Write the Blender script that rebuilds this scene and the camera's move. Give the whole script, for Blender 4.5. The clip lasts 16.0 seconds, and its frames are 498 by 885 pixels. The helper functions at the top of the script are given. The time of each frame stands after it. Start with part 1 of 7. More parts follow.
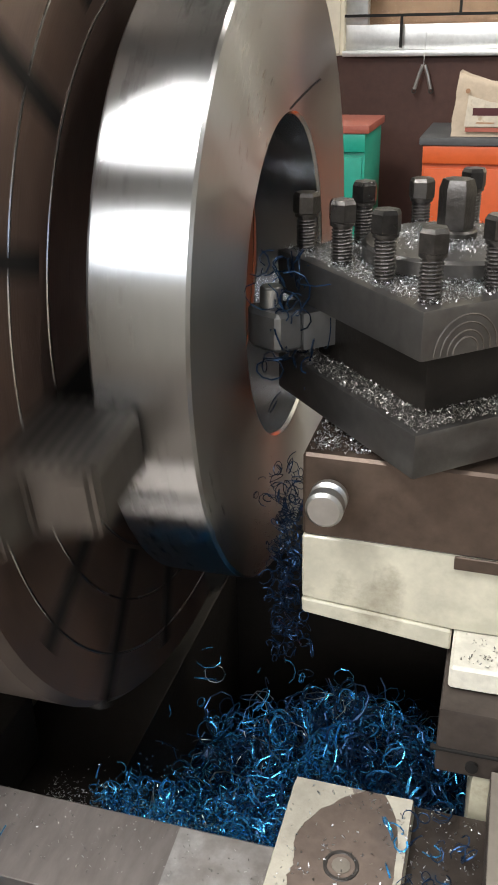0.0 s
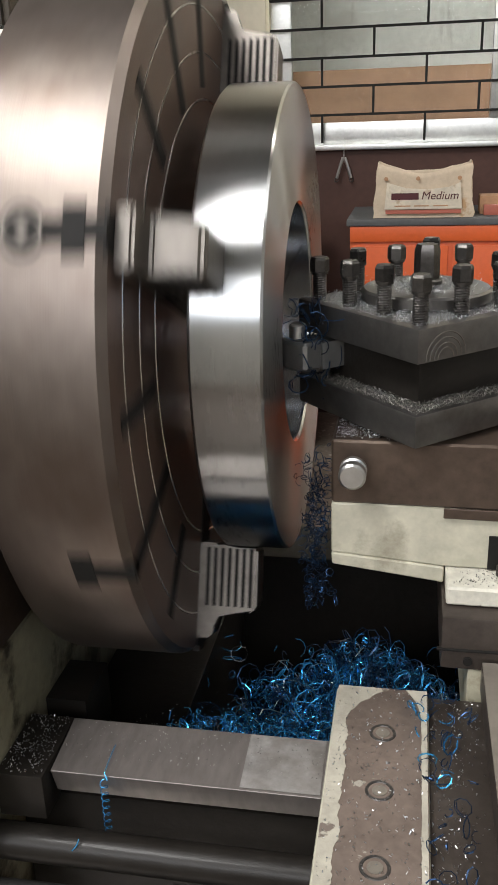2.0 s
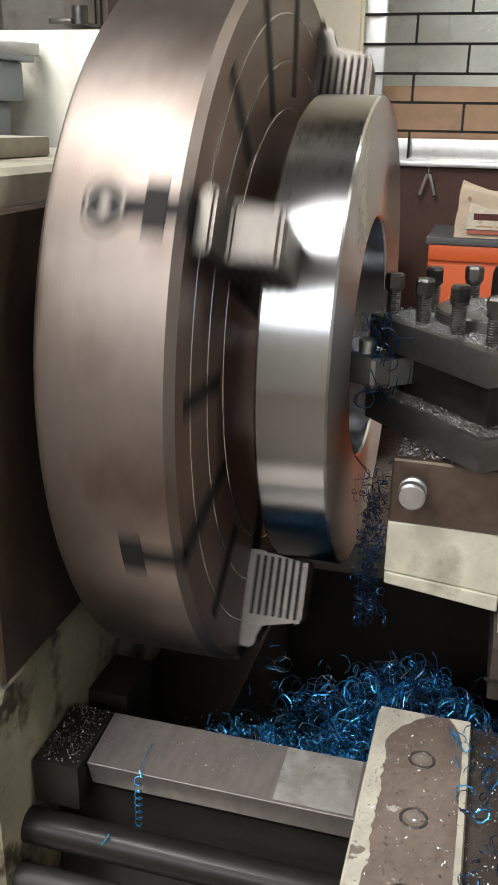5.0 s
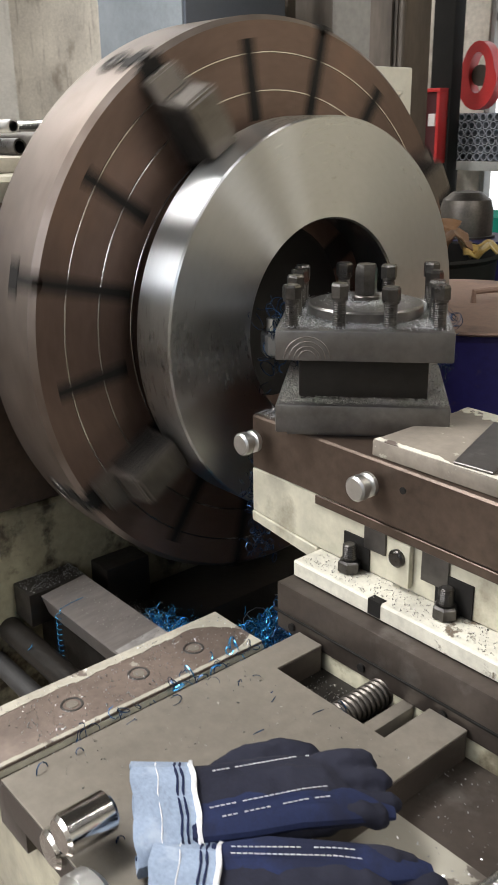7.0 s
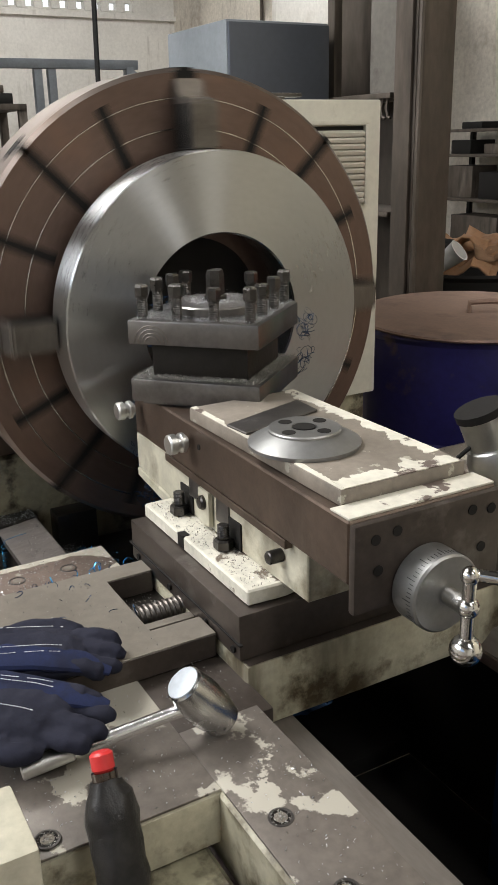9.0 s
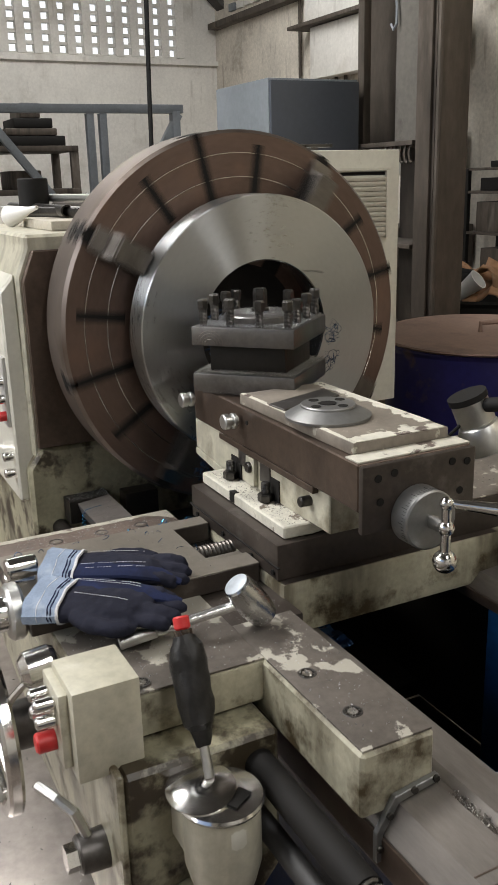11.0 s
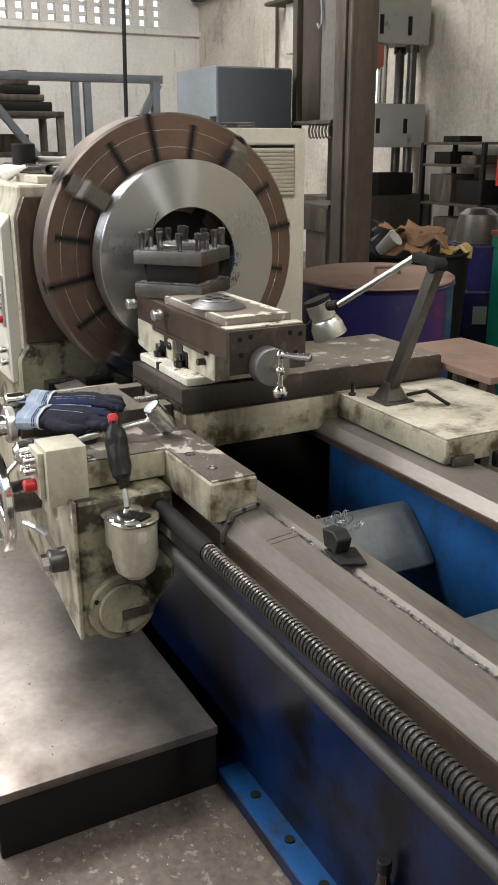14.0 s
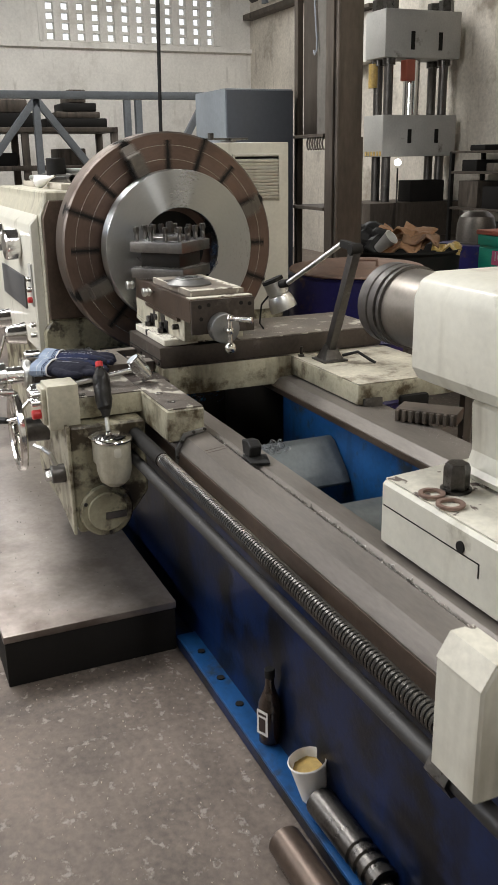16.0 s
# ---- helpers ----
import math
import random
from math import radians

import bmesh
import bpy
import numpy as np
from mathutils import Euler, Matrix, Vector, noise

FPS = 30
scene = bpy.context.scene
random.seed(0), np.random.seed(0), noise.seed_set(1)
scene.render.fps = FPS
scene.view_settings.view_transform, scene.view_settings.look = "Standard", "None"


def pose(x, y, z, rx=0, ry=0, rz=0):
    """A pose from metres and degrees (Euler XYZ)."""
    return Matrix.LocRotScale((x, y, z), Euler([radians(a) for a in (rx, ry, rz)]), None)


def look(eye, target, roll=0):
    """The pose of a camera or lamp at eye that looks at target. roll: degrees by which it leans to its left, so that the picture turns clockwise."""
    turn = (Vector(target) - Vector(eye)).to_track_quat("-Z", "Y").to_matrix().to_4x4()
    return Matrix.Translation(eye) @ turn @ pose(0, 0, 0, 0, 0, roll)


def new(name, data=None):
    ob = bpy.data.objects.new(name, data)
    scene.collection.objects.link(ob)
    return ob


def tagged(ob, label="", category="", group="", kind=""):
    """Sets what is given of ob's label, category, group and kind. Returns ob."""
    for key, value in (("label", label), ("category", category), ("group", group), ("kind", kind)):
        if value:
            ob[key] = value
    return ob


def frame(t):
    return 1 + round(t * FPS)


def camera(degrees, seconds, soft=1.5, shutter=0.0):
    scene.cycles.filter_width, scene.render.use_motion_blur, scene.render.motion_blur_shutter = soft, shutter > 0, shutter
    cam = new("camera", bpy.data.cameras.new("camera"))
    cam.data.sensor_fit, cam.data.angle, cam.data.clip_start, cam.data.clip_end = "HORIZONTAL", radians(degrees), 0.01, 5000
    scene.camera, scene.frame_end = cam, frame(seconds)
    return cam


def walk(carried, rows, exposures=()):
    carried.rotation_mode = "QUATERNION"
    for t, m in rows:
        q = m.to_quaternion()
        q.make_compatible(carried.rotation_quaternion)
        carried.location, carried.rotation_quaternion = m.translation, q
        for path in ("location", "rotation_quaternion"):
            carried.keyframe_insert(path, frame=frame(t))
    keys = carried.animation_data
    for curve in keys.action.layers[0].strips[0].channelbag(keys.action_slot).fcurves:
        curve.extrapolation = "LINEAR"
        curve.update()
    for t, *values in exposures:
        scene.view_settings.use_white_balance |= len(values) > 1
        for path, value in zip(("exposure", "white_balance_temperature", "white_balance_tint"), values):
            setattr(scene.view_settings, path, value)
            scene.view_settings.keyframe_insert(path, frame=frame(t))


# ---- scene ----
cam = camera(31.5, 16.0, shutter=0.22)
METRES, EYE, TILT, LEAN, TURN = 5.0, 1.567, 0.0, 0.0, 16.5
ROWS = [
    (0.0, 0.0, 0.0, 0.0, -0.53, -25.6, 1.1),
    (0.5, -0.0111, -0.0057, 0.0018, -3.37, -24.62, 1.33),
    (1.0, -0.0143, -0.0273, 0.0036, -4.44, -23.46, 1.78),
    (1.5, -0.0242, -0.0531, 0.0073, -5.49, -21.68, 2.09),
    (2.0, -0.0328, -0.0648, 0.0074, -6.28, -20.57, 1.9),
    (2.5, -0.044, -0.0641, 0.0077, -8.31, -20.15, 1.45),
    (3.0, -0.074, -0.0595, 0.0069, -14.27, -19.82, 0.77),
    (5.5, -0.001, -0.0663, 0.0081, 6.64, -20.11, -1.04),
    (6.0, 0.0482, -0.0524, 0.0102, 15.79, -19.78, -0.46),
    (6.5, 0.1044, -0.0611, 0.0119, 25.03, -19.54, 0.72),
    (7.0, 0.1574, -0.0739, 0.012, 33.06, -19.75, 0.77),
    (7.5, 0.1987, -0.058, 0.0133, 38.32, -19.1, 1.65),
    (8.0, 0.2431, -0.0552, 0.0161, 40.15, -19.11, 2.32),
    (8.5, 0.2682, -0.0555, 0.0173, 42.7, -19.41, 1.53),
    (11.0, 0.3447, -0.1245, 0.0224, 46.47, -16.64, 1.49),
    (11.5, 0.3781, -0.1594, 0.0257, 45.75, -16.0, 1.84),
    (12.0, 0.4284, -0.1794, 0.0251, 46.52, -15.81, 1.87),
    (12.5, 0.4541, -0.199, 0.027, 46.88, -15.67, 1.99),
    (13.0, 0.4799, -0.2328, 0.0242, 46.17, -15.73, 1.99),
    (13.5, 0.5133, -0.2426, 0.0258, 45.47, -16.51, 1.53),
    (14.0, 0.5182, -0.2295, 0.0237, 45.87, -18.54, 0.12),
    (14.5, 0.5605, -0.2112, 0.0248, 51.73, -17.64, -0.58),
    (15.0, 0.603, -0.2291, 0.0228, 50.94, -17.68, 0.1),
    (15.5, 0.6401, -0.2489, 0.0233, 50.08, -17.85, 0.61),
    (16.0, 0.681, -0.2772, 0.0237, 50.03, -17.88, 0.82),
]
EXPOSE = [(0.0, 0.32), (0.5, 0.3), (1.5, -0.04), (3.0, -0.08), (5.5, 0.2), (6.0, 0.3), (6.5, 0.26), (7.0, 0.2), (8.5, 0.15), (11.0, -0.2), (12.5, -0.2), (13.5, 0.06), (14.0, 0.2), (14.5, 0.0), (15.0, -0.12), (15.5, -0.02), (16.0, -0.03)]
walk(cam, [(t, pose(0, 0, EYE, TILT, LEAN, TURN) @ pose(METRES * x, METRES * y, METRES * z, 90 + pitch, roll, yaw)) for t, x, y, z, yaw, pitch, roll in ROWS], EXPOSE)

# ---- light ----
world = bpy.data.worlds.new("world")
scene.world = world
world.use_nodes = True
wn = world.node_tree
sky = wn.nodes.new("ShaderNodeTexSky")
sky.sky_type, sky.sun_disc = "NISHITA", False
sky.sun_elevation, sky.sun_rotation = radians(50), radians(200)
wn.links.new(sky.outputs[0], wn.nodes["Background"].inputs[0])
wn.nodes["Background"].inputs[1].default_value = 0.15


def area(name, at, target, size_x, size_y, watts, colour=(1, 1, 1)):
    d = bpy.data.lights.new(name, "AREA")
    d.shape, d.size, d.size_y, d.energy, d.color = "RECTANGLE", size_x, size_y, watts, colour
    ob = new(name, d)
    ob.matrix_world = look(at, target)
    return ob


# daylight of the high window strip behind the operator, then unseen overhead lamps
area("window_light", (-1.2, -3.85, 3.5), (-0.3, 1.5, 1.0), 4.2, 1.5, 165, (1.0, 0.99, 0.985))
area("unseen_overhead", (-2.1, -1.2, 5.4), (-0.7, -0.2, 0), 2.8, 1.0, 340, (1.0, 0.985, 0.968))
# added to brighten the east end, which ring and chuck face reflect
area("unseen_overhead", (4.6, 0.9, 5.6), (5.4, 0.9, 0), 0.6, 3.5, 150, (1.0, 0.985, 0.968))
# added to brighten the far hall, for daylight of the lattice
area("unseen_overhead", (-9.2, 3.2, 5.8), (-10.2, 3.4, 0), 6.0, 2.5, 420, (1.0, 0.99, 0.975))
# added overhead lamp, aimed at the foot of the window wall
area("unseen_overhead", (2.5, 2.9, 5.0), (1.2, 4.2, 0), 2.5, 0.3, 60, (1.0, 0.95, 0.88))
scene.view_settings.exposure = 0.0


# ---- materials ----
def material(name, colour, rough=0.5, metal=0.0, vary=0.25, scale=6.0, grain=60.0, bump=0.15,
             patch=None, patch_scale=3.0, patch_at=0.6, patch_edge=0.04, patch_rough=None, coat=0.0, stretch=(1, 1, 1), island=False, turned=False, spin=0.0, streak=None, streak_at=0.55):
    """Grain at two scales, with an optional second colour in patches that have edges of their own."""
    m = bpy.data.materials.new(name)
    m.use_nodes = True
    t, L = m.node_tree, m.node_tree.links
    p = t.nodes["Principled BSDF"]
    p.inputs["Metallic"].default_value = metal
    p.inputs["Coat Weight"].default_value = coat
    tc = t.nodes.new("ShaderNodeTexCoord")
    mp = t.nodes.new("ShaderNodeMapping")
    mp.inputs["Scale"].default_value = stretch
    L.new(tc.outputs["Object"], mp.inputs[0])

    def noi(s, detail=4.0):
        n = t.nodes.new("ShaderNodeTexNoise")
        n.inputs["Scale"].default_value, n.inputs["Detail"].default_value = s, detail
        n.inputs["Roughness"].default_value = 0.5 if detail < 5 else 0.62
        L.new(mp.outputs[0], n.inputs[0])
        return n.outputs[0]

    def calc(op, a, b):
        n = t.nodes.new("ShaderNodeMath")
        n.operation = op
        for i, v in enumerate((a, b)):
            if isinstance(v, (int, float)):
                n.inputs[i].default_value = v
            else:
                L.new(v, n.inputs[i])
        return n.outputs[0]

    def ramp(v, a, b):
        n = t.nodes.new("ShaderNodeMapRange")
        n.inputs[1].default_value, n.inputs[2].default_value = a, b
        L.new(v, n.inputs[0])
        return n.outputs[0]

    def mix(f, a, b):
        n = t.nodes.new("ShaderNodeMix")
        n.data_type = "RGBA"
        for i, v in ((0, f), (6, a), (7, b)):
            if isinstance(v, tuple):
                n.inputs[i].default_value = (*v, 1)
            else:
                L.new(v, n.inputs[i])
        return n.outputs[2]

    big, fine = noi(scale), noi(grain, 6.0)
    f = calc("ADD", calc("MULTIPLY", big, 0.58), calc("MULTIPLY", fine, 0.42))
    f = ramp(f, 0.35, 0.65)
    lo = tuple(c * (1 - vary) for c in colour)
    hi = tuple(min(1.0, c * (1 + vary * 0.7)) for c in colour)
    col = mix(f, lo, hi)
    r = ramp(f, -1.0, 2.0)
    rr = t.nodes.new("ShaderNodeMapRange")
    rr.inputs[3].default_value, rr.inputs[4].default_value = max(0.03, rough - 0.12), min(1.0, rough + 0.12)
    L.new(r, rr.inputs[0])
    rough_out = rr.outputs[0]
    h = fine
    if patch:
        pn = noi(patch_scale, 8.0)
        mask = ramp(pn, patch_at, patch_at + patch_edge)
        col = mix(mask, col, mix(big, tuple(c * 0.8 for c in patch), patch))
        h = calc("ADD", calc("MULTIPLY", fine, 0.5), calc("MULTIPLY", mask, 0.6))
        if patch_rough is not None:
            q = t.nodes.new("ShaderNodeMix")
            L.new(mask, q.inputs[0])
            L.new(rough_out, q.inputs[2])
            q.inputs[3].default_value = patch_rough
            rough_out = q.outputs[0]
    if streak:
        sm = t.nodes.new("ShaderNodeMapping")
        sm.inputs["Scale"].default_value = (11, 11, 1.7)
        L.new(tc.outputs["Object"], sm.inputs[0])
        sn = t.nodes.new("ShaderNodeTexNoise")
        sn.inputs["Scale"].default_value, sn.inputs["Detail"].default_value = 1.0, 5.0
        L.new(sm.outputs[0], sn.inputs[0])
        run = calc("MULTIPLY", ramp(sn.outputs[0], streak_at, streak_at + 0.22), ramp(noi(3.1, 3.0), 0.35, 0.6))
        col = mix(calc("MULTIPLY", run, 0.92), col, streak)
    if island:
        g = t.nodes.new("ShaderNodeNewGeometry")
        col = mix(g.outputs["Random Per Island"], tuple(c * 0.45 for c in colour), tuple(min(1, c * 1.6) for c in colour))
    if turned:
        # fine concentric tool marks round the local x axis
        sx = t.nodes.new("ShaderNodeSeparateXYZ")
        L.new(tc.outputs["Object"], sx.inputs[0])
        rad = calc("SQRT", calc("ADD", calc("MULTIPLY", sx.outputs[1], sx.outputs[1]), calc("MULTIPLY", sx.outputs[2], sx.outputs[2])), 0)
        ring = t.nodes.new("ShaderNodeTexNoise")
        ring.noise_dimensions = "1D"
        ring.inputs["Scale"].default_value = 420.0
        L.new(calc("ADD", rad, sx.outputs[0]), ring.inputs["W"])
        h = calc("ADD", calc("MULTIPLY", ring.outputs[0], 1.0), calc("MULTIPLY", fine, 0.2))
        p.inputs["Anisotropic"].default_value = spin
        p.inputs["Anisotropic Rotation"].default_value = 0.25
        tg = t.nodes.new("ShaderNodeTangent")
        tg.direction_type, tg.axis = "RADIAL", "X"
        L.new(tg.outputs[0], p.inputs["Tangent"])
    L.new(col, p.inputs["Base Color"])
    L.new(rough_out, p.inputs["Roughness"])
    if bump:
        b = t.nodes.new("ShaderNodeBump")
        b.inputs["Strength"].default_value, b.inputs["Distance"].default_value = bump, 0.004
        L.new(h, b.inputs["Height"])
        L.new(b.outputs[0], p.inputs["Normal"])
    return m


def glow(name, colour, strength):
    m = bpy.data.materials.new(name)
    m.use_nodes = True
    p = m.node_tree.nodes["Principled BSDF"]
    p.inputs["Base Color"].default_value = (*colour, 1)
    p.inputs["Emission Color"].default_value = (*colour, 1)
    p.inputs["Emission Strength"].default_value = strength
    return m


def glass(name):
    m = bpy.data.materials.new(name)
    m.use_nodes = True
    p = m.node_tree.nodes["Principled BSDF"]
    p.inputs["Base Color"].default_value = (0.95, 0.97, 0.96, 1)
    p.inputs["Transmission Weight"].default_value, p.inputs["Roughness"].default_value, p.inputs["IOR"].default_value = 1.0, 0.03, 1.1
    return m


TURNED = material("turned_steel", (0.445, 0.455, 0.455), 0.30, 1.0, 0.10, 3, 90, 0.0, turned=True, spin=0.96)
BORED = material("bored_steel", (0.58, 0.60, 0.62), 0.22, 1.0, 0.10, 3, 90, 0.0, turned=True, spin=0.6)
CHUCK_RIM = material("worn_chuck_rim", (0.225, 0.190, 0.168), 0.48, 1.0, 0.25, 3, 50, 0.03, patch=(0.14, 0.104, 0.084), patch_scale=5, patch_at=0.50, patch_edge=0.2, turned=True, spin=0.3)
CHUCK_FACE = material("browned_chuck_face", (0.145, 0.098, 0.078), 0.40, 0.6, 0.3, 4, 70, 0.05, patch=(0.20, 0.126, 0.094), patch_scale=6, patch_at=0.54, patch_edge=0.15, turned=True, spin=0.3)
GROOVE = material("bright_groove", (0.62, 0.58, 0.54), 0.25, 1.0, 0.1, 5, 60, 0.05)
# for black parts, and for the shade inside holes, slots and the pit
BLACK = material("black_and_recess_shade", (0.012, 0.011, 0.010), 0.7, 0.0, 0.3, 9, 60, 0.1)
JAW = material("hardened_jaw_steel", (0.17, 0.155, 0.14), 0.46, 1.0, 0.3, 8, 80, 0.2)
DARK_STEEL = material("oil_darkened_steel", (0.12, 0.112, 0.106), 0.42, 0.85, 0.35, 7, 60, 0.15, patch=(0.27, 0.26, 0.25), patch_scale=9, patch_at=0.62, patch_edge=0.12)
BOLT = material("blackened_bolt_steel", (0.085, 0.080, 0.075), 0.30, 0.9, 0.4, 20, 120, 0.2)
BRUSHED = material("brushed_steel", (0.50, 0.50, 0.49), 0.24, 1.0, 0.15, 12, 120, 0.08)
BROWN_STEEL = material("brown_oiled_steel", (0.098, 0.070, 0.053), 0.40, 0.55, 0.35, 6, 60, 0.18, patch=(0.045, 0.034, 0.027), patch_scale=4, patch_at=0.54, patch_edge=0.2, streak=(0.16, 0.12, 0.09), streak_at=0.60)
GROUND_STEEL = material("ground_way_steel", (0.175, 0.157, 0.138), 0.42, 0.35, 0.25, 9, 120, 0.10, patch=(0.105, 0.085, 0.070), patch_scale=7, patch_at=0.53, patch_edge=0.16, stretch=(0.22, 1, 1))
POST_STEEL = material("worn_tool_steel", (0.175, 0.168, 0.160), 0.34, 0.9, 0.22, 6, 70, 0.05, patch=(0.085, 0.077, 0.070), patch_scale=5, patch_at=0.54, patch_edge=0.2)
SLIDE_DARK = material("oil_browned_slide", (0.062, 0.050, 0.042), 0.40, 0.4, 0.35, 7, 70, 0.15, patch=(0.12, 0.105, 0.092), patch_scale=9, patch_at=0.60, patch_edge=0.10)
CHIPPED_DARK = material("dark_top_with_pale_chips", (0.17, 0.148, 0.125), 0.48, 0.15, 0.3, 6, 70, 0.2, patch=(0.50, 0.47, 0.40), patch_scale=15, patch_at=0.575, patch_edge=0.03, patch_rough=0.7)
FLECKED = material("brown_top_with_fine_flecks", (0.165, 0.128, 0.106), 0.42, 0.3, 0.35, 9, 80, 0.22, patch=(0.40, 0.37, 0.31), patch_scale=46, patch_at=0.66, patch_edge=0.03, patch_rough=0.7)
DISC_STEEL = material("grey_machined_steel", (0.27, 0.27, 0.265), 0.42, 0.8, 0.15, 12, 90, 0.08)
PALE_WOOD = material("pale_dusty_wood", (0.42, 0.385, 0.32), 0.8, 0.0, 0.25, 6, 60, 0.2, patch=(0.22, 0.19, 0.15), patch_scale=5, patch_at=0.58, patch_edge=0.12)
CHROME = material("chromed_steel", (0.72, 0.71, 0.69), 0.16, 1.0, 0.1, 8, 60, 0.05)
# pale blue base stands for sky reflected in the hammer face
SKY_SHEEN_STEEL = material("steel_with_sky_sheen", (0.46, 0.50, 0.54), 0.5, 0.25, 0.15, 14, 90, 0.1)
WING_CREAM = material("greyed_cream_paint", (0.36, 0.335, 0.275), 0.6, 0.0, 0.25, 14, 70, 0.3, patch=(0.15, 0.12, 0.10), patch_scale=30, patch_at=0.60, patch_edge=0.03)
ALU = material("dull_aluminium", (0.60, 0.60, 0.58), 0.38, 1.0, 0.15, 8, 70, 0.12)
CREAM = material("oily_cream_paint", (0.50, 0.475, 0.375), 0.40, 0.0, 0.25, 6, 50, 0.18, patch=(0.13, 0.10, 0.055), patch_scale=6, patch_at=0.57, patch_edge=0.16, coat=0.15, streak=(0.07, 0.052, 0.026), streak_at=0.53)
CREAM_CHIP = material("chipped_cream_paint", (0.60, 0.575, 0.49), 0.6, 0.0, 0.22, 8, 60, 0.3, patch=(0.13, 0.10, 0.085), patch_scale=12, patch_at=0.57, patch_edge=0.02)
SLIDE_TOP = material("worn_slide_top", (0.235, 0.205, 0.170), 0.46, 0.15, 0.3, 8, 70, 0.2, patch=(0.46, 0.435, 0.36), patch_scale=30, patch_at=0.615, patch_edge=0.02, patch_rough=0.65)
CREAM_CLEAN = material("cream_paint", (0.60, 0.585, 0.505), 0.40, 0.0, 0.12, 4, 50, 0.1, patch=(0.25, 0.22, 0.155), patch_scale=6, patch_at=0.62, patch_edge=0.14, coat=0.2, streak=(0.18, 0.15, 0.09), streak_at=0.58)
OLIVE = material("dirty_olive_paint", (0.31, 0.29, 0.20), 0.40, 0.0, 0.3, 7, 60, 0.22, patch=(0.050, 0.038, 0.022), patch_scale=9, patch_at=0.49, patch_edge=0.10, coat=0.1, streak=(0.035, 0.026, 0.015), streak_at=0.50)
WING = material("worn_brown_top", (0.145, 0.127, 0.110), 0.40, 0.25, 0.35, 6, 60, 0.25, patch=(0.45, 0.425, 0.36), patch_scale=7, patch_at=0.535, patch_edge=0.012, patch_rough=0.7)
PLATE = material("greyed_plate_steel", (0.24, 0.215, 0.18), 0.45, 0.5, 0.2, 4, 60, 0.12, patch=(0.15, 0.12, 0.09), patch_scale=4, patch_at=0.56, patch_edge=0.2)
# one bed paint twice; the front side's shade is put into the darker copy
BLUE_SHADED = material("shaded_blue_bed_paint", (0.004, 0.014, 0.058), 0.36, 0.0, 0.5, 6, 60, 0.2, patch=(0.003, 0.004, 0.007), patch_scale=4, patch_at=0.47, patch_edge=0.14, coat=0.1, streak=(0.003, 0.004, 0.007), streak_at=0.48)
BLUE_LIT = material("lit_blue_bed_paint", (0.012, 0.070, 0.205), 0.4, 0.0, 0.3, 5, 50, 0.15, patch=(0.030, 0.042, 0.060), patch_scale=9, patch_at=0.55, patch_edge=0.12, streak=(0.008, 0.012, 0.022), streak_at=0.55)
BLUE_TEAL = material("teal_blue_paint", (0.015, 0.14, 0.22), 0.45, 0.0, 0.15, 3, 40, 0.1)
# oily casting, taken near black to hold the shade of deep places
OILED_SHADE = material("oily_casting_with_shade", (0.014, 0.012, 0.010), 0.42, 0.0, 0.35, 6, 60, 0.2, coat=0.05)
GAP_STEEL = material("oily_gap_steel", (0.19, 0.170, 0.157), 0.32, 0.4, 0.35, 7, 70, 0.12, patch=(0.095, 0.078, 0.068), patch_scale=7, patch_at=0.52, patch_edge=0.2, stretch=(1, 0.3, 0.3))
GRIMY = material("grimy_cream_paint", (0.42, 0.395, 0.295), 0.38, 0.0, 0.3, 7, 60, 0.22, patch=(0.085, 0.063, 0.033), patch_scale=9, patch_at=0.52, patch_edge=0.12, coat=0.15, streak=(0.045, 0.032, 0.015), streak_at=0.50)
DUST_WHITE = material("white_dusted_paint", (0.60, 0.575, 0.49), 0.7, 0.0, 0.25, 12, 80, 0.4, patch=(0.17, 0.135, 0.10), patch_scale=13, patch_at=0.57, patch_edge=0.03)
SCUFFED = material("scuffed_cream_top", (0.47, 0.44, 0.355), 0.55, 0.0, 0.3, 7, 70, 0.25, patch=(0.19, 0.16, 0.12), patch_scale=6, patch_at=0.53, patch_edge=0.10)
DRUM = material("scuffed_blue_drum", (0.02, 0.018, 0.11), 0.38, 0.0, 0.35, 4, 40, 0.15, patch=(0.10, 0.07, 0.07), patch_scale=7, patch_at=0.57, patch_edge=0.10, coat=0.2)
LID = material("rusty_lid", (0.24, 0.16, 0.125), 0.6, 0.3, 0.25, 5, 60, 0.2, patch=(0.13, 0.085, 0.07), patch_scale=3, patch_at=0.55, patch_edge=0.15)
SHEET = material("galvanised_sheet", (0.15, 0.17, 0.18), 0.5, 0.5, 0.25, 5, 50, 0.12)
CONCRETE = material("stained_concrete_floor", (0.155, 0.124, 0.102), 0.62, 0.0, 0.6, 2.2, 40, 0.6, patch=(0.32, 0.285, 0.25), patch_scale=26, patch_at=0.58, patch_edge=0.06, streak=None)
PLATFORM = material("worn_platform_sheet", (0.39, 0.352, 0.322), 0.34, 0.7, 0.22, 2.5, 40, 0.07, patch=(0.13, 0.105, 0.090), patch_scale=1.6, patch_at=0.47, patch_edge=0.26, patch_rough=0.48)
PLASTER = material("stained_plaster", (0.64, 0.62, 0.575), 0.85, 0.0, 0.18, 0.8, 25, 0.25, patch=(0.40, 0.365, 0.31), patch_scale=0.9, patch_at=0.55, patch_edge=0.2, streak=(0.30, 0.27, 0.23), streak_at=0.60)
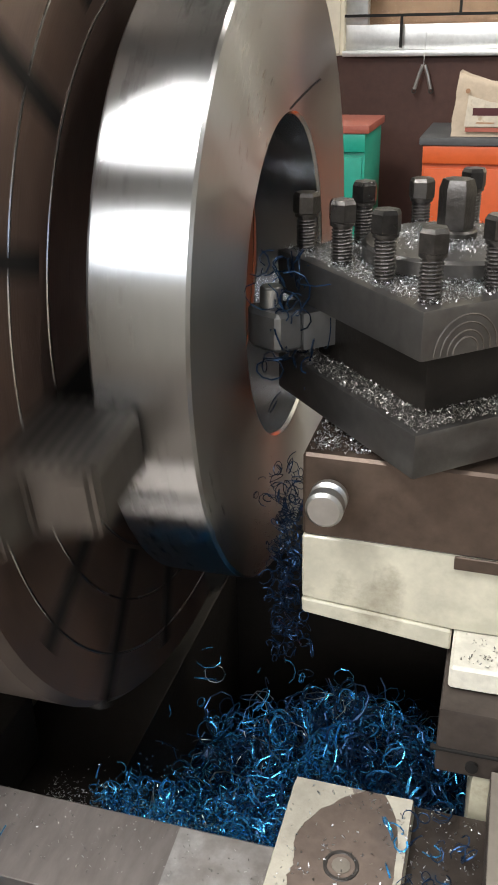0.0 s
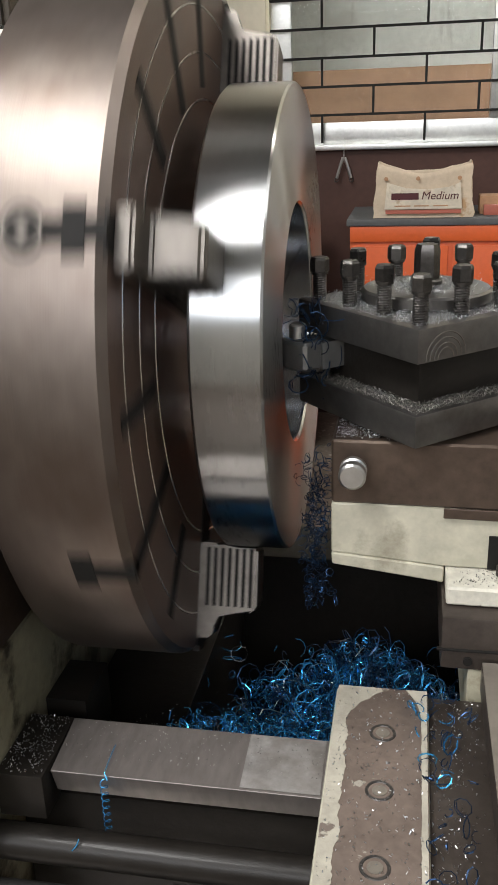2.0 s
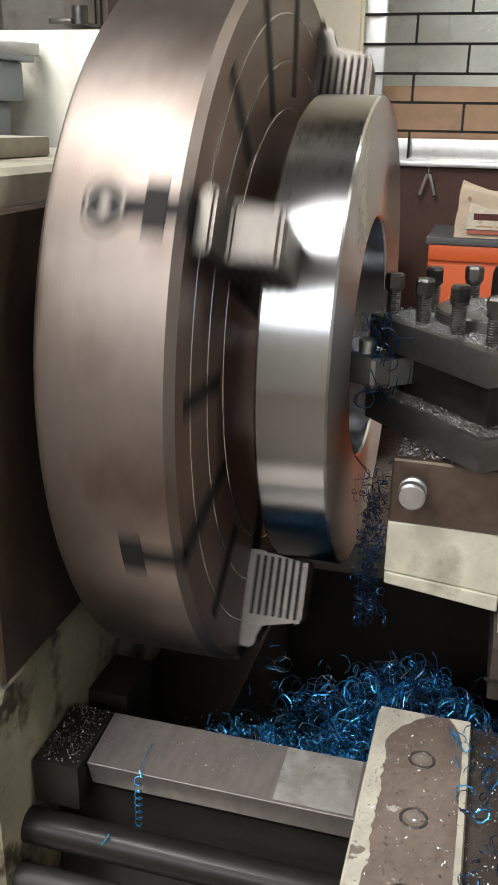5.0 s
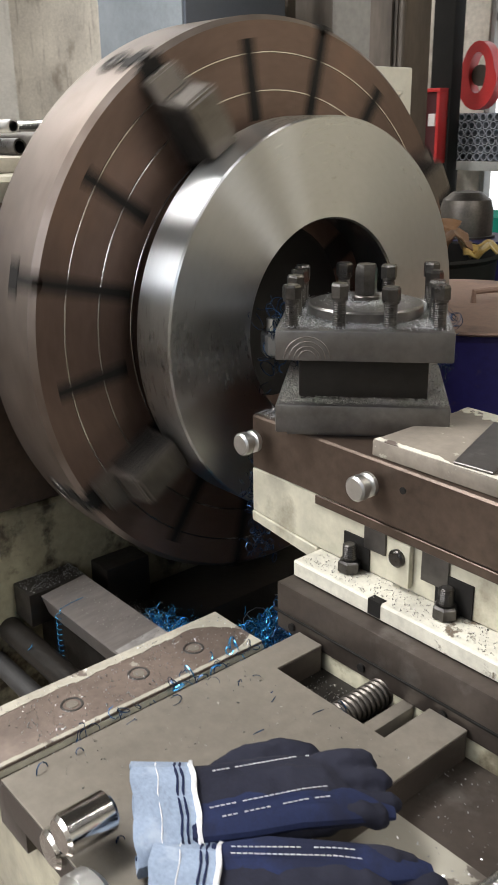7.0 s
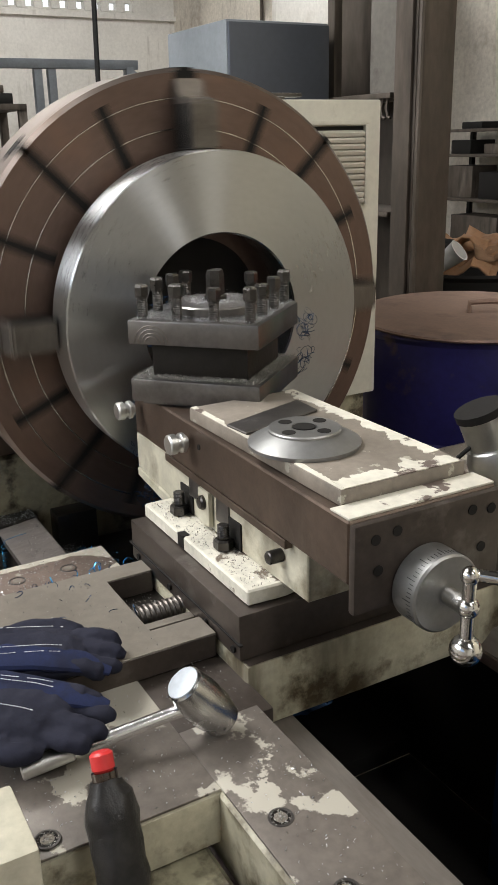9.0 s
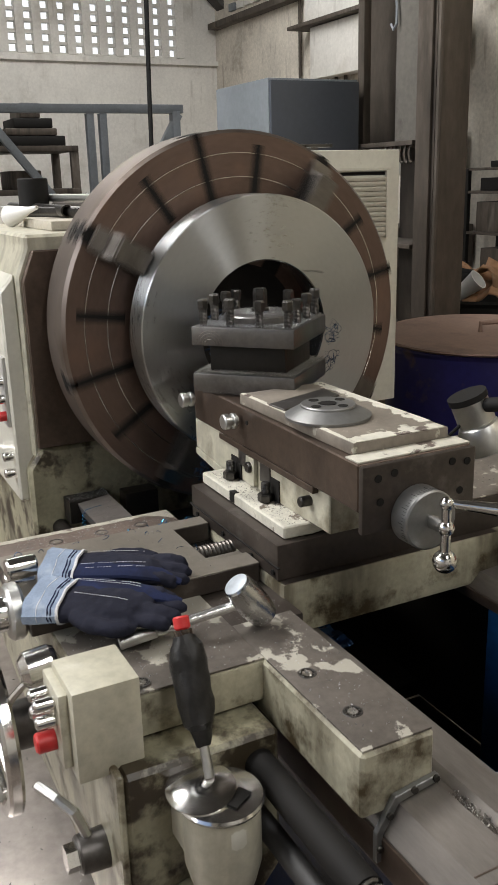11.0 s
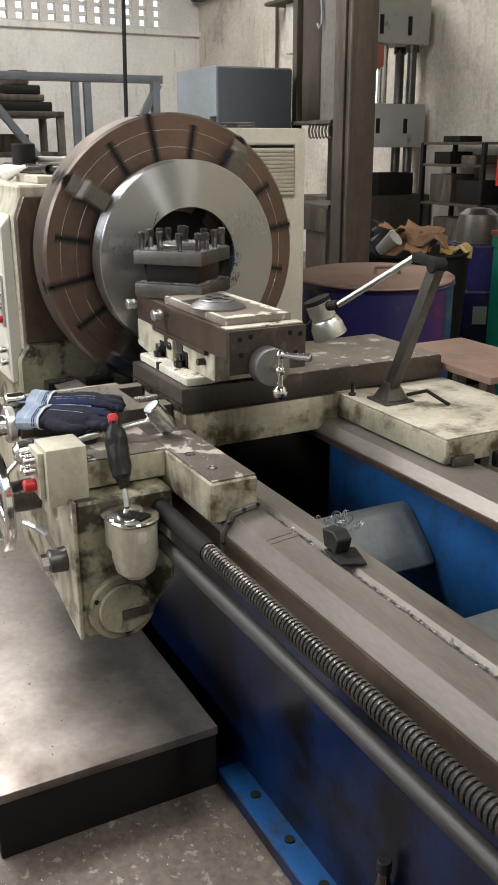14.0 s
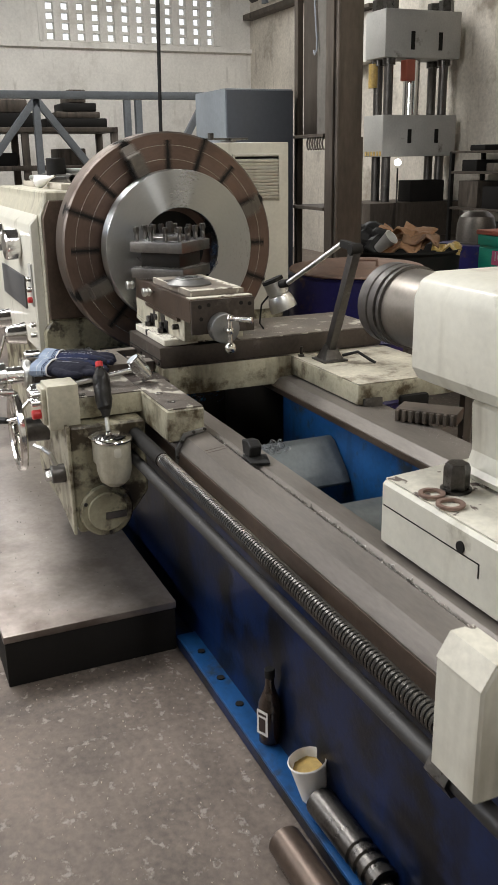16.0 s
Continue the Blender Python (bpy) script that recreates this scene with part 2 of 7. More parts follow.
GREY_WALL = material("grey_cement_wall", (0.60, 0.555, 0.48), 0.85, 0.0, 0.3, 0.9, 25, 0.25, patch=(0.30, 0.255, 0.205), patch_scale=1.1, patch_at=0.56, patch_edge=0.12, streak=(0.22, 0.185, 0.145), streak_at=0.58)
PANEL_GREY = material("stained_grey_panel", (0.135, 0.124, 0.108), 0.8, 0.0, 0.3, 2, 30, 0.25, patch=(0.055, 0.046, 0.037), patch_scale=2.5, patch_at=0.54, patch_edge=0.1, streak=(0.04, 0.033, 0.027), streak_at=0.52)
CREAM_WALL = material("cream_wall_paint", (0.72, 0.66, 0.52), 0.7, 0.0, 0.08, 1.5, 30, 0.12, patch=(0.52, 0.46, 0.36), patch_scale=4, patch_at=0.70, patch_edge=0.1)
BROWN_WALL = material("brown_wall_paint", (0.075, 0.038, 0.030), 0.6, 0.0, 0.2, 2, 30, 0.12)
ROOF = material("dark_roof_sheet", (0.09, 0.085, 0.08), 0.7, 0.2, 0.25, 1.5, 20, 0.2)
RUST_STEEL = material("dusty_column_steel", (0.10, 0.082, 0.066), 0.62, 0.4, 0.35, 3, 40, 0.2, patch=(0.20, 0.175, 0.145), patch_scale=3, patch_at=0.57, patch_edge=0.15, stretch=(1, 1, 0.35), streak=(0.022, 0.018, 0.014), streak_at=0.47)
GREY_PAINT = material("grey_machine_paint", (0.40, 0.395, 0.37), 0.55, 0.0, 0.15, 3, 40, 0.12, patch=(0.15, 0.14, 0.12), patch_scale=4, patch_at=0.62, patch_edge=0.1)
SLATE = material("slate_blue_paint", (0.045, 0.053, 0.068), 0.5, 0.0, 0.15, 3, 40, 0.1)
PALE_BLUE = material("pale_grey_paint", (0.25, 0.265, 0.295), 0.5, 0.0, 0.12, 3, 40, 0.1)
TRUSS = material("blue_grey_steel", (0.20, 0.22, 0.24), 0.5, 0.3, 0.2, 4, 40, 0.12)
ORANGE = material("orange_cabinet_paint", (0.62, 0.105, 0.022), 0.45, 0.0, 0.12, 3, 40, 0.1, patch=(0.25, 0.05, 0.02), patch_scale=7, patch_at=0.72, patch_edge=0.05)
GREEN = material("green_cabinet_paint", (0.015, 0.34, 0.235), 0.42, 0.0, 0.12, 3, 40, 0.1, patch=(0.02, 0.05, 0.075), patch_scale=9, patch_at=0.67, patch_edge=0.02)
REDDISH = material("red_oxide_paint", (0.36, 0.10, 0.065), 0.55, 0.0, 0.2, 3, 40, 0.1)
RED = material("red_plastic", (0.55, 0.03, 0.03), 0.4, 0.0, 0.12, 8, 60, 0.08)
TOP_GREY = material("grey_cabinet_top", (0.085, 0.085, 0.085), 0.6, 0.1, 0.25, 5, 60, 0.15)
CARD = material("brown_board", (0.37, 0.205, 0.11), 0.75, 0.0, 0.25, 3, 40, 0.15)
BROWN_BOARD = material("faded_brown_board", (0.27, 0.16, 0.095), 0.75, 0.0, 0.2, 3, 40, 0.15)
PAPER = material("creased_printed_paper", (0.50, 0.40, 0.29), 0.7, 0.0, 0.15, 9, 60, 0.25, patch=(0.42, 0.26, 0.13), patch_scale=8, patch_at=0.60, patch_edge=0.06)
BAG_PANEL = material("pale_kraft_print", (0.56, 0.49, 0.385), 0.7, 0.0, 0.2, 12, 60, 0.2, patch=(0.44, 0.33, 0.22), patch_scale=14, patch_at=0.6, patch_edge=0.08)
INK = material("dark_print", (0.04, 0.025, 0.02), 0.7, 0.0, 0.1, 9, 60, 0.0)
MAROON = material("maroon_print", (0.07, 0.014, 0.016), 0.7, 0.0, 0.1, 9, 60, 0.0)
PINK = material("pink_sticker", (0.72, 0.16, 0.30), 0.5, 0.0, 0.08, 9, 60, 0.0)
WHITE = material("white_paint", (0.78, 0.77, 0.74), 0.5, 0.0, 0.08, 5, 60, 0.05)
RUBBER = material("black_rubber", (0.018, 0.018, 0.018), 0.5, 0.0, 0.3, 20, 90, 0.2)
TAPE = material("black_wrapping_tape", (0.022, 0.021, 0.02), 0.34, 0.0, 0.3, 30, 120, 0.3)
DENIM = material("dark_blue_cloth", (0.014, 0.015, 0.026), 0.9, 0.0, 0.3, 12, 260, 0.22, patch=(0.020, 0.021, 0.034), patch_scale=7, patch_at=0.52, patch_edge=0.1)
NAVY = material("navy_cloth", (0.013, 0.019, 0.056), 0.9, 0.0, 0.3, 12, 260, 0.22, patch=(0.012, 0.015, 0.036), patch_scale=9, patch_at=0.5, patch_edge=0.1)
PALE_DENIM = material("pale_blue_cuff", (0.24, 0.30, 0.40), 0.9, 0.0, 0.3, 14, 260, 0.22, patch=(0.36, 0.42, 0.52), patch_scale=20, patch_at=0.55, patch_edge=0.1)
THREAD = material("white_thread", (0.62, 0.62, 0.64), 0.9, 0.0, 0.2, 20, 200, 0.2)
PALE_STEEL = material("lighter_steel", (0.31, 0.295, 0.28), 0.38, 0.3, 0.35, 14, 80, 0.1, patch=(0.20, 0.18, 0.165), patch_scale=12, patch_at=0.5, patch_edge=0.2)
TUBE = material("polished_tube", (0.74, 0.74, 0.73), 0.24, 1.0, 0.08, 9, 80, 0.05)
SWARF_BLUE = material("blued_swarf", (0.055, 0.34, 0.85), 0.26, 0.75, 0.4, 30, 100, 0.1, island=True)
SWARF_DARK = material("dark_blued_swarf", (0.016, 0.045, 0.105), 0.3, 0.8, 0.4, 30, 100, 0.1, island=True)
SWARF = material("bright_steel_chips", (0.46, 0.47, 0.485), 0.30, 1.0, 0.3, 30, 100, 0.1, island=True)
GRIT = material("grey_steel_chips", (0.30, 0.29, 0.27), 0.35, 1.0, 0.3, 30, 100, 0.1, island=True)
GLASS = glass("clear_glass")
AMBER = material("brown_bottle_glass", (0.03, 0.018, 0.012), 0.12, 0.0, 0.2, 5, 50, 0.02, coat=0.4)
LAMP_GLOW = glow("lamp_glow", (1.0, 0.97, 0.9), 9.0)
DAY = glow("daylight", (0.93, 0.96, 1.0), 1.1)
YELLOW = material("yellow_grease", (0.55, 0.38, 0.12), 0.35, 0.0, 0.3, 16, 60, 0.6)

for dull in (BLACK, OILED_SHADE, RUBBER, TAPE, BLUE_SHADED, BLUE_LIT, DENIM, NAVY, BROWN_WALL, ROOF):
    dull.node_tree.nodes["Principled BSDF"].inputs["Specular IOR Level"].default_value = 0.22


# ---- building blocks ----
def box(bm, x0, x1, y0, y1, z0, z1, bevel=0.004, m=None):
    vs = bmesh.ops.create_cube(bm, size=1.0)["verts"]
    bmesh.ops.transform(bm, verts=vs, matrix=Matrix.Translation(((x0 + x1) / 2, (y0 + y1) / 2, (z0 + z1) / 2)) @ Matrix.Diagonal((x1 - x0, y1 - y0, z1 - z0, 1)))
    if bevel:
        edges = {e for v in vs for e in v.link_edges}
        got = bmesh.ops.bevel(bm, geom=list(edges), offset=bevel, segments=2, affect="EDGES", profile=0.6)
        vs = list({v for f in got["faces"] for v in f.verts} | {v for v in vs if v.is_valid})
    if m is not None:
        bmesh.ops.transform(bm, verts=vs, matrix=m)
    return vs


def revolve(bm, profile, at, axis, seg=32, close=False):
    """Turns (along, radius) pairs round the axis through at."""
    axis = Vector(axis).normalized()
    turn = axis.to_track_quat("Z", "Y").to_matrix()
    at = Vector(at)
    rings = []
    for a, r in profile:
        if r <= 1e-6:
            rings.append([bm.verts.new(at + turn @ Vector((0, 0, a)))])
        else:
            rings.append([bm.verts.new(at + turn @ Vector((r * math.cos(2 * math.pi * i / seg), r * math.sin(2 * math.pi * i / seg), a))) for i in range(seg)])
    pairs = list(zip(rings, rings[1:])) + ([(rings[-1], rings[0])] if close else [])
    for a, b in pairs:
        for i in range(seg):
            j = (i + 1) % seg
            if len(a) == 1 and len(b) == 1:
                continue
            if len(a) == 1:
                bm.faces.new((a[0], b[i], b[j]))
            elif len(b) == 1:
                bm.faces.new((a[i], a[j], b[0]))
            else:
                bm.faces.new((a[i], a[j], b[j], b[i]))
    return [v for r in rings for v in r]


def rod(bm, a, b, r, r2=None, seg=20, chamfer=0.0):
    a, b = Vector(a), Vector(b)
    n = (b - a).length
    r2 = r if r2 is None else r2
    c = min(chamfer, n * 0.3)
    pr = [(0, 0), (0, r - c), (c, r), (n - c, r2), (n, r2 - c), (n, 0)] if c else [(0, 0), (0, r), (n, r2), (n, 0)]
    return revolve(bm, pr, a, b - a, seg)


def pipe(bm, pts, r, seg=8, ends=True):
    """A round bar along a line of points."""
    pts = [Vector(p) for p in pts]
    rings, side = [], None
    for i, p in enumerate(pts):
        d = (pts[min(i + 1, len(pts) - 1)] - pts[max(i - 1, 0)]).normalized()
        if side is None:
            side = d.orthogonal().normalized()
        side = (side - d * side.dot(d)).normalized()
        up = d.cross(side)
        rings.append([bm.verts.new(p + (side * math.cos(2 * math.pi * k / seg) + up * math.sin(2 * math.pi * k / seg)) * r) for k in range(seg)])
    for a, b in zip(rings, rings[1:]):
        for k in range(seg):
            bm.faces.new((a[k], a[(k + 1) % seg], b[(k + 1) % seg], b[k]))
    if ends:
        bm.faces.new(list(reversed(rings[0])))
        bm.faces.new(rings[-1])


def prism(bm, outline, a, b, axis, bevel=0.003):
    """An outline in the two other coordinates (in order), drawn out from a to b along the axis."""
    def put(u, v, w):
        return {"x": (w, u, v), "y": (u, w, v), "z": (u, v, w)}[axis]
    lo = [bm.verts.new(put(u, v, a)) for u, v in outline]
    hi = [bm.verts.new(put(u, v, b)) for u, v in outline]
    n = len(outline)
    fs = [bm.faces.new(lo), bm.faces.new(hi)] + [bm.faces.new((lo[i], lo[(i + 1) % n], hi[(i + 1) % n], hi[i])) for i in range(n)]
    bmesh.ops.recalc_face_normals(bm, faces=fs)
    if bevel:
        es = list({e for f in fs for e in f.edges})
        bmesh.ops.bevel(bm, geom=es, offset=bevel, segments=1, affect="EDGES")


def mesh_of(name, bm, mat, smooth=True):
    bmesh.ops.recalc_face_normals(bm, faces=bm.faces[:])
    me = bpy.data.meshes.new(name)
    bm.to_mesh(me)
    bm.free()
    me.materials.append(mat)
    if smooth:
        me.polygons.foreach_set("use_smooth", [True] * len(me.polygons))
        me.set_sharp_from_angle(angle=radians(24))
    return me


def thing(name, at, label, category, group="", kind=""):
    ob = new(name)
    ob.location = at
    ob.empty_display_size = 0.05
    return tagged(ob, label, category, group, kind)


def root_at(ob):
    v = Vector((0, 0, 0))
    while ob is not None:
        v += ob.location
        ob = ob.parent
    return v


def part(name, bm, mat, parent, label="", local=False, kind=""):
    """One mesh object under a thing or part; the bmesh is in world places unless local."""
    if not local:
        bmesh.ops.translate(bm, verts=bm.verts[:], vec=-root_at(parent))
    ob = new(name, mesh_of(name, bm, mat))
    ob.parent = parent
    return tagged(ob, label, kind=kind)


def solo(name, bm, mat, label, category, kind="", group="", at=None):
    if at is not None:
        bmesh.ops.translate(bm, verts=bm.verts[:], vec=-Vector(at))
    ob = new(name, mesh_of(name, bm, mat))
    if at is not None:
        ob.location = at
    return tagged(ob, label, category, group, kind)


def B(*boxes, bevel=0.004):
    bm = bmesh.new()
    for b in boxes:
        box(bm, *b, bevel=bevel)
    return bm


def R(*rods, seg=20, chamfer=0.0):
    bm = bmesh.new()
    for r in rods:
        rod(bm, *r, seg=seg, chamfer=chamfer)
    return bm


def P(pts, r, seg=8):
    bm = bmesh.new()
    pipe(bm, pts, r, seg)
    return bm


def rot(cx, cy, cz, rz=0, rx=0, ry=0):
    return Matrix.Translation((cx, cy, cz)) @ Euler((radians(rx), radians(ry), radians(rz))).to_matrix().to_4x4()


def moved(bm, m):
    bmesh.ops.transform(bm, verts=bm.verts[:], matrix=m)
    return bm


# ---- the hall ----
FLOOR_X, FLOOR_Y = (-14.3, 8.0), (-4.0, 7.5)
solo("floor", B((FLOOR_X[0], FLOOR_X[1], FLOOR_Y[0], FLOOR_Y[1], -0.3, 0.0), bevel=0), CONCRETE, "brown-grey stained concrete workshop floor", "floor", "structure")
solo("ceiling", B((-14.5, 8.2, -4.2, 7.7, 6.2, 6.4), bevel=0), ROOF, "dark sheet roof high over the hall", "ceiling", "structure")
# lattice opening in the far wall: y 1.0 to 6.75, z 3.85 to 5.25
solo("wall_west", B((-14.5, -14.3, -4.2, 7.7, 0, 3.82), (-14.5, -14.3, -4.2, 7.7, 5.2, 6.2), (-14.5, -14.3, 6.78, 7.7, 3.82, 5.2),
                    (-14.5, -14.3, -4.2, -1.0, 3.82, 5.2), (-14.5, -14.3, 1.9, 3.3, 3.82, 5.2), (-14.34, -14.22, -4.0, 7.5, 3.70, 3.78), bevel=0), PLASTER, "pale stained plaster wall under a lattice of vent blocks", "wall", "structure")
solo("wall_north", B((-14.5, -4.6, 7.5, 7.7, 0, 6.2), (-4.6, -2.6, 7.5, 7.7, 0, 0.7), (-4.6, -2.6, 7.5, 7.7, 4.4, 6.2), (-2.6, 8.2, 7.5, 7.7, 0, 6.2), bevel=0), GREY_WALL, "grey weathered cement wall with dark stains", "wall", "structure")
solo("wall_south", B((-14.5, 8.2, -4.2, -4.0, 0, 2.6), (-14.5, 8.2, -4.2, -4.0, 4.4, 6.2), (-14.5, -3.5, -4.2, -4.0, 2.6, 4.4), (4.5, 8.2, -4.2, -4.0, 2.6, 4.4), bevel=0), PLASTER, "pale plaster wall with a high window strip", "wall", "structure")
solo("wall_east", B((8.0, 8.2, -4.2, 7.7, 0, 6.2), bevel=0), PLASTER, "pale stained plaster end wall", "wall", "structure")

lattice = thing("vent_lattice", (-14.4, 3.0, 3.82), "pale cement lattice of vent blocks letting daylight through", "vent lattice", kind="structure")
bm = bmesh.new()
for y0, y1 in ((3.3, 6.78), (-1.0, 1.9)):
    n = round((y1 - y0) / 0.29)
    for i in range(n + 1):
        y = y0 + (y1 - y0) * i / n
        box(bm, -14.45, -14.28, y - 0.075, y + 0.075, 3.82, 5.2, bevel=0)
    for k in range(9):
        z = 3.82 + 1.38 * k / 8
        box(bm, -14.46, -14.33, y0, y1, z - 0.028, z + 0.028, bevel=0)
part("lattice_bars", bm, PLASTER, lattice, kind="stuff")
backdrop = solo("backdrop", B((-15.6, -15.5, -3.0, 8.0, 3.0, 6.0), (-6.5, -1.5, 8.6, 8.7, 0.0, 5.0), bevel=0), DAY, "bright overcast daylight outside", "sky", "structure")

# wall with the barred window
# past x 2.2 unseen and cream to the floor, to lighten the ring's reflection
solo("wall_inner", B((-1.80, -0.80, 4.35, 4.60, 1.41, 6.2), (-0.80, 1.60, 4.35, 4.60, 2.75, 6.2), (1.60, 2.2, 4.35, 4.60, 1.41, 6.2), (2.2, 8.0, 4.35, 4.60, 0.0, 6.2), bevel=0), CREAM_WALL, "cream painted wall beside the barred window, unseen east end kept pale", "wall", "structure")
solo("dado", B((-1.80, 2.2, 4.36, 4.59, 0.0, 1.41), bevel=0), BROWN_WALL, "dark brown painted lower wall", "wall", "structure")
solo("wall_pilaster", B((-1.36, -1.31, 4.335, 4.36, 1.42, 6.2), (-1.12, -0.815, 4.325, 4.36, 1.42, 6.2), bevel=0.003), CREAM_WALL, "cream painted pilaster strips with scuffs", "wall", "structure")
win = thing("window_1", (0.4, 4.35, 1.41), "sliding aluminium window behind black brick-pattern bars", "window", kind="structure")
part("window_sill", B((-0.80, 1.60, 4.32, 4.47, 1.405, 1.43), bevel=0.003), ALU, win, "dull aluminium sill")
part("window_frame", B((-0.80, 1.60, 4.40, 4.46, 1.43, 1.535), (-0.80, -0.70, 4.40, 4.46, 1.535, 2.75), (0.275, 0.325, 4.39, 4.45, 1.535, 2.75), (1.54, 1.60, 4.40, 4.46, 1.535, 2.75), (-0.70, 1.54, 4.40, 4.46, 2.69, 2.75), bevel=0.003), ALU, win, "dull aluminium sash frame")
for x0, x1 in ((-0.70, 0.275), (0.325, 1.54)):
    part("pane", B((x0, x1, 4.42, 4.426, 1.535, 2.69), bevel=0), GLASS, win).visible_shadow = False
grille = thing("window_grille", (0.4, 4.36, 1.43), "black steel bars welded in a brick pattern over the window", "window grille")
levels = [1.44 + 0.132 * k for k in range(10)]
for k, z in enumerate(levels[1:]):
    part("bar", B((-0.80, 1.60, 4.362, 4.374, z - 0.006, z + 0.006), bevel=0), BLACK, grille)
for k, (z0, z1) in enumerate(zip(levels, levels[1:])):
    x = -0.544 - (0.0 if k % 2 == 0 else 0.254)
    while x < 1.58:
        if x > -0.78:
            part("short_bar", B((x - 0.006, x + 0.006, 4.363, 4.373, z0, z1), bevel=0), BLACK, grille)
        x += 0.508
solo("board", B((-0.95, 1.75, 4.64, 4.67, 1.10, 1.79), bevel=0.002), BROWN_BOARD, "brown board leaning behind the window", "board", at=(0.4, 4.65, 1.1))
solo("office_wall", B((-1.8, 8.0, 6.0, 6.1, 0, 6.2), (-1.8, -1.7, 4.6, 6.0, 0, 6.2), bevel=0), PLASTER, "pale wall of the room behind the window", "wall", "structure")
# unseen lamp added to brighten the room behind the panes
office = area("added_room_light", (0.6, 5.3, 3.2), (0.4, 5.4, 0), 1.6, 0.3, 22, (0.95, 1.0, 0.98))

# steel column and struts behind the headstock
col = thing("steel_column", (-1.34, 2.44, 0), "dusty brown steel column with a thin pipe up its side", "column", kind="structure")
part("shaft", B((-1.40, -1.285, 2.352, 2.54, 0, 6.2), bevel=0.025), RUST_STEEL, col)
part("conduit", P([(-1.275, 2.36, 0), (-1.27, 2.36, 2.0), (-1.272, 2.36, 4.0), (-1.27, 2.36, 6.2)], 0.012), RUST_STEEL, col, "thin grey conduit")
lad = thing("shelf_upright", (-1.7, 2.45, 0), "rusty steel uprights with cross plates behind the lathe", "shelf frame", kind="structure")
part("upright", B((-1.90, -1.85, 2.38, 2.42, 0, 6.2), bevel=0.004), RUST_STEEL, lad)
part("panel", B((-1.655, -1.41, 2.42, 2.44, 1.82, 6.2), bevel=0.003), PANEL_GREY, lad, "stained grey panel")
part("recess", B((-2.12, -1.6555, 2.56, 2.58, 1.82, 6.2), bevel=0.003), RUST_STEEL, lad, "dark recess beside the panel")
for k in range(7):
    part("hook", P([(-1.66 + k * 0.034, 2.36, 1.80), (-1.66 + k * 0.034, 2.352, 1.765), (-1.655 + k * 0.034, 2.356, 1.735), (-1.645 + k * 0.034, 2.36, 1.728)], 0.006, 6), RUST_STEEL, lad, "rusty hook under the plate")
part("loose_wire", P([(-1.74, 2.44, 4.2), (-1.72, 2.41, 3.4), (-1.70, 2.405, 2.9), (-1.655, 2.405, 2.5), (-1.635, 2.405, 2.38), (-1.628, 2.400, 2.31), (-1.65, 2.398, 2.29), (-1.67, 2.400, 2.315)], 0.006, 6), PALE_BLUE, lad, "pale loose wire hanging down")
part("lower_panel", B((-1.85, -1.41, 2.60, 2.62, 0.0, 1.80), bevel=0.003), RUST_STEEL, lad, "dark recessed panel")
for z in (0.75, 1.36, 1.80):
    part("cross_plate", B((-1.88, -1.42, 2.34, 2.60, z, z + 0.02), bevel=0.003), RUST_STEEL, lad)


# ---- the lathe ----
AX_Y, AX_Z = 0.985, 1.293          # spindle axis
FACE_X, RING_X = -0.374, -0.238    # chuck face, workpiece face


def hexagon(bm, at, axis, across, height, seg=6, dome=True):
    r = across / math.sqrt(3)
    pr = [(0, 0), (0, r * 0.95), (height * 0.06, r), (height * 0.82, r), (height, r * 0.84), (height, 0)] if dome else [(0, 0), (0, r), (height, r), (height, 0)]
    return revolve(bm, pr, at, axis, seg)


def helix(bm, a, b, r, wire, pitch, seg=14):
    a, b = Vector(a), Vector(b)
    d = (b - a).normalized()
    s = d.orthogonal().normalized()
    u = d.cross(s)
    n = (b - a).length
    k = int(n / pitch * seg)
    pipe(bm, [a + d * (n * i / k) + (s * math.cos(2 * math.pi * i / seg) + u * math.sin(2 * math.pi * i / seg)) * r for i in range(k + 1)], wire, 5)


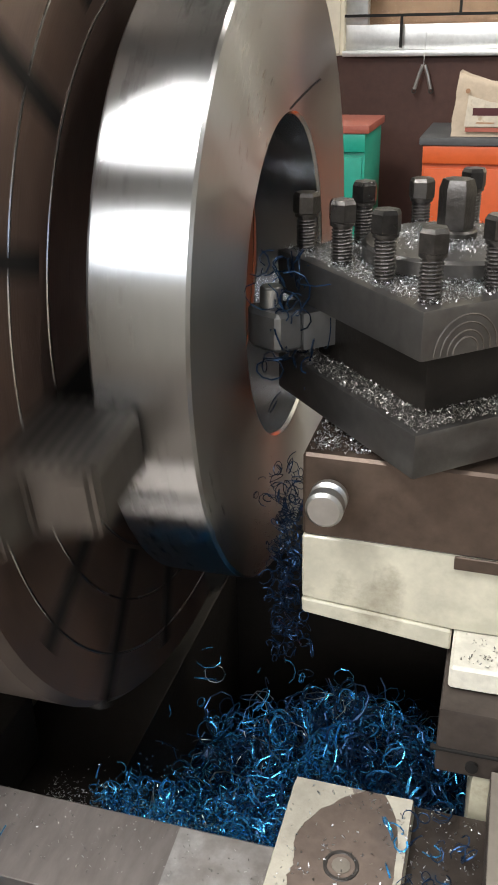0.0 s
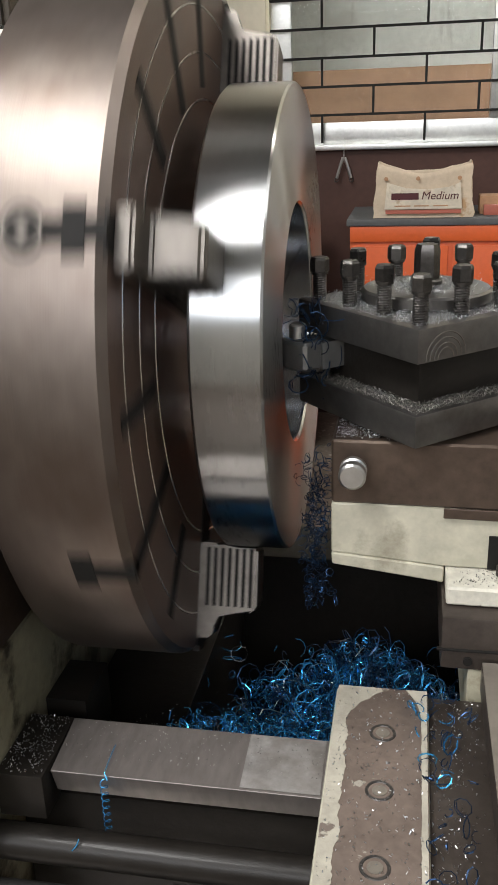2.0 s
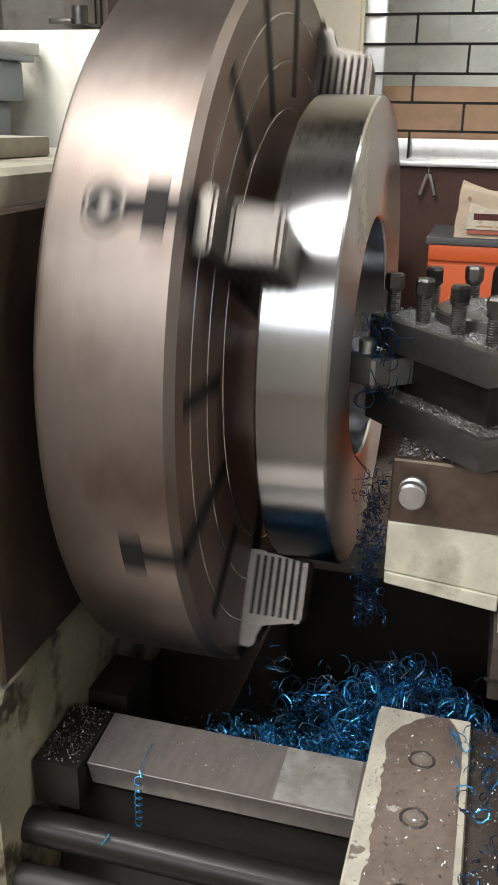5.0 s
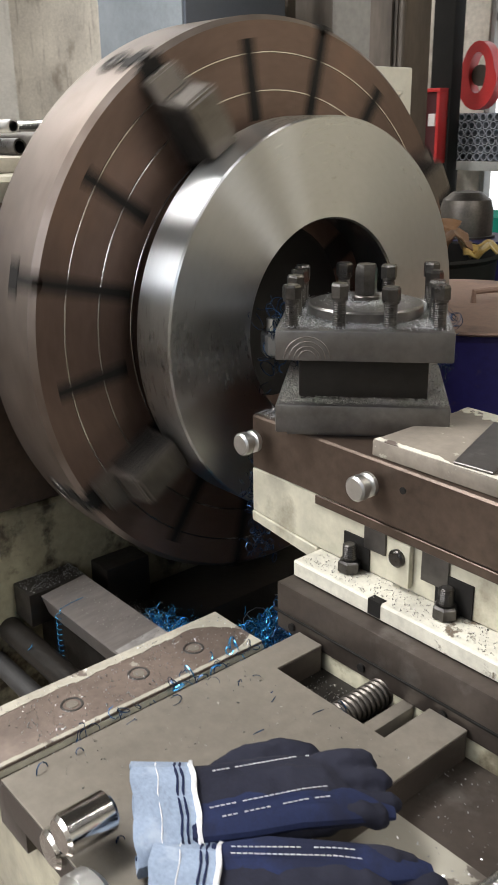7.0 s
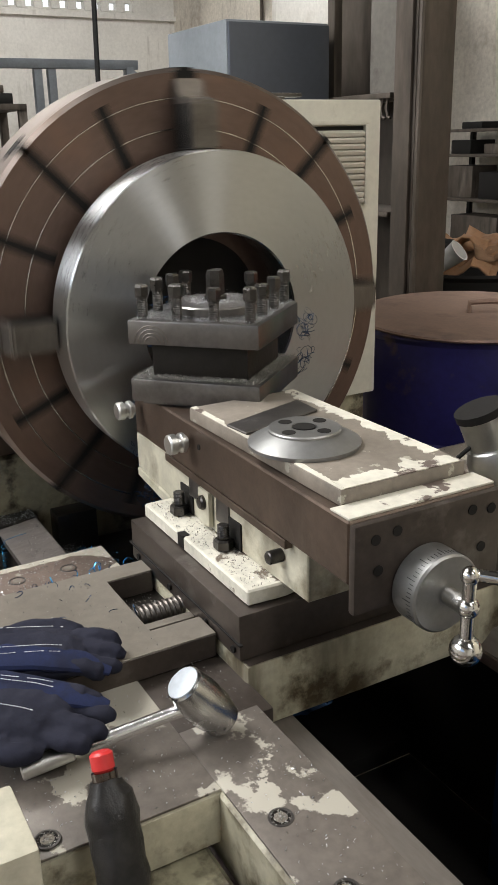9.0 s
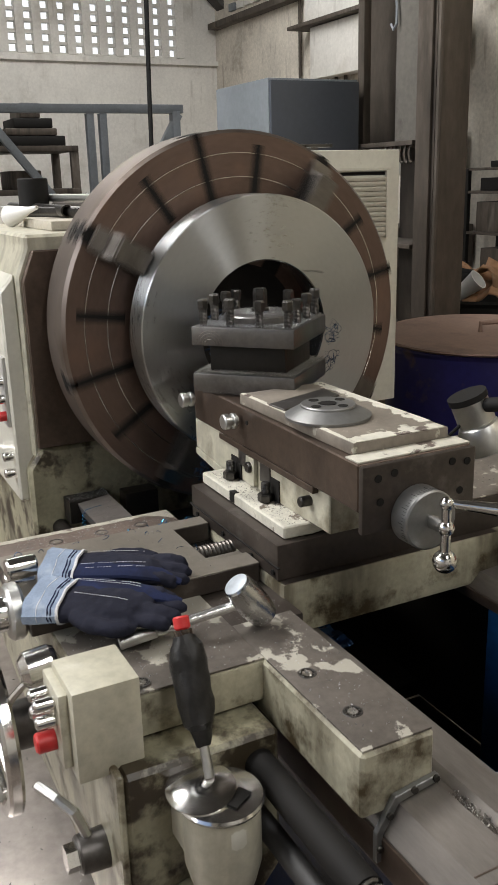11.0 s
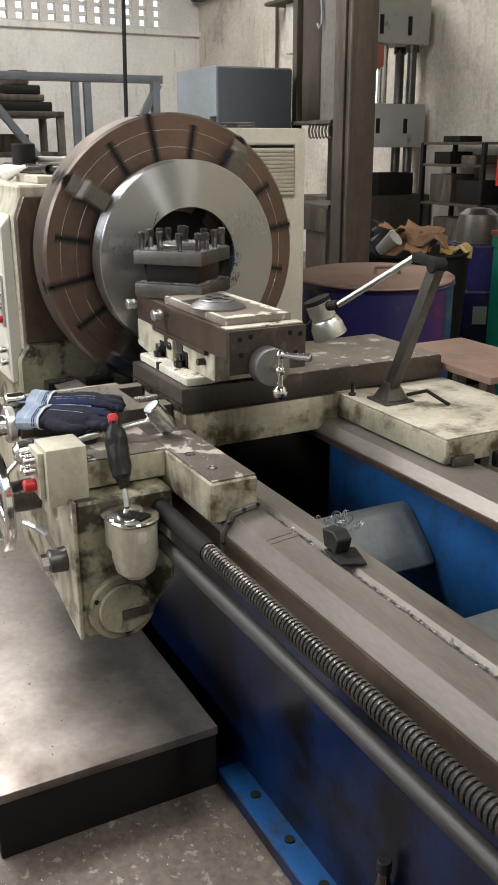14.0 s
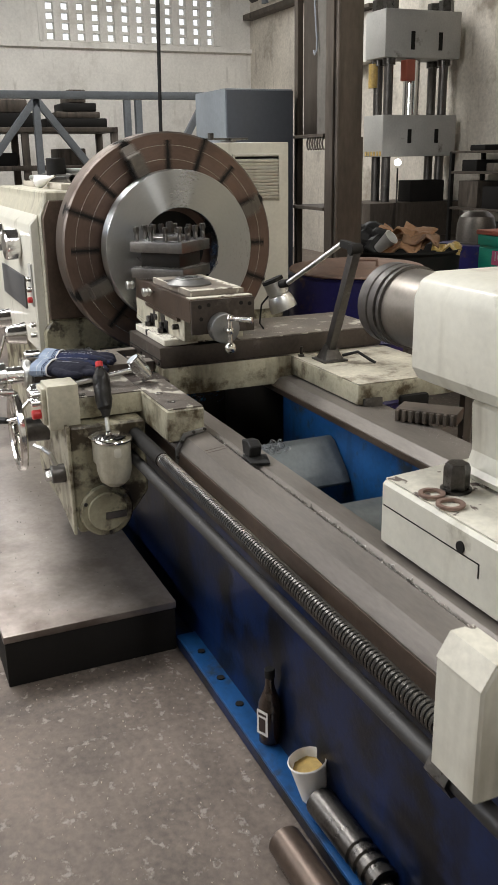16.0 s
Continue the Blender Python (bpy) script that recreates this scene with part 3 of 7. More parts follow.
def lathe_bed():
    t = thing("lathe_bed", (1.2, 0.95, 0), "dark blue cast lathe bed with ground steel ways", "lathe bed")
    # front wall of the bed with its foot, drawn along x; gap in front of the chuck
    bm = bmesh.new()
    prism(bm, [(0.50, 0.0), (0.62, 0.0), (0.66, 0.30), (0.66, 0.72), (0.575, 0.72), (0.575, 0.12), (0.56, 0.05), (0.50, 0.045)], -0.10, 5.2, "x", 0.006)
    part("front_wall", bm, BLUE_SHADED, t, "oily blue painted side, darkened for its shade")
    bm = bmesh.new()
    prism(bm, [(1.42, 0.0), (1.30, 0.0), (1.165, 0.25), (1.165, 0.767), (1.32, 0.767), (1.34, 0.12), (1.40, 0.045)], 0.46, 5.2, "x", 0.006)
    part("rear_wall", bm, BLUE_LIT, t, "blue painted inner side in the lighter, lit copy")
    part("foot", B((0.98, 5.2, 0.495, 0.585, 0.05, 0.062), bevel=0.003), BLUE_LIT, t, "worn blue foot flange in the lighter, lit copy")
    for x in (1.12, 1.30, 1.46):
        part("bolt_hole", R(((x, 0.535, 0.060), (x, 0.535, 0.0655), 0.013)), BLACK, t)
    # front way: a flat with a shallow vee, rear way: a flat
    bm = bmesh.new()
    prism(bm, [(0.548, 0.665), (0.548, 0.735), (0.575, 0.780), (0.645, 0.792), (0.656, 0.777), (0.668, 0.775), (0.680, 0.788), (0.742, 0.788), (0.745, 0.70), (0.60, 0.665)], 0.05, 5.2, "x", 0)
    part("front_way", bm, GROUND_STEEL, t, "ground steel way with oil streaks")
    part("way_strip", B((0.05, 5.2, 0.543, 0.5475, 0.675, 0.732), bevel=0.001), BROWN_STEEL, t, "brown oily edge of the way")
    bm = bmesh.new()
    prism(bm, [(1.135, 0.768), (1.135, 0.788), (1.165, 0.818), (1.235, 0.822), (1.33, 0.815), (1.345, 0.768)], 0.05, 5.2, "x", 0)
    part("rear_way", bm, GROUND_STEEL, t, "ground steel way with oil streaks")
    part("way_strip", B((0.05, 5.2, 1.129, 1.1345, 0.765, 0.787), bevel=0.001), BROWN_STEEL, t)
    for x in (1.105, 1.128):
        part("score_mark", moved(B((-0.0012, 0.0012, -0.034, 0.036, 0, 0.0006), bevel=0), rot(x, 0.608, 0.7858, rz=-8, rx=9.7)), BROWN_STEEL, t, "dark score across the way")
    # short gap piece at the chuck
    bm = bmesh.new()
    prism(bm, [(0.556, 0.745), (0.526, 0.758), (0.5125, 0.801), (0.606, 0.813), (0.614, 0.802), (0.614, 0.70)], -0.515, 0.02, "x", 0.0008)
    part("gap_piece", bm, GAP_STEEL, t, "short ground gap block with bright end")
    bm = bmesh.new()
    prism(bm, [(0.516, 0.8022), (0.604, 0.8134), (0.604, 0.8141), (0.516, 0.8029)], -0.262, -0.160, "x", 0)
    part("bright_end", bm, PALE_STEEL, t, "lighter end of the gap block top")
    # walls and floor of the pit: its shade is put into their colour
    part("gap_base", B((-0.575, 0.04, 0.535, 0.64, 0.35, 0.745), (-0.575, -0.40, 0.645, 1.40, 0.30, 0.70), bevel=0.006), OILED_SHADE, t)
    part("rear_gap_block", B((-0.58, 0.455, 1.25, 1.40, 0.30, 0.74), bevel=0.006), OILED_SHADE, t)
    part("pit_floor", B((-0.45, 0.12, 0.62, 1.28, 0.30, 0.345), bevel=0.004), BLACK, t, "oily chip pit, black for the shade in it")
    # sloping sheet covers between the ways
    for x in (0.87, 1.49, 2.11, 2.73, 3.35):
        bm = bmesh.new()
        pts = [(x + 0.165 * s, 0.692 - 0.135 * s ** 1.7 + 0.004 * math.sin(s * 9 + x * 7)) for s in (0, 0.12, 0.25, 0.4, 0.55, 0.7, 0.85, 1.0)]
        prism(bm, pts + [(a - 0.004, b - 0.010) for a, b in reversed(pts)], 0.748, 1.162, "y", 0.002)
        part("chip_cover", bm, SHEET, t, "dented galvanised chip cover")
    # black carries the shade between the bed walls
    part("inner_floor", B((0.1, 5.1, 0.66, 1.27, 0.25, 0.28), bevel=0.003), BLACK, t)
    return t


def headstock():
    t = thing("headstock", (-1.0, 0.95, 0), "cream lathe headstock with levers and a dark chuck side", "headstock")
    # body: chamfered front top
    out = [(0.42, 0.93), (0.42, 1.44), (0.452, 1.515), (0.452, 1.55), (1.30, 1.55), (1.30, 0.93)]
    bm = bmesh.new()
    prism(bm, out, -1.95, -0.60, "x", 0.008)
    part("body", bm, CREAM, t)
    bm = bmesh.new()
    prism(bm, [(0.432, 0.96), (0.432, 1.43), (0.464, 1.51), (1.29, 1.51), (1.29, 0.96)], -0.598, -0.575, "x", 0.004)
    part("end_cover", bm, BROWN_STEEL, t, "dark brown oily end plate behind the chuck")
    bm = bmesh.new()
    prism(bm, [(0.40, 0.0), (0.40, 0.90), (0.44, 0.955), (1.36, 0.955), (1.40, 0.85), (1.40, 0.0)], -1.95, -0.585, "x", 0.01)
    part("pedestal", bm, OLIVE, t, "oily olive cast pedestal")
    part("gusset", B((-0.583, -0.52, 0.66, 0.76, 0.60, 0.80), (-0.583, -0.517, 0.49, 0.614, 0.74, 0.808), bevel=0.003), OILED_SHADE, t)
    # control panel on the front, with its skirt
    bm = bmesh.new()
    prism(bm, [(0.375, 0.80), (0.375, 1.40), (0.42, 1.45), (0.43, 0.80)], -1.90, -0.62, "x", 0.006)
    part("front_panel", bm, CREAM_CLEAN, t, "clean cream gear panel")
    part("name_plate", B((-1.55, -0.85, 0.366, 0.376, 0.98, 1.14), bevel=0.002), TOP_GREY, t, "grey printed gear table")
    part("blue_plate", moved(B((-0.85, -0.66, -0.003, 0.003, 0, 0.09), bevel=0.001), rot(0, 0.428, 1.44, rx=-23)), SLATE, t, "slate blue sloped label")
    part("switch_plate", B((-0.70, -0.635, 0.366, 0.377, 1.02, 1.22), bevel=0.002), GREY_PAINT, t, "grey switch plate")
    for z, m in ((1.05, RED), (1.10, CHROME), (1.15, CHROME), (0.93, CHROME), (0.88, CHROME)):
        part("push_button", R(((-0.655, 0.345, z), (-0.655, 0.378, z), 0.014), chamfer=0.003), m, t)
    for x, z in ((-0.95, 1.29), (-1.45, 1.29)):
        dial = part("gear_dial", R(((x, 0.30, z), (x, 0.378, z), 0.075), chamfer=0.008, seg=28), CHROME, t, "chromed gear dial")
        part("lever", R(((x, 0.28, z), (x + 0.03, 0.24, z + 0.15), 0.008)), CHROME, dial)
        part("grip", R(((x + 0.03, 0.24, z + 0.15), (x + 0.042, 0.225, z + 0.22), 0.014, 0.017), chamfer=0.004), RUBBER, dial, "black lever grip")
    for x in (-1.0, -1.5):
        hub = part("gear_knob", R(((x, 0.27, 0.83), (x, 0.38, 0.83), 0.045, 0.06), chamfer=0.008, seg=24), CHROME, t)
        part("lever", R(((x, 0.27, 0.83), (x + 0.01, 0.22, 0.70), 0.008)), CHROME, hub)
    # spindle nose to the chuck
    part("spindle_nose", R(((-0.60, AX_Y, AX_Z), (-0.50, AX_Y, AX_Z), 0.20), seg=40), DARK_STEEL, t)
    return t


def electric_cabinet():
    t = thing("electric_cabinet", (-0.9, 1.55, 0), "pale green-grey electric cabinet with a louvred side", "cabinet")
    part("body", B((-1.35, -0.72, 1.31, 1.765, 0.90, 1.76), bevel=0.006), CREAM_CLEAN, t)
    part("pedestal", B((-1.35, -0.74, 1.41, 1.74, 0.0, 0.90), bevel=0.006), OLIVE, t)
    for k in range(12):
        z = 1.49 + k * 0.0165
        part("louvre", moved(B((-0.006, 0.012, 1.46, 1.70, -0.005, 0.006), bevel=0.001), rot(-0.715, 0, z, ry=25)), CREAM_CLEAN, t)
    part("louvre_back", B((-0.722, -0.7175, 1.455, 1.705, 1.48, 1.69), bevel=0), BLACK, t)
    part("louvre_frame", B((-0.722, -0.705, 1.445, 1.457, 1.475, 1.70), (-0.722, -0.705, 1.703, 1.715, 1.475, 1.70), (-0.722, -0.705, 1.445, 1.715, 1.693, 1.705), bevel=0.002), CREAM_CLEAN, t)
    return t


def chuck():
    """Built round the origin with its axis on x, the face at x = 0; keyed to spin."""
    t = thing("four_jaw_chuck", (FACE_X, AX_Y, AX_Z), "large spinning four-jaw chuck with browned slotted face", "lathe chuck")
    bm = bmesh.new()
    revolve(bm, [(-0.166, 0.12), (-0.166, 0.500), (-0.158, 0.510), (-0.150, 0.512), (-0.010, 0.512), (0.0, 0.503)], (0, 0, 0), (1, 0, 0), 160)
    part("rim", bm, CHUCK_RIM, t, "bright worn turned rim", local=True)
    bm = bmesh.new()
    prof = [(0.0, 0.503)]
    for r in (0.453, 0.392, 0.329):
        prof += [(0.0, r + 0.002), (-0.002, r + 0.001), (-0.002, r - 0.001), (0.0, r - 0.002)]
    prof += [(0.0, 0.11), (-0.10, 0.10), (-0.10, 0.0)]
    revolve(bm, prof, (0, 0, 0), (1, 0, 0), 160)
    part("face", bm, CHUCK_FACE, t, "browned oily chuck face", local=True)
    for r in (0.453, 0.392, 0.329):
        bm = bmesh.new()
        revolve(bm, [(-0.0005, r - 0.0016), (0.0008, r - 0.0009), (0.0008, r + 0.0009), (-0.0005, r + 0.0016)], (0, 0, 0), (1, 0, 0), 160)
        part("groove_line", bm, GROOVE, t, "bright scribed ring", local=True)
    # black disc over the chuck centre paints the shade inside the hole
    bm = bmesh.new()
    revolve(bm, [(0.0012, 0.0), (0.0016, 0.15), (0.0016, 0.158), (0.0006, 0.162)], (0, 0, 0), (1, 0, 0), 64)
    part("shaded_centre", bm, BLACK, t, "black disc for the shade inside the spindle hole", local=True)
    # slots and screw recesses are black slabs, their shade put into the colour
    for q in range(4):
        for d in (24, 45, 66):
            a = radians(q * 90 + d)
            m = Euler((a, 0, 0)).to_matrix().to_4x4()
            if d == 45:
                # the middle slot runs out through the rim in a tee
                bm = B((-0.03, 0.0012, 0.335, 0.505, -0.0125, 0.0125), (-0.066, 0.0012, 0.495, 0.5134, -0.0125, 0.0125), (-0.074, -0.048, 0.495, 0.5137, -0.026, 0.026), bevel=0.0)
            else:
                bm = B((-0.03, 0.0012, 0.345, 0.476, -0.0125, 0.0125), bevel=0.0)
            part("slot", moved(bm, m), BLACK, t, "black slab for the shade in a radial slot", local=True)
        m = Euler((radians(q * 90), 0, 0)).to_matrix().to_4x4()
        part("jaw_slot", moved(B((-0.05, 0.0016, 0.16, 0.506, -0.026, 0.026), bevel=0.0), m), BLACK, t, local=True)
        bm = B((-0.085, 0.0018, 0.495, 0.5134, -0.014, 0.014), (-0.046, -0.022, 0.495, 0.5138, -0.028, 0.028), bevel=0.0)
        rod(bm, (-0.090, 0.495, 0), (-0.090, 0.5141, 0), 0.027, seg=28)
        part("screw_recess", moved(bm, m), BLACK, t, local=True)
        bm = bmesh.new()
        revolve(bm, [(0, 0.0195), (0, 0.0235), (0.0015, 0.0230), (0.0015, 0.0200)], (-0.090, 0.5138, 0), (0, 1, 0), 28, close=True)
        part("screw_ring", moved(bm, m), JAW, t, "bright worn screw seat", local=True)
        bm = bmesh.new()
        out = [(-0.002, 0.345), (-0.002, 0.49), (0.022, 0.49), (0.030, 0.452), (0.085, 0.448), (0.090, 0.442), (0.090, 0.351), (0.03, 0.351), (0.03, 0.345)]
        lo = [bm.verts.new((x, y, -0.031)) for x, y in out]
        hi = [bm.verts.new((x, y, 0.031)) for x, y in out]
        n = len(out)
        bm.faces.new(lo), bm.faces.new(hi)
        for i in range(n):
            bm.faces.new((lo[i], lo[(i + 1) % n], hi[(i + 1) % n], hi[i]))
        bmesh.ops.bevel(bm, geom=bm.edges[:], offset=0.004, segments=2, affect="EDGES")
        jaw = part("jaw", moved(bm, m), JAW, t, "grey stepped steel jaw", local=True)
        for k in range(7):
            x = 0.012 + k * 0.011
            for sgn in (-1, 1):
                part("serration", moved(B((x, x + 0.005, 0.352, 0.440, sgn * 0.0312 - 0.0012, sgn * 0.0312 + 0.0012), bevel=0), m), BLACK, jaw, local=True)
        part("jaw_screw", moved(R(((-0.090, 0.488, 0), (-0.090, 0.5152, 0), 0.009), seg=4), m), JAW, t, local=True)
    return t


def workpiece():
    t = thing("steel_ring", (RING_X, AX_Y, AX_Z), "thick freshly turned steel ring gripped in the chuck", "workpiece")
    bm = bmesh.new()
    revolve(bm, [(0, 0.184), (0, 0.346), (-0.003, 0.349), (-0.088, 0.349), (-0.092, 0.345), (-0.092, 0.20)], (0, 0, 0), (1, 0, 0), 192)
    part("outer_ring", bm, TURNED, t, local=True)
    bm = bmesh.new()
    revolve(bm, [(-0.0005, 0.1842), (-0.004, 0.181), (-0.045, 0.181), (-0.046, 0.186), (-0.092, 0.186), (-0.092, 0.2005)], (0, 0, 0), (1, 0, 0), 128)
    part("bore", bm, BORED, t, "shiny bored inner wall", local=True)
    part("swarf_curl", P([(0.002 + 0.003 * k, 0.185 * math.cos(1.45 - 0.03 * k) , 0.187 * math.sin(1.45 - 0.03 * k) + 0.004 * k) for k in range(9)], 0.0012, 5), RUBBER, t, "dark clinging swarf thread", local=True)
    return t


bed = lathe_bed()
head = headstock()
electric_cabinet()
the_chuck = chuck()
ring = workpiece()


# ---- carriage ----
def saddle():
    t = thing("saddle", (0.3, 0.9, 0.78), "worn brown and cream painted lathe saddle across the ways", "lathe saddle")
    # right wing, front beam and left wing, tops at one height
    bm = bmesh.new()
    prism(bm, [(0.50, 0.513), (0.925, 0.513), (0.925, 0.646), (0.50, 0.646)], 0.765, 0.878, "z", 0.006)
    part("right_wing", bm, GRIMY, t, "oily cream wing")
    part("wing_top", B((0.49, 0.921, 0.517, 0.642, 0.8785, 0.8825), bevel=0.001), WING, t, "brown worn top with chipped cream paint")
    bm = bmesh.new()
    prism(bm, [(0.534, 0.690), (0.534, 0.742), (0.566, 0.796), (0.646, 0.808), (0.646, 0.795), (0.574, 0.783), (0.5455, 0.736), (0.5455, 0.690)], 0.9255, 0.936, "x", 0.001)
    part("wiper", bm, DISC_STEEL, t, "screwed steel way wiper")
    for y, z in ((0.540, 0.715), (0.556, 0.768), (0.60, 0.797), (0.64, 0.803)):
        part("wiper_screw", R(((0.935, y, z), (0.941, y, z), 0.006), chamfer=0.001), BOLT, t)
    part("left_wing", B((-0.150, -0.0285, 0.20, 0.645, 0.80, 0.874), bevel=0.006), CREAM, t)
    part("left_wing_top", B((-0.146, -0.030, 0.20, 0.641, 0.8745, 0.8785), bevel=0.001), FLECKED, t, "brown flecked top")
    def ragged(x0, x1, wide, away, seed):
        """Paint left along an edge, with a torn inner outline."""
        line = [(x0, 0.20)]
        for k in range(111):
            y = 0.20 + 0.004 * k
            f = noise.noise(Vector((seed, y * 22, 0))) * 0.55 + noise.noise(Vector((seed, y * 90, 3))) * 0.3 + noise.noise(Vector((seed, y * 260, 7))) * 0.15
            line.append((x1 + away * (wide * f + 0.05 * max(0.0, (y - 0.575) / 0.065) ** 2), y))
        bm = bmesh.new()
        prism(bm, line + [(x0, 0.6405)], 0.8786, 0.8793, "z", 0)
        part("wing_border", bm, WING_CREAM, t, "ragged cream paint left along the edge")
    ragged(-0.1465, -0.128, 0.014, 1, 2.0)
    ragged(-0.031, -0.038, 0.007, -0.4, 9.0)
    part("left_step", B((-0.030, 0.042, 0.20, 0.646, 0.80, 0.866), bevel=0.003), SLIDE_DARK, t, "dark step strewn with chips")
    part("front_deck", B((0.043, 0.62, 0.215, 0.52, 0.80, 0.876), bevel=0.006), GRIMY, t, "oily cream front deck")
    part("deck_link", B((0.043, 0.50, 0.51, 0.665, 0.79, 0.876), bevel=0.004), SLIDE_DARK, t, "dark oily recessed deck")
    part("bridge_top", B((0.024, 0.429, 0.664, 1.21, 0.9052, 0.9054), bevel=0), SLIDE_DARK, t)
    part("deck_top", B((0.045, 0.616, 0.22, 0.518, 0.8765, 0.8803), bevel=0.001), WING, t, "brown worn deck with chipped paint")
    for x, y in ((0.57, 0.40), (0.70, 0.555), (0.83, 0.56), (0.59, 0.30), (-0.085, 0.55), (-0.085, 0.45), (-0.085, 0.34)):
        bm = bmesh.new()
        revolve(bm, [(0, 0.0125), (0, 0.0165), (0.0012, 0.0158), (0.0012, 0.0132)], (x, y, 0.8824 if x > 0 else 0.8784), (0, 0, 1), 24, close=True)
        seat = part("bolt_recess", bm, DARK_STEEL, t, "worn counterbore")
        z = 0.8826 if x > 0 else 0.8786
        # on the right the dark disc paints the shade in the counterbore
        part("bolt_shadow", R(((x, y, z - 0.01), (x, y, z), 0.0128)), OILED_SHADE if x > 0 else FLECKED, seat)
        part("bolt_head", R(((x, y, z - 0.01), (x, y, z + 0.0008), 0.0085), seg=18), PLATE, seat)
    # bridge under the cross slide and rear wing
    part("bridge", B((0.02, 0.432, 0.66, 1.30, 0.79, 0.905), bevel=0.008), GRIMY, t, "oily cream bridge")
    part("rear_wing", B((0.16, 0.985, 1.215, 1.67, 0.826, 0.900), bevel=0.008), GRIMY, t, "oily cream rear wing")
    part("rear_wing_top", B((0.42, 0.981, 1.219, 1.666, 0.9005, 0.904), bevel=0.001), SCUFFED, t, "scuffed dusty cream top")
    part("rear_wiper", B((0.986, 1.0, 1.235, 1.31, 0.80, 0.85), bevel=0.002), DARK_STEEL, t)
    part("rear_handle", B((0.99, 1.02, 1.38, 1.50, 0.80, 0.85), bevel=0.012), BLACK, t)
    # raised plate with the slot over the cross screw
    bm = bmesh.new()
    prism(bm, [(0.038, 0.18), (0.340, 0.18), (0.340, 0.655), (0.280, 0.655), (0.280, 0.568), (0.086, 0.568), (0.086, 0.655), (0.038, 0.655)], 0.878, 0.920, "z", 0.002)
    plate = part("cover_plate", bm, SLIDE_DARK, t, "dark-edged steel cover plate with a slot")
    bm = bmesh.new()
    prism(bm, [(0.0385, 0.1805), (0.3395, 0.1805), (0.3395, 0.6545), (0.2805, 0.6545), (0.2805, 0.5675), (0.0855, 0.5675), (0.0855, 0.6545), (0.0385, 0.6545)], 0.9195, 0.9215, "z", 0.0006)
    part("plate_top", bm, PLATE, plate, "greyed worn top of the plate")
    part("slot_floor", B((0.07, 0.29, 0.56, 0.67, 0.872, 0.878), bevel=0.0), OILED_SHADE, t)
    part("key_bar", B((0.232, 0.252, 0.572, 0.66, 0.8785, 0.906), bevel=0.002), PLATE, t, "flat steel key beside the screw")
    bm = bmesh.new()
    rod(bm, (0.195, 0.56, 0.897), (0.195, 0.70, 0.897), 0.017)
    helix(bm, (0.195, 0.56, 0.897), (0.195, 0.70, 0.897), 0.018, 0.003, 0.009)
    part("cross_screw", bm, JAW, t, "bright threaded cross feed screw")
    return t


def cross_slide():
    t = thing("cross_slide", (0.2, 1.05, 0.905), "dark oily cross slide with a long rear extension", "cross slide")
    part("body", B((-0.015, 0.412, 0.658, 1.66, 0.9055, 0.983), bevel=0.004), SLIDE_DARK, t)
    part("gib_strip", B((-0.02, 0.418, 0.655, 0.661, 0.934, 0.937), bevel=0.0005), BLACK, t)
    for x in (0.02, 0.16, 0.30, 0.395):
        part("gib_screw", R(((x, 0.654, 0.92), (x, 0.659, 0.92), 0.006)), BLACK, t)
    part("rear_top", B((0.0, 0.408, 1.0, 1.655, 0.9835, 0.987), bevel=0.001), CHIPPED_DARK, t, "dark rear top with pale chips")
    return t


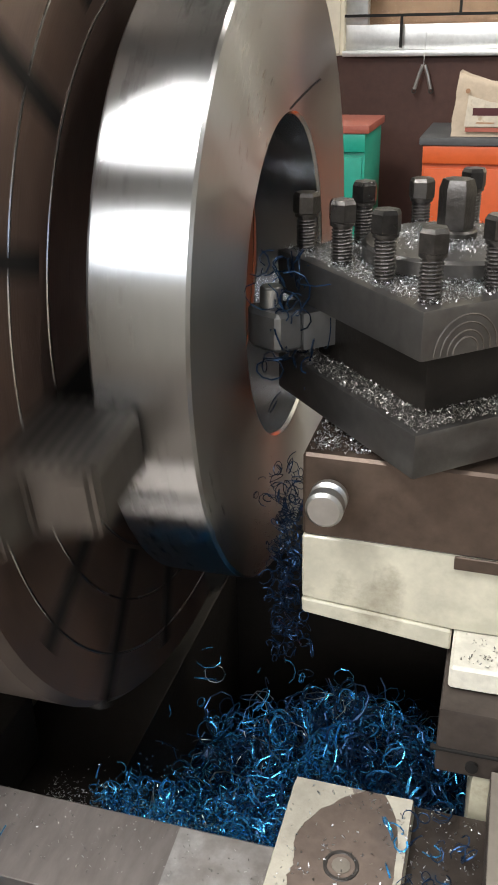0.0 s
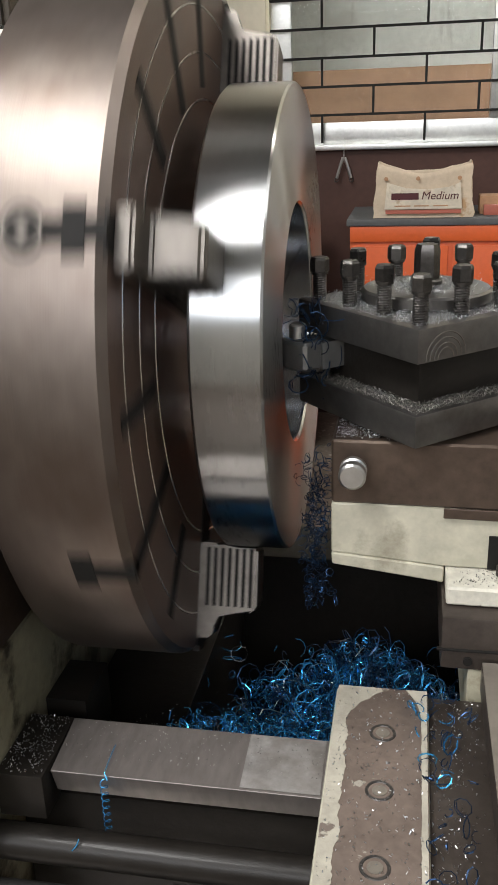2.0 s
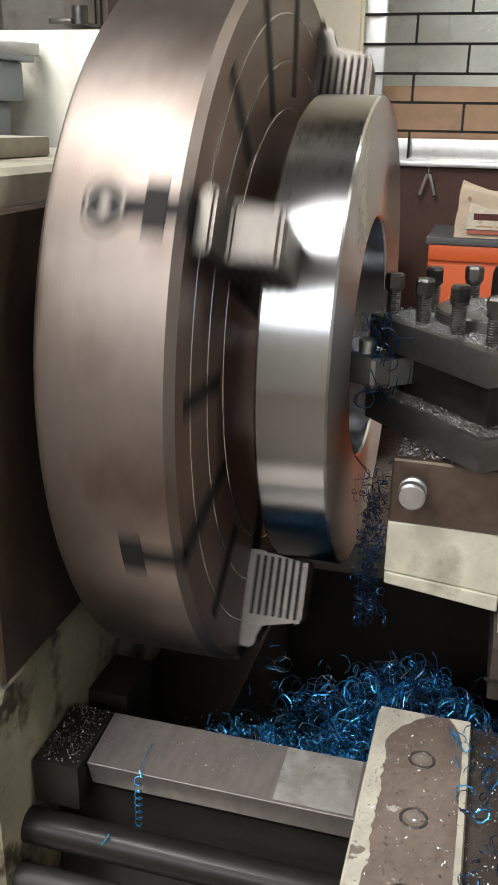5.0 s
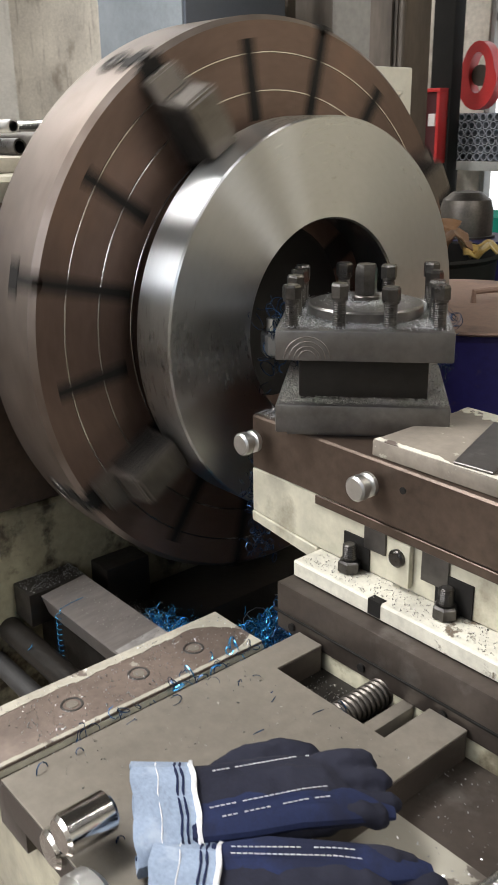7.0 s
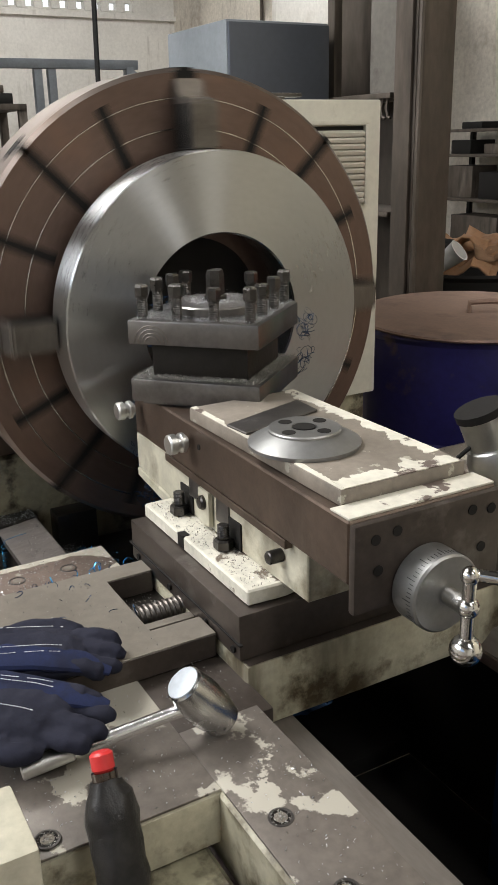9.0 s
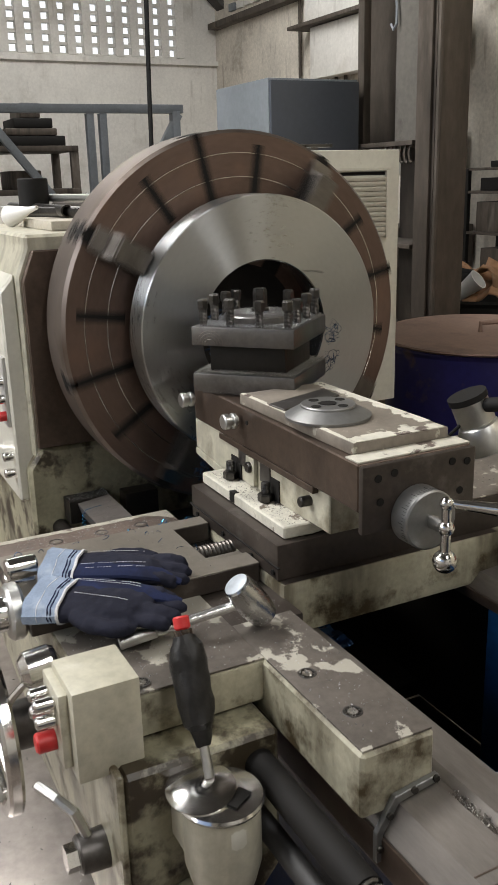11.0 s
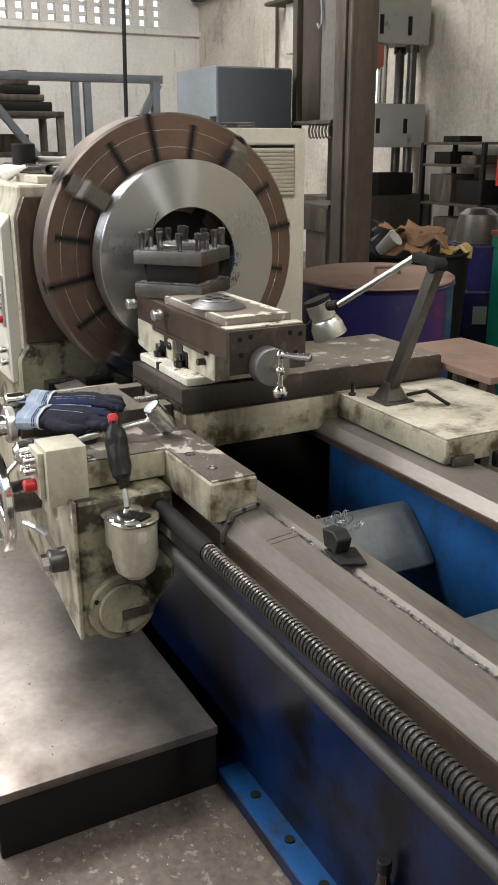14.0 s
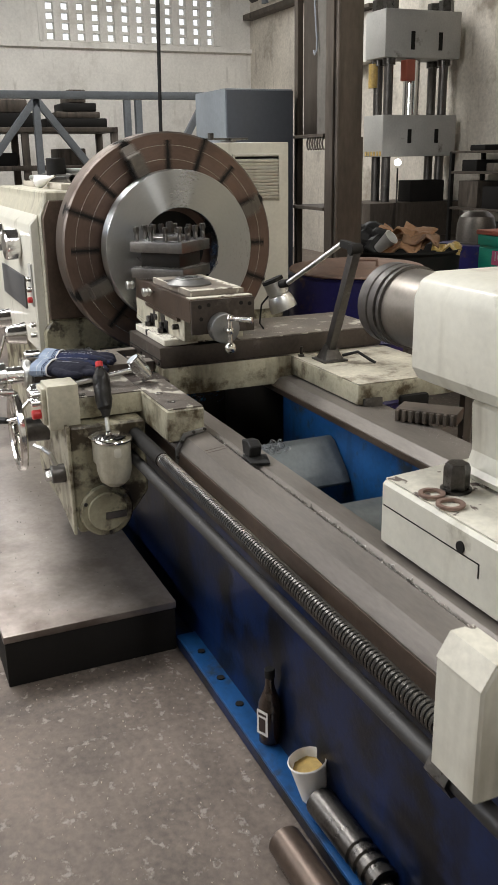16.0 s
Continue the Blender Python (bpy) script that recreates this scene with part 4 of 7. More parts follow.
def compound_slide():
    t = thing("compound_slide", (0.25, 0.85, 0.984), "brown and chipped cream compound slide with a ball crank", "compound slide")
    # swivel base: flange with clamp nuts and upright web
    bm = bmesh.new()
    prism(bm, [(-0.010, 0.686), (0.395, 0.683), (0.398, 0.75), (0.35, 1.0), (-0.010, 1.0)], 0.9845, 1.011, "z", 0.003)
    part("flange", bm, DUST_WHITE, t, "chipped cream flange covered in dust")
    part("flange_notch", moved(B((-0.011, 0.011, -0.002, 0.012, 0.004, 0.0275), bevel=0.0), rot(0.155, 0.6855, 0.9845)), BLACK, t)
    bm = bmesh.new()
    prism(bm, [(-0.166, 1.1005), (-0.166, 1.026), (-0.013, 1.012), (0.474, 1.0115), (0.474, 1.1005)], 0.741, 0.985, "y", 0.002)
    part("swivel", bm, CREAM, t, "oily cream swivel casting")
    bm = bmesh.new()
    prism(bm, [(-0.166, 1.0258), (-0.165, 1.008), (-0.012, 0.988), (-0.012, 1.0118)], 0.7385, 0.985, "y", 0.002)
    part("swivel_lip", bm, CREAM, t, "cream lower lip")
    for x0, x1 in ((0.045, 0.095), (0.215, 0.275)):
        part("clamp_pocket", B((x0, x1, 0.738, 0.7425, 1.013, 1.062), bevel=0.0), BLACK, t)
    for x in (0.072, 0.245):
        nut = bmesh.new()
        hexagon(nut, (x, 0.722, 1.013), (0, 0, 1), 0.030, 0.018)
        rod(nut, (x, 0.722, 1.03), (x, 0.722, 1.056), 0.0095, chamfer=0.002)
        helix(nut, (x, 0.722, 1.031), (x, 0.722, 1.055), 0.0095, 0.0012, 0.003, 10)
        part("clamp_nut", nut, BOLT, t, "black clamp nut on its stud")
    part("index_block", B((0.135, 0.175, 0.730, 0.7405, 1.02, 1.085), bevel=0.003), CREAM, t)
    part("index_screw", R(((0.155, 0.722, 1.062), (0.155, 0.745, 1.062), 0.013), chamfer=0.003), BOLT, t)
    part("scale_plate", B((0.085, 0.125, 0.737, 0.7425, 1.05, 1.092), bevel=0.001), DARK_STEEL, t, "dark degree plate")
    part("scale_plate", B((0.19, 0.235, 0.737, 0.7425, 1.04, 1.088), bevel=0.001), DARK_STEEL, t, "dark degree plate")
    # sliding top
    bm = bmesh.new()
    prism(bm, [(-0.166, 0.741), (0.598, 0.722), (0.598, 0.975), (-0.166, 0.985)], 1.101, 1.192, "z", 0.003)
    part("slide_body", bm, BROWN_STEEL, t, "dark brown sliding body")
    bm = bmesh.new()
    prism(bm, [(-0.016, 0.7368), (0.435, 0.7255), (0.435, 0.7395), (-0.016, 0.7395)], 1.086, 1.1008, "z", 0.001)
    part("slide_foot", bm, BROWN_STEEL, t)
    part("foot_screw", R(((0.40, 0.716, 1.06), (0.40, 0.742, 1.06), 0.011), chamfer=0.002), BOLT, t)
    part("slide_top", B((0.09, 0.552, 0.742, 0.958, 1.1925, 1.216), bevel=0.003), SLIDE_TOP, t, "chipped cream top step")
    def flaked(along, a, b, edge, deep, vary, seed):
        """Paint left in flakes along one side of the top; its inner outline is torn."""
        outline = [(a, edge), (b, edge)]
        k = int(abs(b - a) / 0.004)
        for i in range(k, -1, -1):
            u = a + (b - a) * i / k
            f = noise.noise(Vector((seed, u * 30, 0))) * 0.6 + noise.noise(Vector((seed, u * 110, 3))) * 0.4
            outline.append((u, edge + deep + vary * max(f, -0.8 * abs(deep / vary))))
        if along == "y":
            outline = [(v, u) for u, v in outline]
        bm = bmesh.new()
        prism(bm, outline, 1.2160, 1.2167 + seed * 0.0001, "z", 0)
        part("paint_flake", bm, CREAM_CHIP, t, "flaked cream paint along the top")
    flaked("x", 0.092, 0.55, 0.744, 0.010, 0.016, 1.0)
    flaked("x", 0.092, 0.50, 0.956, -0.022, -0.030, 4.0)
    flaked("y", 0.750, 0.950, 0.550, -0.032, -0.040, 7.0)
    part("slide_edge", B((0.553, 0.596, 0.724, 0.973, 1.1925, 1.196), bevel=0.001), CREAM_CHIP, t)
    # faces away from the light; that shade is put into the darker material
    part("nose_plate", B((0.5985, 0.612, 0.722, 0.975, 1.062, 1.19), bevel=0.004), SLIDE_DARK, t, "end plate with socket screws, darkened for its shaded side")
    for y, z in ((0.755, 1.165), (0.79, 1.17), (0.92, 1.17), (0.955, 1.165), (0.76, 1.12), (0.94, 1.11)):
        part("screw_hole", R(((0.611, y, z), (0.6135, y, z), 0.0075)), BLACK, t)
    # graduated dial and ball crank
    dial = part("dial", R(((0.612, 0.838, 1.085), (0.660, 0.838, 1.085), 0.056), chamfer=0.003, seg=48), DISC_STEEL, t, "graduated aluminium dial")
    bm = bmesh.new()
    for k in range(60):
        a = 2 * math.pi * k / 60
        m = Matrix.Translation((0.640, 0.838, 1.085)) @ Euler((a, 0, 0)).to_matrix().to_4x4()
        box(bm, 0.004 if k % 5 else -0.004, 0.012, 0.0556, 0.0563, -0.0004, 0.0004, bevel=0, m=m)
    part("graduations", bm, BLACK, dial, "fine black graduations")
    part("crank_hub", R(((0.660, 0.838, 1.085), (0.705, 0.838, 1.085), 0.013), chamfer=0.003), CHROME, t)
    crank = bmesh.new()
    rod(crank, (0.70, 0.838, 1.125), (0.70, 0.838, 1.035), 0.009, 0.009)
    revolve(crank, [(-0.022 * math.cos(math.pi * k / 10), max(0.022 * math.sin(math.pi * k / 10), 0)) for k in range(11)], (0.70, 0.838, 1.022), (0, 0, 1), 20)
    revolve(crank, [(-0.015 * math.cos(math.pi * k / 10), max(0.015 * math.sin(math.pi * k / 10), 0)) for k in range(11)], (0.70, 0.838, 1.085), (0, 0, 1), 16)
    revolve(crank, [(-0.013 * math.cos(math.pi * k / 10), max(0.013 * math.sin(math.pi * k / 10), 0)) for k in range(11)], (0.70, 0.838, 1.13), (0, 0, 1), 16)
    part("ball_crank", crank, CHROME, t, "chromed ball crank")
    part("crank_handle", R(((0.70, 0.845, 1.13), (0.765, 0.90, 1.128), 0.008, 0.012), chamfer=0.003), CHROME, t)
    # two round stop knobs on the front face
    for x in (-0.135, 0.106):
        bm = bmesh.new()
        revolve(bm, [(0, 0), (0, 0.015), (0.003, 0.018), (0.014, 0.018), (0.017, 0.013), (0.021, 0.013), (0.024, 0.018), (0.030, 0.018), (0.033, 0.012), (0.036, 0.012)], (x, 0.690, 1.160), (0, 1, 0), 28)
        part("lock_knob", bm, ALU, t, "polished round lock knob")
    part("oil_hole", R(((0.165, 0.7205, 1.168), (0.165, 0.7225, 1.168), 0.005)), BLACK, t)
    return t


def tool_post():
    t = thing("tool_post", (-0.048, 0.872, 1.1925), "dark square four-way tool post bristling with hex screws", "tool post")
    m = rot(-0.048, 0.872, 0, rz=42)
    part("lower_plate", moved(B((-0.126, 0.126, -0.126, 0.126, 1.2, 1.243), bevel=0.003), m), POST_STEEL, t)
    # near-black core carries the shade between the two plates
    part("core", moved(B((-0.094, 0.094, -0.094, 0.094, 1.2435, 1.3085), bevel=0.002), m), OILED_SHADE, t)
    part("pad", moved(B((-0.110, 0.110, -0.110, 0.110, 1.1925, 1.2), bevel=0.0), m), POST_STEEL, t)
    part("upper_plate", moved(B((-0.126, 0.126, -0.126, 0.126, 1.309, 1.353), bevel=0.003), m), POST_STEEL, t)
    part("clamp_disc", R(((-0.048, 0.872, 1.3532), (-0.048, 0.872, 1.372), 0.088), chamfer=0.003, seg=48), POST_STEEL, t, "round clamping disc with chips on it")
    for r in (0.013, 0.019, 0.026, 0.033):
        arc = P([(-0.080 + r * math.cos(math.pi * k / 20), -0.1262, 1.3115 + r * math.sin(math.pi * k / 20)) for k in range(21)], 0.0009, 5)
        part("milling_mark", moved(arc, m), JAW, t, "faint round milling mark")
    centre = bmesh.new()
    rod(centre, (-0.048, 0.872, 1.3722), (-0.048, 0.872, 1.383), 0.0215, chamfer=0.002, seg=24)
    hexagon(centre, (-0.048, 0.872, 1.383), (0, 0, 1), 0.030, 0.046)
    part("centre_nut", centre, BOLT, t, "tall hexagonal centre nut")
    k = 0
    for side in range(4):
        for u in (-0.104, -0.036, 0.036):
            k += 1
            v = Matrix.Rotation(radians(90 * side), 3, "Z") @ Vector((u, -0.104, 0))
            p = m @ Vector((v.x, v.y, 1.353))
            up = 0.038 + 0.006 * ((k * 7) % 5) / 4
            bm = bmesh.new()
            rod(bm, (p.x, p.y, 1.34), (p.x, p.y, 1.353 + up), 0.0090, seg=16)
            helix(bm, (p.x, p.y, 1.353), (p.x, p.y, 1.353 + up - 0.004), 0.0092, 0.0011, 0.0032, 10)
            rod(bm, (p.x, p.y, 1.353 + up - 0.003), (p.x, p.y, 1.353 + up), 0.0120, seg=18)
            vs = hexagon(bm, (0, 0, 0), (0, 0, 1), 0.0235, 0.0205)
            bmesh.ops.transform(bm, verts=vs, matrix=rot(p.x, p.y, 1.353 + up, rz=k * 37))
            part("clamp_screw", bm, BOLT, t, "black hex-headed clamp screw")
    return t


saddle()
cross_slide()
compound_slide()
tool_post()


def boring_tool():
    t = thing("boring_tool", (-0.20, 0.80, 1.2445), "short boring tool with a clamped carbide tip, clamped in the post", "cutting tool")
    m = rot(-0.140, 0.905, 0, rz=222)
    part("shank", moved(B((-0.03, 0.085, -0.026, 0.026, 1.262, 1.302), bevel=0.004), m), DISC_STEEL, t)
    bm = bmesh.new()
    prism(bm, [(0.085, -0.026), (0.12, -0.03), (0.128, -0.01), (0.115, 0.026), (0.085, 0.026)], 1.264, 1.304, "z", 0.004)
    part("head", moved(bm, m), DISC_STEEL, t)
    part("clamp_screw", moved(R(((0.105, -0.005, 1.304), (0.105, -0.005, 1.326), 0.012), chamfer=0.002), m), ALU, t)
    return t


boring_tool()


# ---- apron, screws, tailstock ----
def apron():
    t = thing("apron", (0.3, 0.36, 0.39), "oily olive apron hanging from the carriage with wheel and levers", "lathe apron")
    bm = bmesh.new()
    prism(bm, [(0.235, 0.395), (0.225, 0.46), (0.225, 0.795), (0.50, 0.795), (0.50, 0.52), (0.40, 0.395)], 0.02, 0.70, "x", 0.008)
    part("body", bm, OLIVE, t)
    bm = bmesh.new()
    prism(bm, [(-0.35, 0.80), (-0.35, 0.64), (0.70, 0.39), (0.70, 0.80)], 0.214, 0.226, "y", 0.003)
    part("front_plate", bm, GRIMY, t, "oily cream front plate")
    # control box with buttons
    cb = part("control_box", B((0.545, 0.665, 0.165, 0.275, 0.782, 0.942), bevel=0.006), CREAM, t, "cream push-button box")
    part("button_panel", B((0.545, 0.64, 0.150, 0.166, 0.80, 0.930), bevel=0.004), CREAM, cb)
    for x, z, m, r in ((0.575, 0.905, CHROME, 0.011), (0.61, 0.905, CHROME, 0.011), (0.575, 0.875, CHROME, 0.011), (0.61, 0.875, CHROME, 0.011), (0.595, 0.830, RED, 0.017)):
        part("push_button", R(((x, 0.118, z), (x, 0.152, z), r), chamfer=0.003), m, cb, "red stop button" if m is RED else "")
    # handwheel on its hub
    wheel = part("handwheel", wheel_mesh((0.33, 0.10, 0.70), 0.155), CHROME, t, "worn bright handwheel")
    part("wheel_grip", R(((0.36, 0.10, 0.86), (0.36, 0.02, 0.865), 0.013, 0.016), chamfer=0.004), CHROME, wheel)
    part("wheel_shaft", R(((0.33, 0.10, 0.70), (0.33, 0.226, 0.70), 0.045, 0.05), chamfer=0.005, seg=24), DARK_STEEL, t)
    dial = part("cross_dial", R(((0.27, 0.045, 0.905), (0.27, 0.085, 0.905), 0.052), chamfer=0.004, seg=32), CHROME, t, "chromed cross feed dial")
    part("dial_sleeve", R(((0.27, 0.085, 0.905), (0.27, 0.16, 0.905), 0.034), chamfer=0.004, seg=24), CHROME, dial)
    part("dial_plate", R(((0.27, 0.15, 0.905), (0.27, 0.18, 0.905), 0.055), chamfer=0.006, seg=28), ALU, dial)
    part("dial_crank", R(((0.27, -0.01, 0.905), (0.27, 0.045, 0.905), 0.016), chamfer=0.004), CHROME, dial)
    bm = bmesh.new()
    revolve(bm, [(0, 0), (0, 0.022), (0.012, 0.034), (0.055, 0.034), (0.065, 0.028), (0.075, 0)], (0.43, 0.135, 0.865), (0, 1, 0.1), 28)
    knob = part("feed_knob", bm, CHROME, t, "chromed feed knob")
    part("feed_lever", P([(0.43, 0.15, 0.85), (0.425, 0.12, 0.82), (0.42, 0.09, 0.775), (0.40, 0.06, 0.765)], 0.007), CHROME, knob)
    part("feed_grip", R(((0.40, 0.06, 0.765), (0.345, 0.02, 0.757), 0.012, 0.014), chamfer=0.004), RUBBER, knob, "black grip")
    for p in ((0.17, 0.17, 0.92), (0.20, 0.17, 0.96)):
        part("oil_cap", R((p, (p[0], p[1] + 0.06, p[2]), 0.022), chamfer=0.004), CHROME, t)
    # half-nut lever
    hub = part("lever_hub", R(((0.60, 0.165, 0.60), (0.60, 0.226, 0.60), 0.033, 0.036), chamfer=0.004, seg=24), DARK_STEEL, t)
    part("lever_nut", R(((0.60, 0.145, 0.60), (0.60, 0.165, 0.60), 0.024), seg=6), CHROME, hub)
    part("lever_arm", P([(0.60, 0.19, 0.62), (0.585, 0.17, 0.675), (0.56, 0.15, 0.69), (0.51, 0.13, 0.690)], 0.009), ALU, hub)
    # worm cover and round flange on the right end
    part("end_flange", R(((0.70, 0.335, 0.475), (0.722, 0.335, 0.475), 0.098), chamfer=0.006, seg=40), OLIVE, t, "oily olive round cover")
    part("end_boss", R(((0.722, 0.335, 0.475), (0.735, 0.335, 0.475), 0.074), chamfer=0.005, seg=32), OLIVE, t)
    part("end_block", B((0.736, 0.745, 0.325, 0.40, 0.45, 0.475), bevel=0.002), DARK_STEEL, t)
    for k in range(3):
        a = 0.6 + k * 2.1
        part("cover_screw", R(((0.722, 0.335 + 0.086 * math.cos(a), 0.475 + 0.086 * math.sin(a)), (0.727, 0.335 + 0.086 * math.cos(a), 0.475 + 0.086 * math.sin(a)), 0.007), chamfer=0.001), BOLT, t)
    return t


def wheel_mesh(c, r):
    bm = bmesh.new()
    x, y, z = c
    revolve(bm, [(-0.014, r - 0.022), (-0.014, r - 0.004), (-0.008, r), (0.008, r), (0.014, r - 0.004), (0.014, r - 0.022), (0.006, r - 0.028), (-0.006, r - 0.028)], c, (0, 1, 0), 56, close=True)
    rod(bm, (x, y - 0.02, z), (x, y + 0.03, z), 0.032, chamfer=0.004)
    for k in range(3):
        a = radians(100 + 120 * k)
        d = Vector((math.cos(a), 0, math.sin(a)))
        rod(bm, Vector(c) + d * 0.025, Vector(c) + d * (r - 0.02), 0.011, 0.009, 10)
    return bm


apron()


def oil_cup():
    t = thing("oil_cup", (0.755, 0.358, 0.585), "cream oil cup with a polished lid on the apron end", "oil cup")
    bm = bmesh.new()
    revolve(bm, [(0, 0), (0.0, 0.030), (0.02, 0.052), (0.06, 0.062), (0.165, 0.062), (0.165, 0.054), (0.10, 0.05), (0.10, 0)], (0.765, 0.36, 0.588), (0, 0, 1), 36)
    part("cup", bm, CREAM, t)
    part("bracket", B((0.69, 0.76, 0.30, 0.33, 0.66, 0.75), bevel=0.008), CREAM, t)
    part("ear", B((0.80, 0.828, 0.345, 0.375, 0.70, 0.745), bevel=0.01), CREAM_CLEAN, t)
    bm = bmesh.new()
    revolve(bm, [(0, 0), (0, 0.066), (0.006, 0.069), (0.010, 0.066), (0.012, 0.0)], (0.765, 0.36, 0.753), (0, 0, 1), 40)
    part("lid", bm, CHROME, t, "polished steel lid")
    part("lid_slot", moved(B((-0.012, 0.012, -0.03, 0.012, 0, 0.0022), bevel=0.0), rot(0.785, 0.385, 0.7652, rz=30)), BLACK, t)
    bm = bmesh.new()
    revolve(bm, [(0, 0), (0, 0.055), (0.004, 0.056), (0.010, 0.03), (0.012, 0)], (0.745, 0.335, 0.767), (0.08, -0.06, 1), 36)
    part("swing_cover", bm, CHROME, t, "polished swing cover")
    return t


def brush_oiler():
    t = thing("taped_oil_bottle", (0.735, 0.352, 0.775), "black taped squirt bottle with red cap, in the cup", "oil bottle")
    a, b = Vector((0.742, 0.352, 0.78)), Vector((0.624, 0.363, 1.004))
    d = (b - a).normalized()
    part("nozzle", R((a, a + d * 0.055, 0.008)), ALU, t)
    bm = bmesh.new()
    revolve(bm, [(0.05, 0), (0.05, 0.012), (0.062, 0.015), (0.075, 0.018), (0.085, 0.026), (0.10, 0.028), (0.115, 0.030), (0.13, 0.029), (0.15, 0.031), (0.165, 0.030), (0.18, 0.031), (0.19, 0.030), (0.205, 0.027), (0.215, 0.019), (0.222, 0.017), (0.222, 0)], a, d, 28)
    for v in bm.verts:
        v.co += noise.noise_vector(v.co * 38) * 0.0045
    part("body", bm, TAPE, t, "wrapped in black tape")
    part("neck", R((a + d * 0.222, a + d * 0.232, 0.015)), AMBER, t)
    part("cap", R((a + d * 0.232, a + d * 0.254, 0.0135), chamfer=0.003), RED, t, "red screw cap")
    return t


oil_cup()
brush_oiler()


def screws():
    t = thing("lead_screw", (1.6, 0.46, 0.735), "long greasy lead screw along the bed", "lead screw")
    bm = bmesh.new()
    rod(bm, (0.70, 0.46, 0.742), (2.62, 0.46, 0.735), 0.0185, seg=16)
    # black core gives the dark between the threads
    part("core", bm, BLACK, t)
    # the apron's shadow on the screw is put into this black end
    part("shaded_end", R(((0.70, 0.46, 0.742), (1.02, 0.46, 0.741), 0.026), seg=20), BLACK, t)
    bm = bmesh.new()
    helix(bm, (1.02, 0.46, 0.741), (2.60, 0.46, 0.735), 0.0205, 0.0037, 0.0130, 12)
    part("thread", bm, POST_STEEL, t, "bright worn thread")
    r = thing("feed_rod", (1.6, 0.44, 0.652), "plain greasy feed rod along the bed", "feed rod")
    part("shaft", R(((-0.9, 0.44, 0.656), (4.4, 0.44, 0.692), 0.019), seg=20), GRIT_ROD, r)
    part("coupling", R(((2.60, 0.44, 0.680), (2.66, 0.44, 0.681), 0.03), seg=6), BOLT, r, "square dark stop collar")
    q = thing("switch_rod", (-0.3, 0.47, 0.70), "plain shaft under the gap piece", "shaft")
    part("shaft", R(((-0.9, 0.475, 0.715), (0.05, 0.475, 0.712), 0.024), seg=20), OILED_SHADE, q)


GRIT_ROD = material("greasy_rod_steel", (0.026, 0.025, 0.024), 0.55, 0.0, 0.35, 12, 90, 0.25, patch=(0.11, 0.105, 0.10), patch_scale=34, patch_at=0.66, patch_edge=0.06)
screws()


def screw_bracket():
    t = thing("screw_bracket", (2.62, 0.47, 0.60), "cream painted end bracket of the lead screw", "bracket")
    bm = bmesh.new()
    prism(bm, [(0.400, 0.715), (0.400, 0.918), (0.425, 0.956), (0.468, 0.956), (0.545, 0.878), (0.545, 0.715)], 2.63, 2.75, "x", 0.005)
    part("body", bm, CREAM_CLEAN, t)
    bm = bmesh.new()
    prism(bm, [(0.402, 0.919), (0.426, 0.9575), (0.467, 0.9575), (0.469, 0.9605), (0.424, 0.9605), (0.399, 0.920)], 2.633, 2.747, "x", 0.0)
    part("worn_top", bm, CREAM_CHIP, t, "chipped top")
    part("collar", R(((2.61, 0.46, 0.735), (2.63, 0.46, 0.735), 0.034), chamfer=0.003), DARK_STEEL, t)
    return t


screw_bracket()


QUILL = material("ground_quill_steel", (0.26, 0.235, 0.205), 0.36, 0.8, 0.2, 6, 80, 0.06)


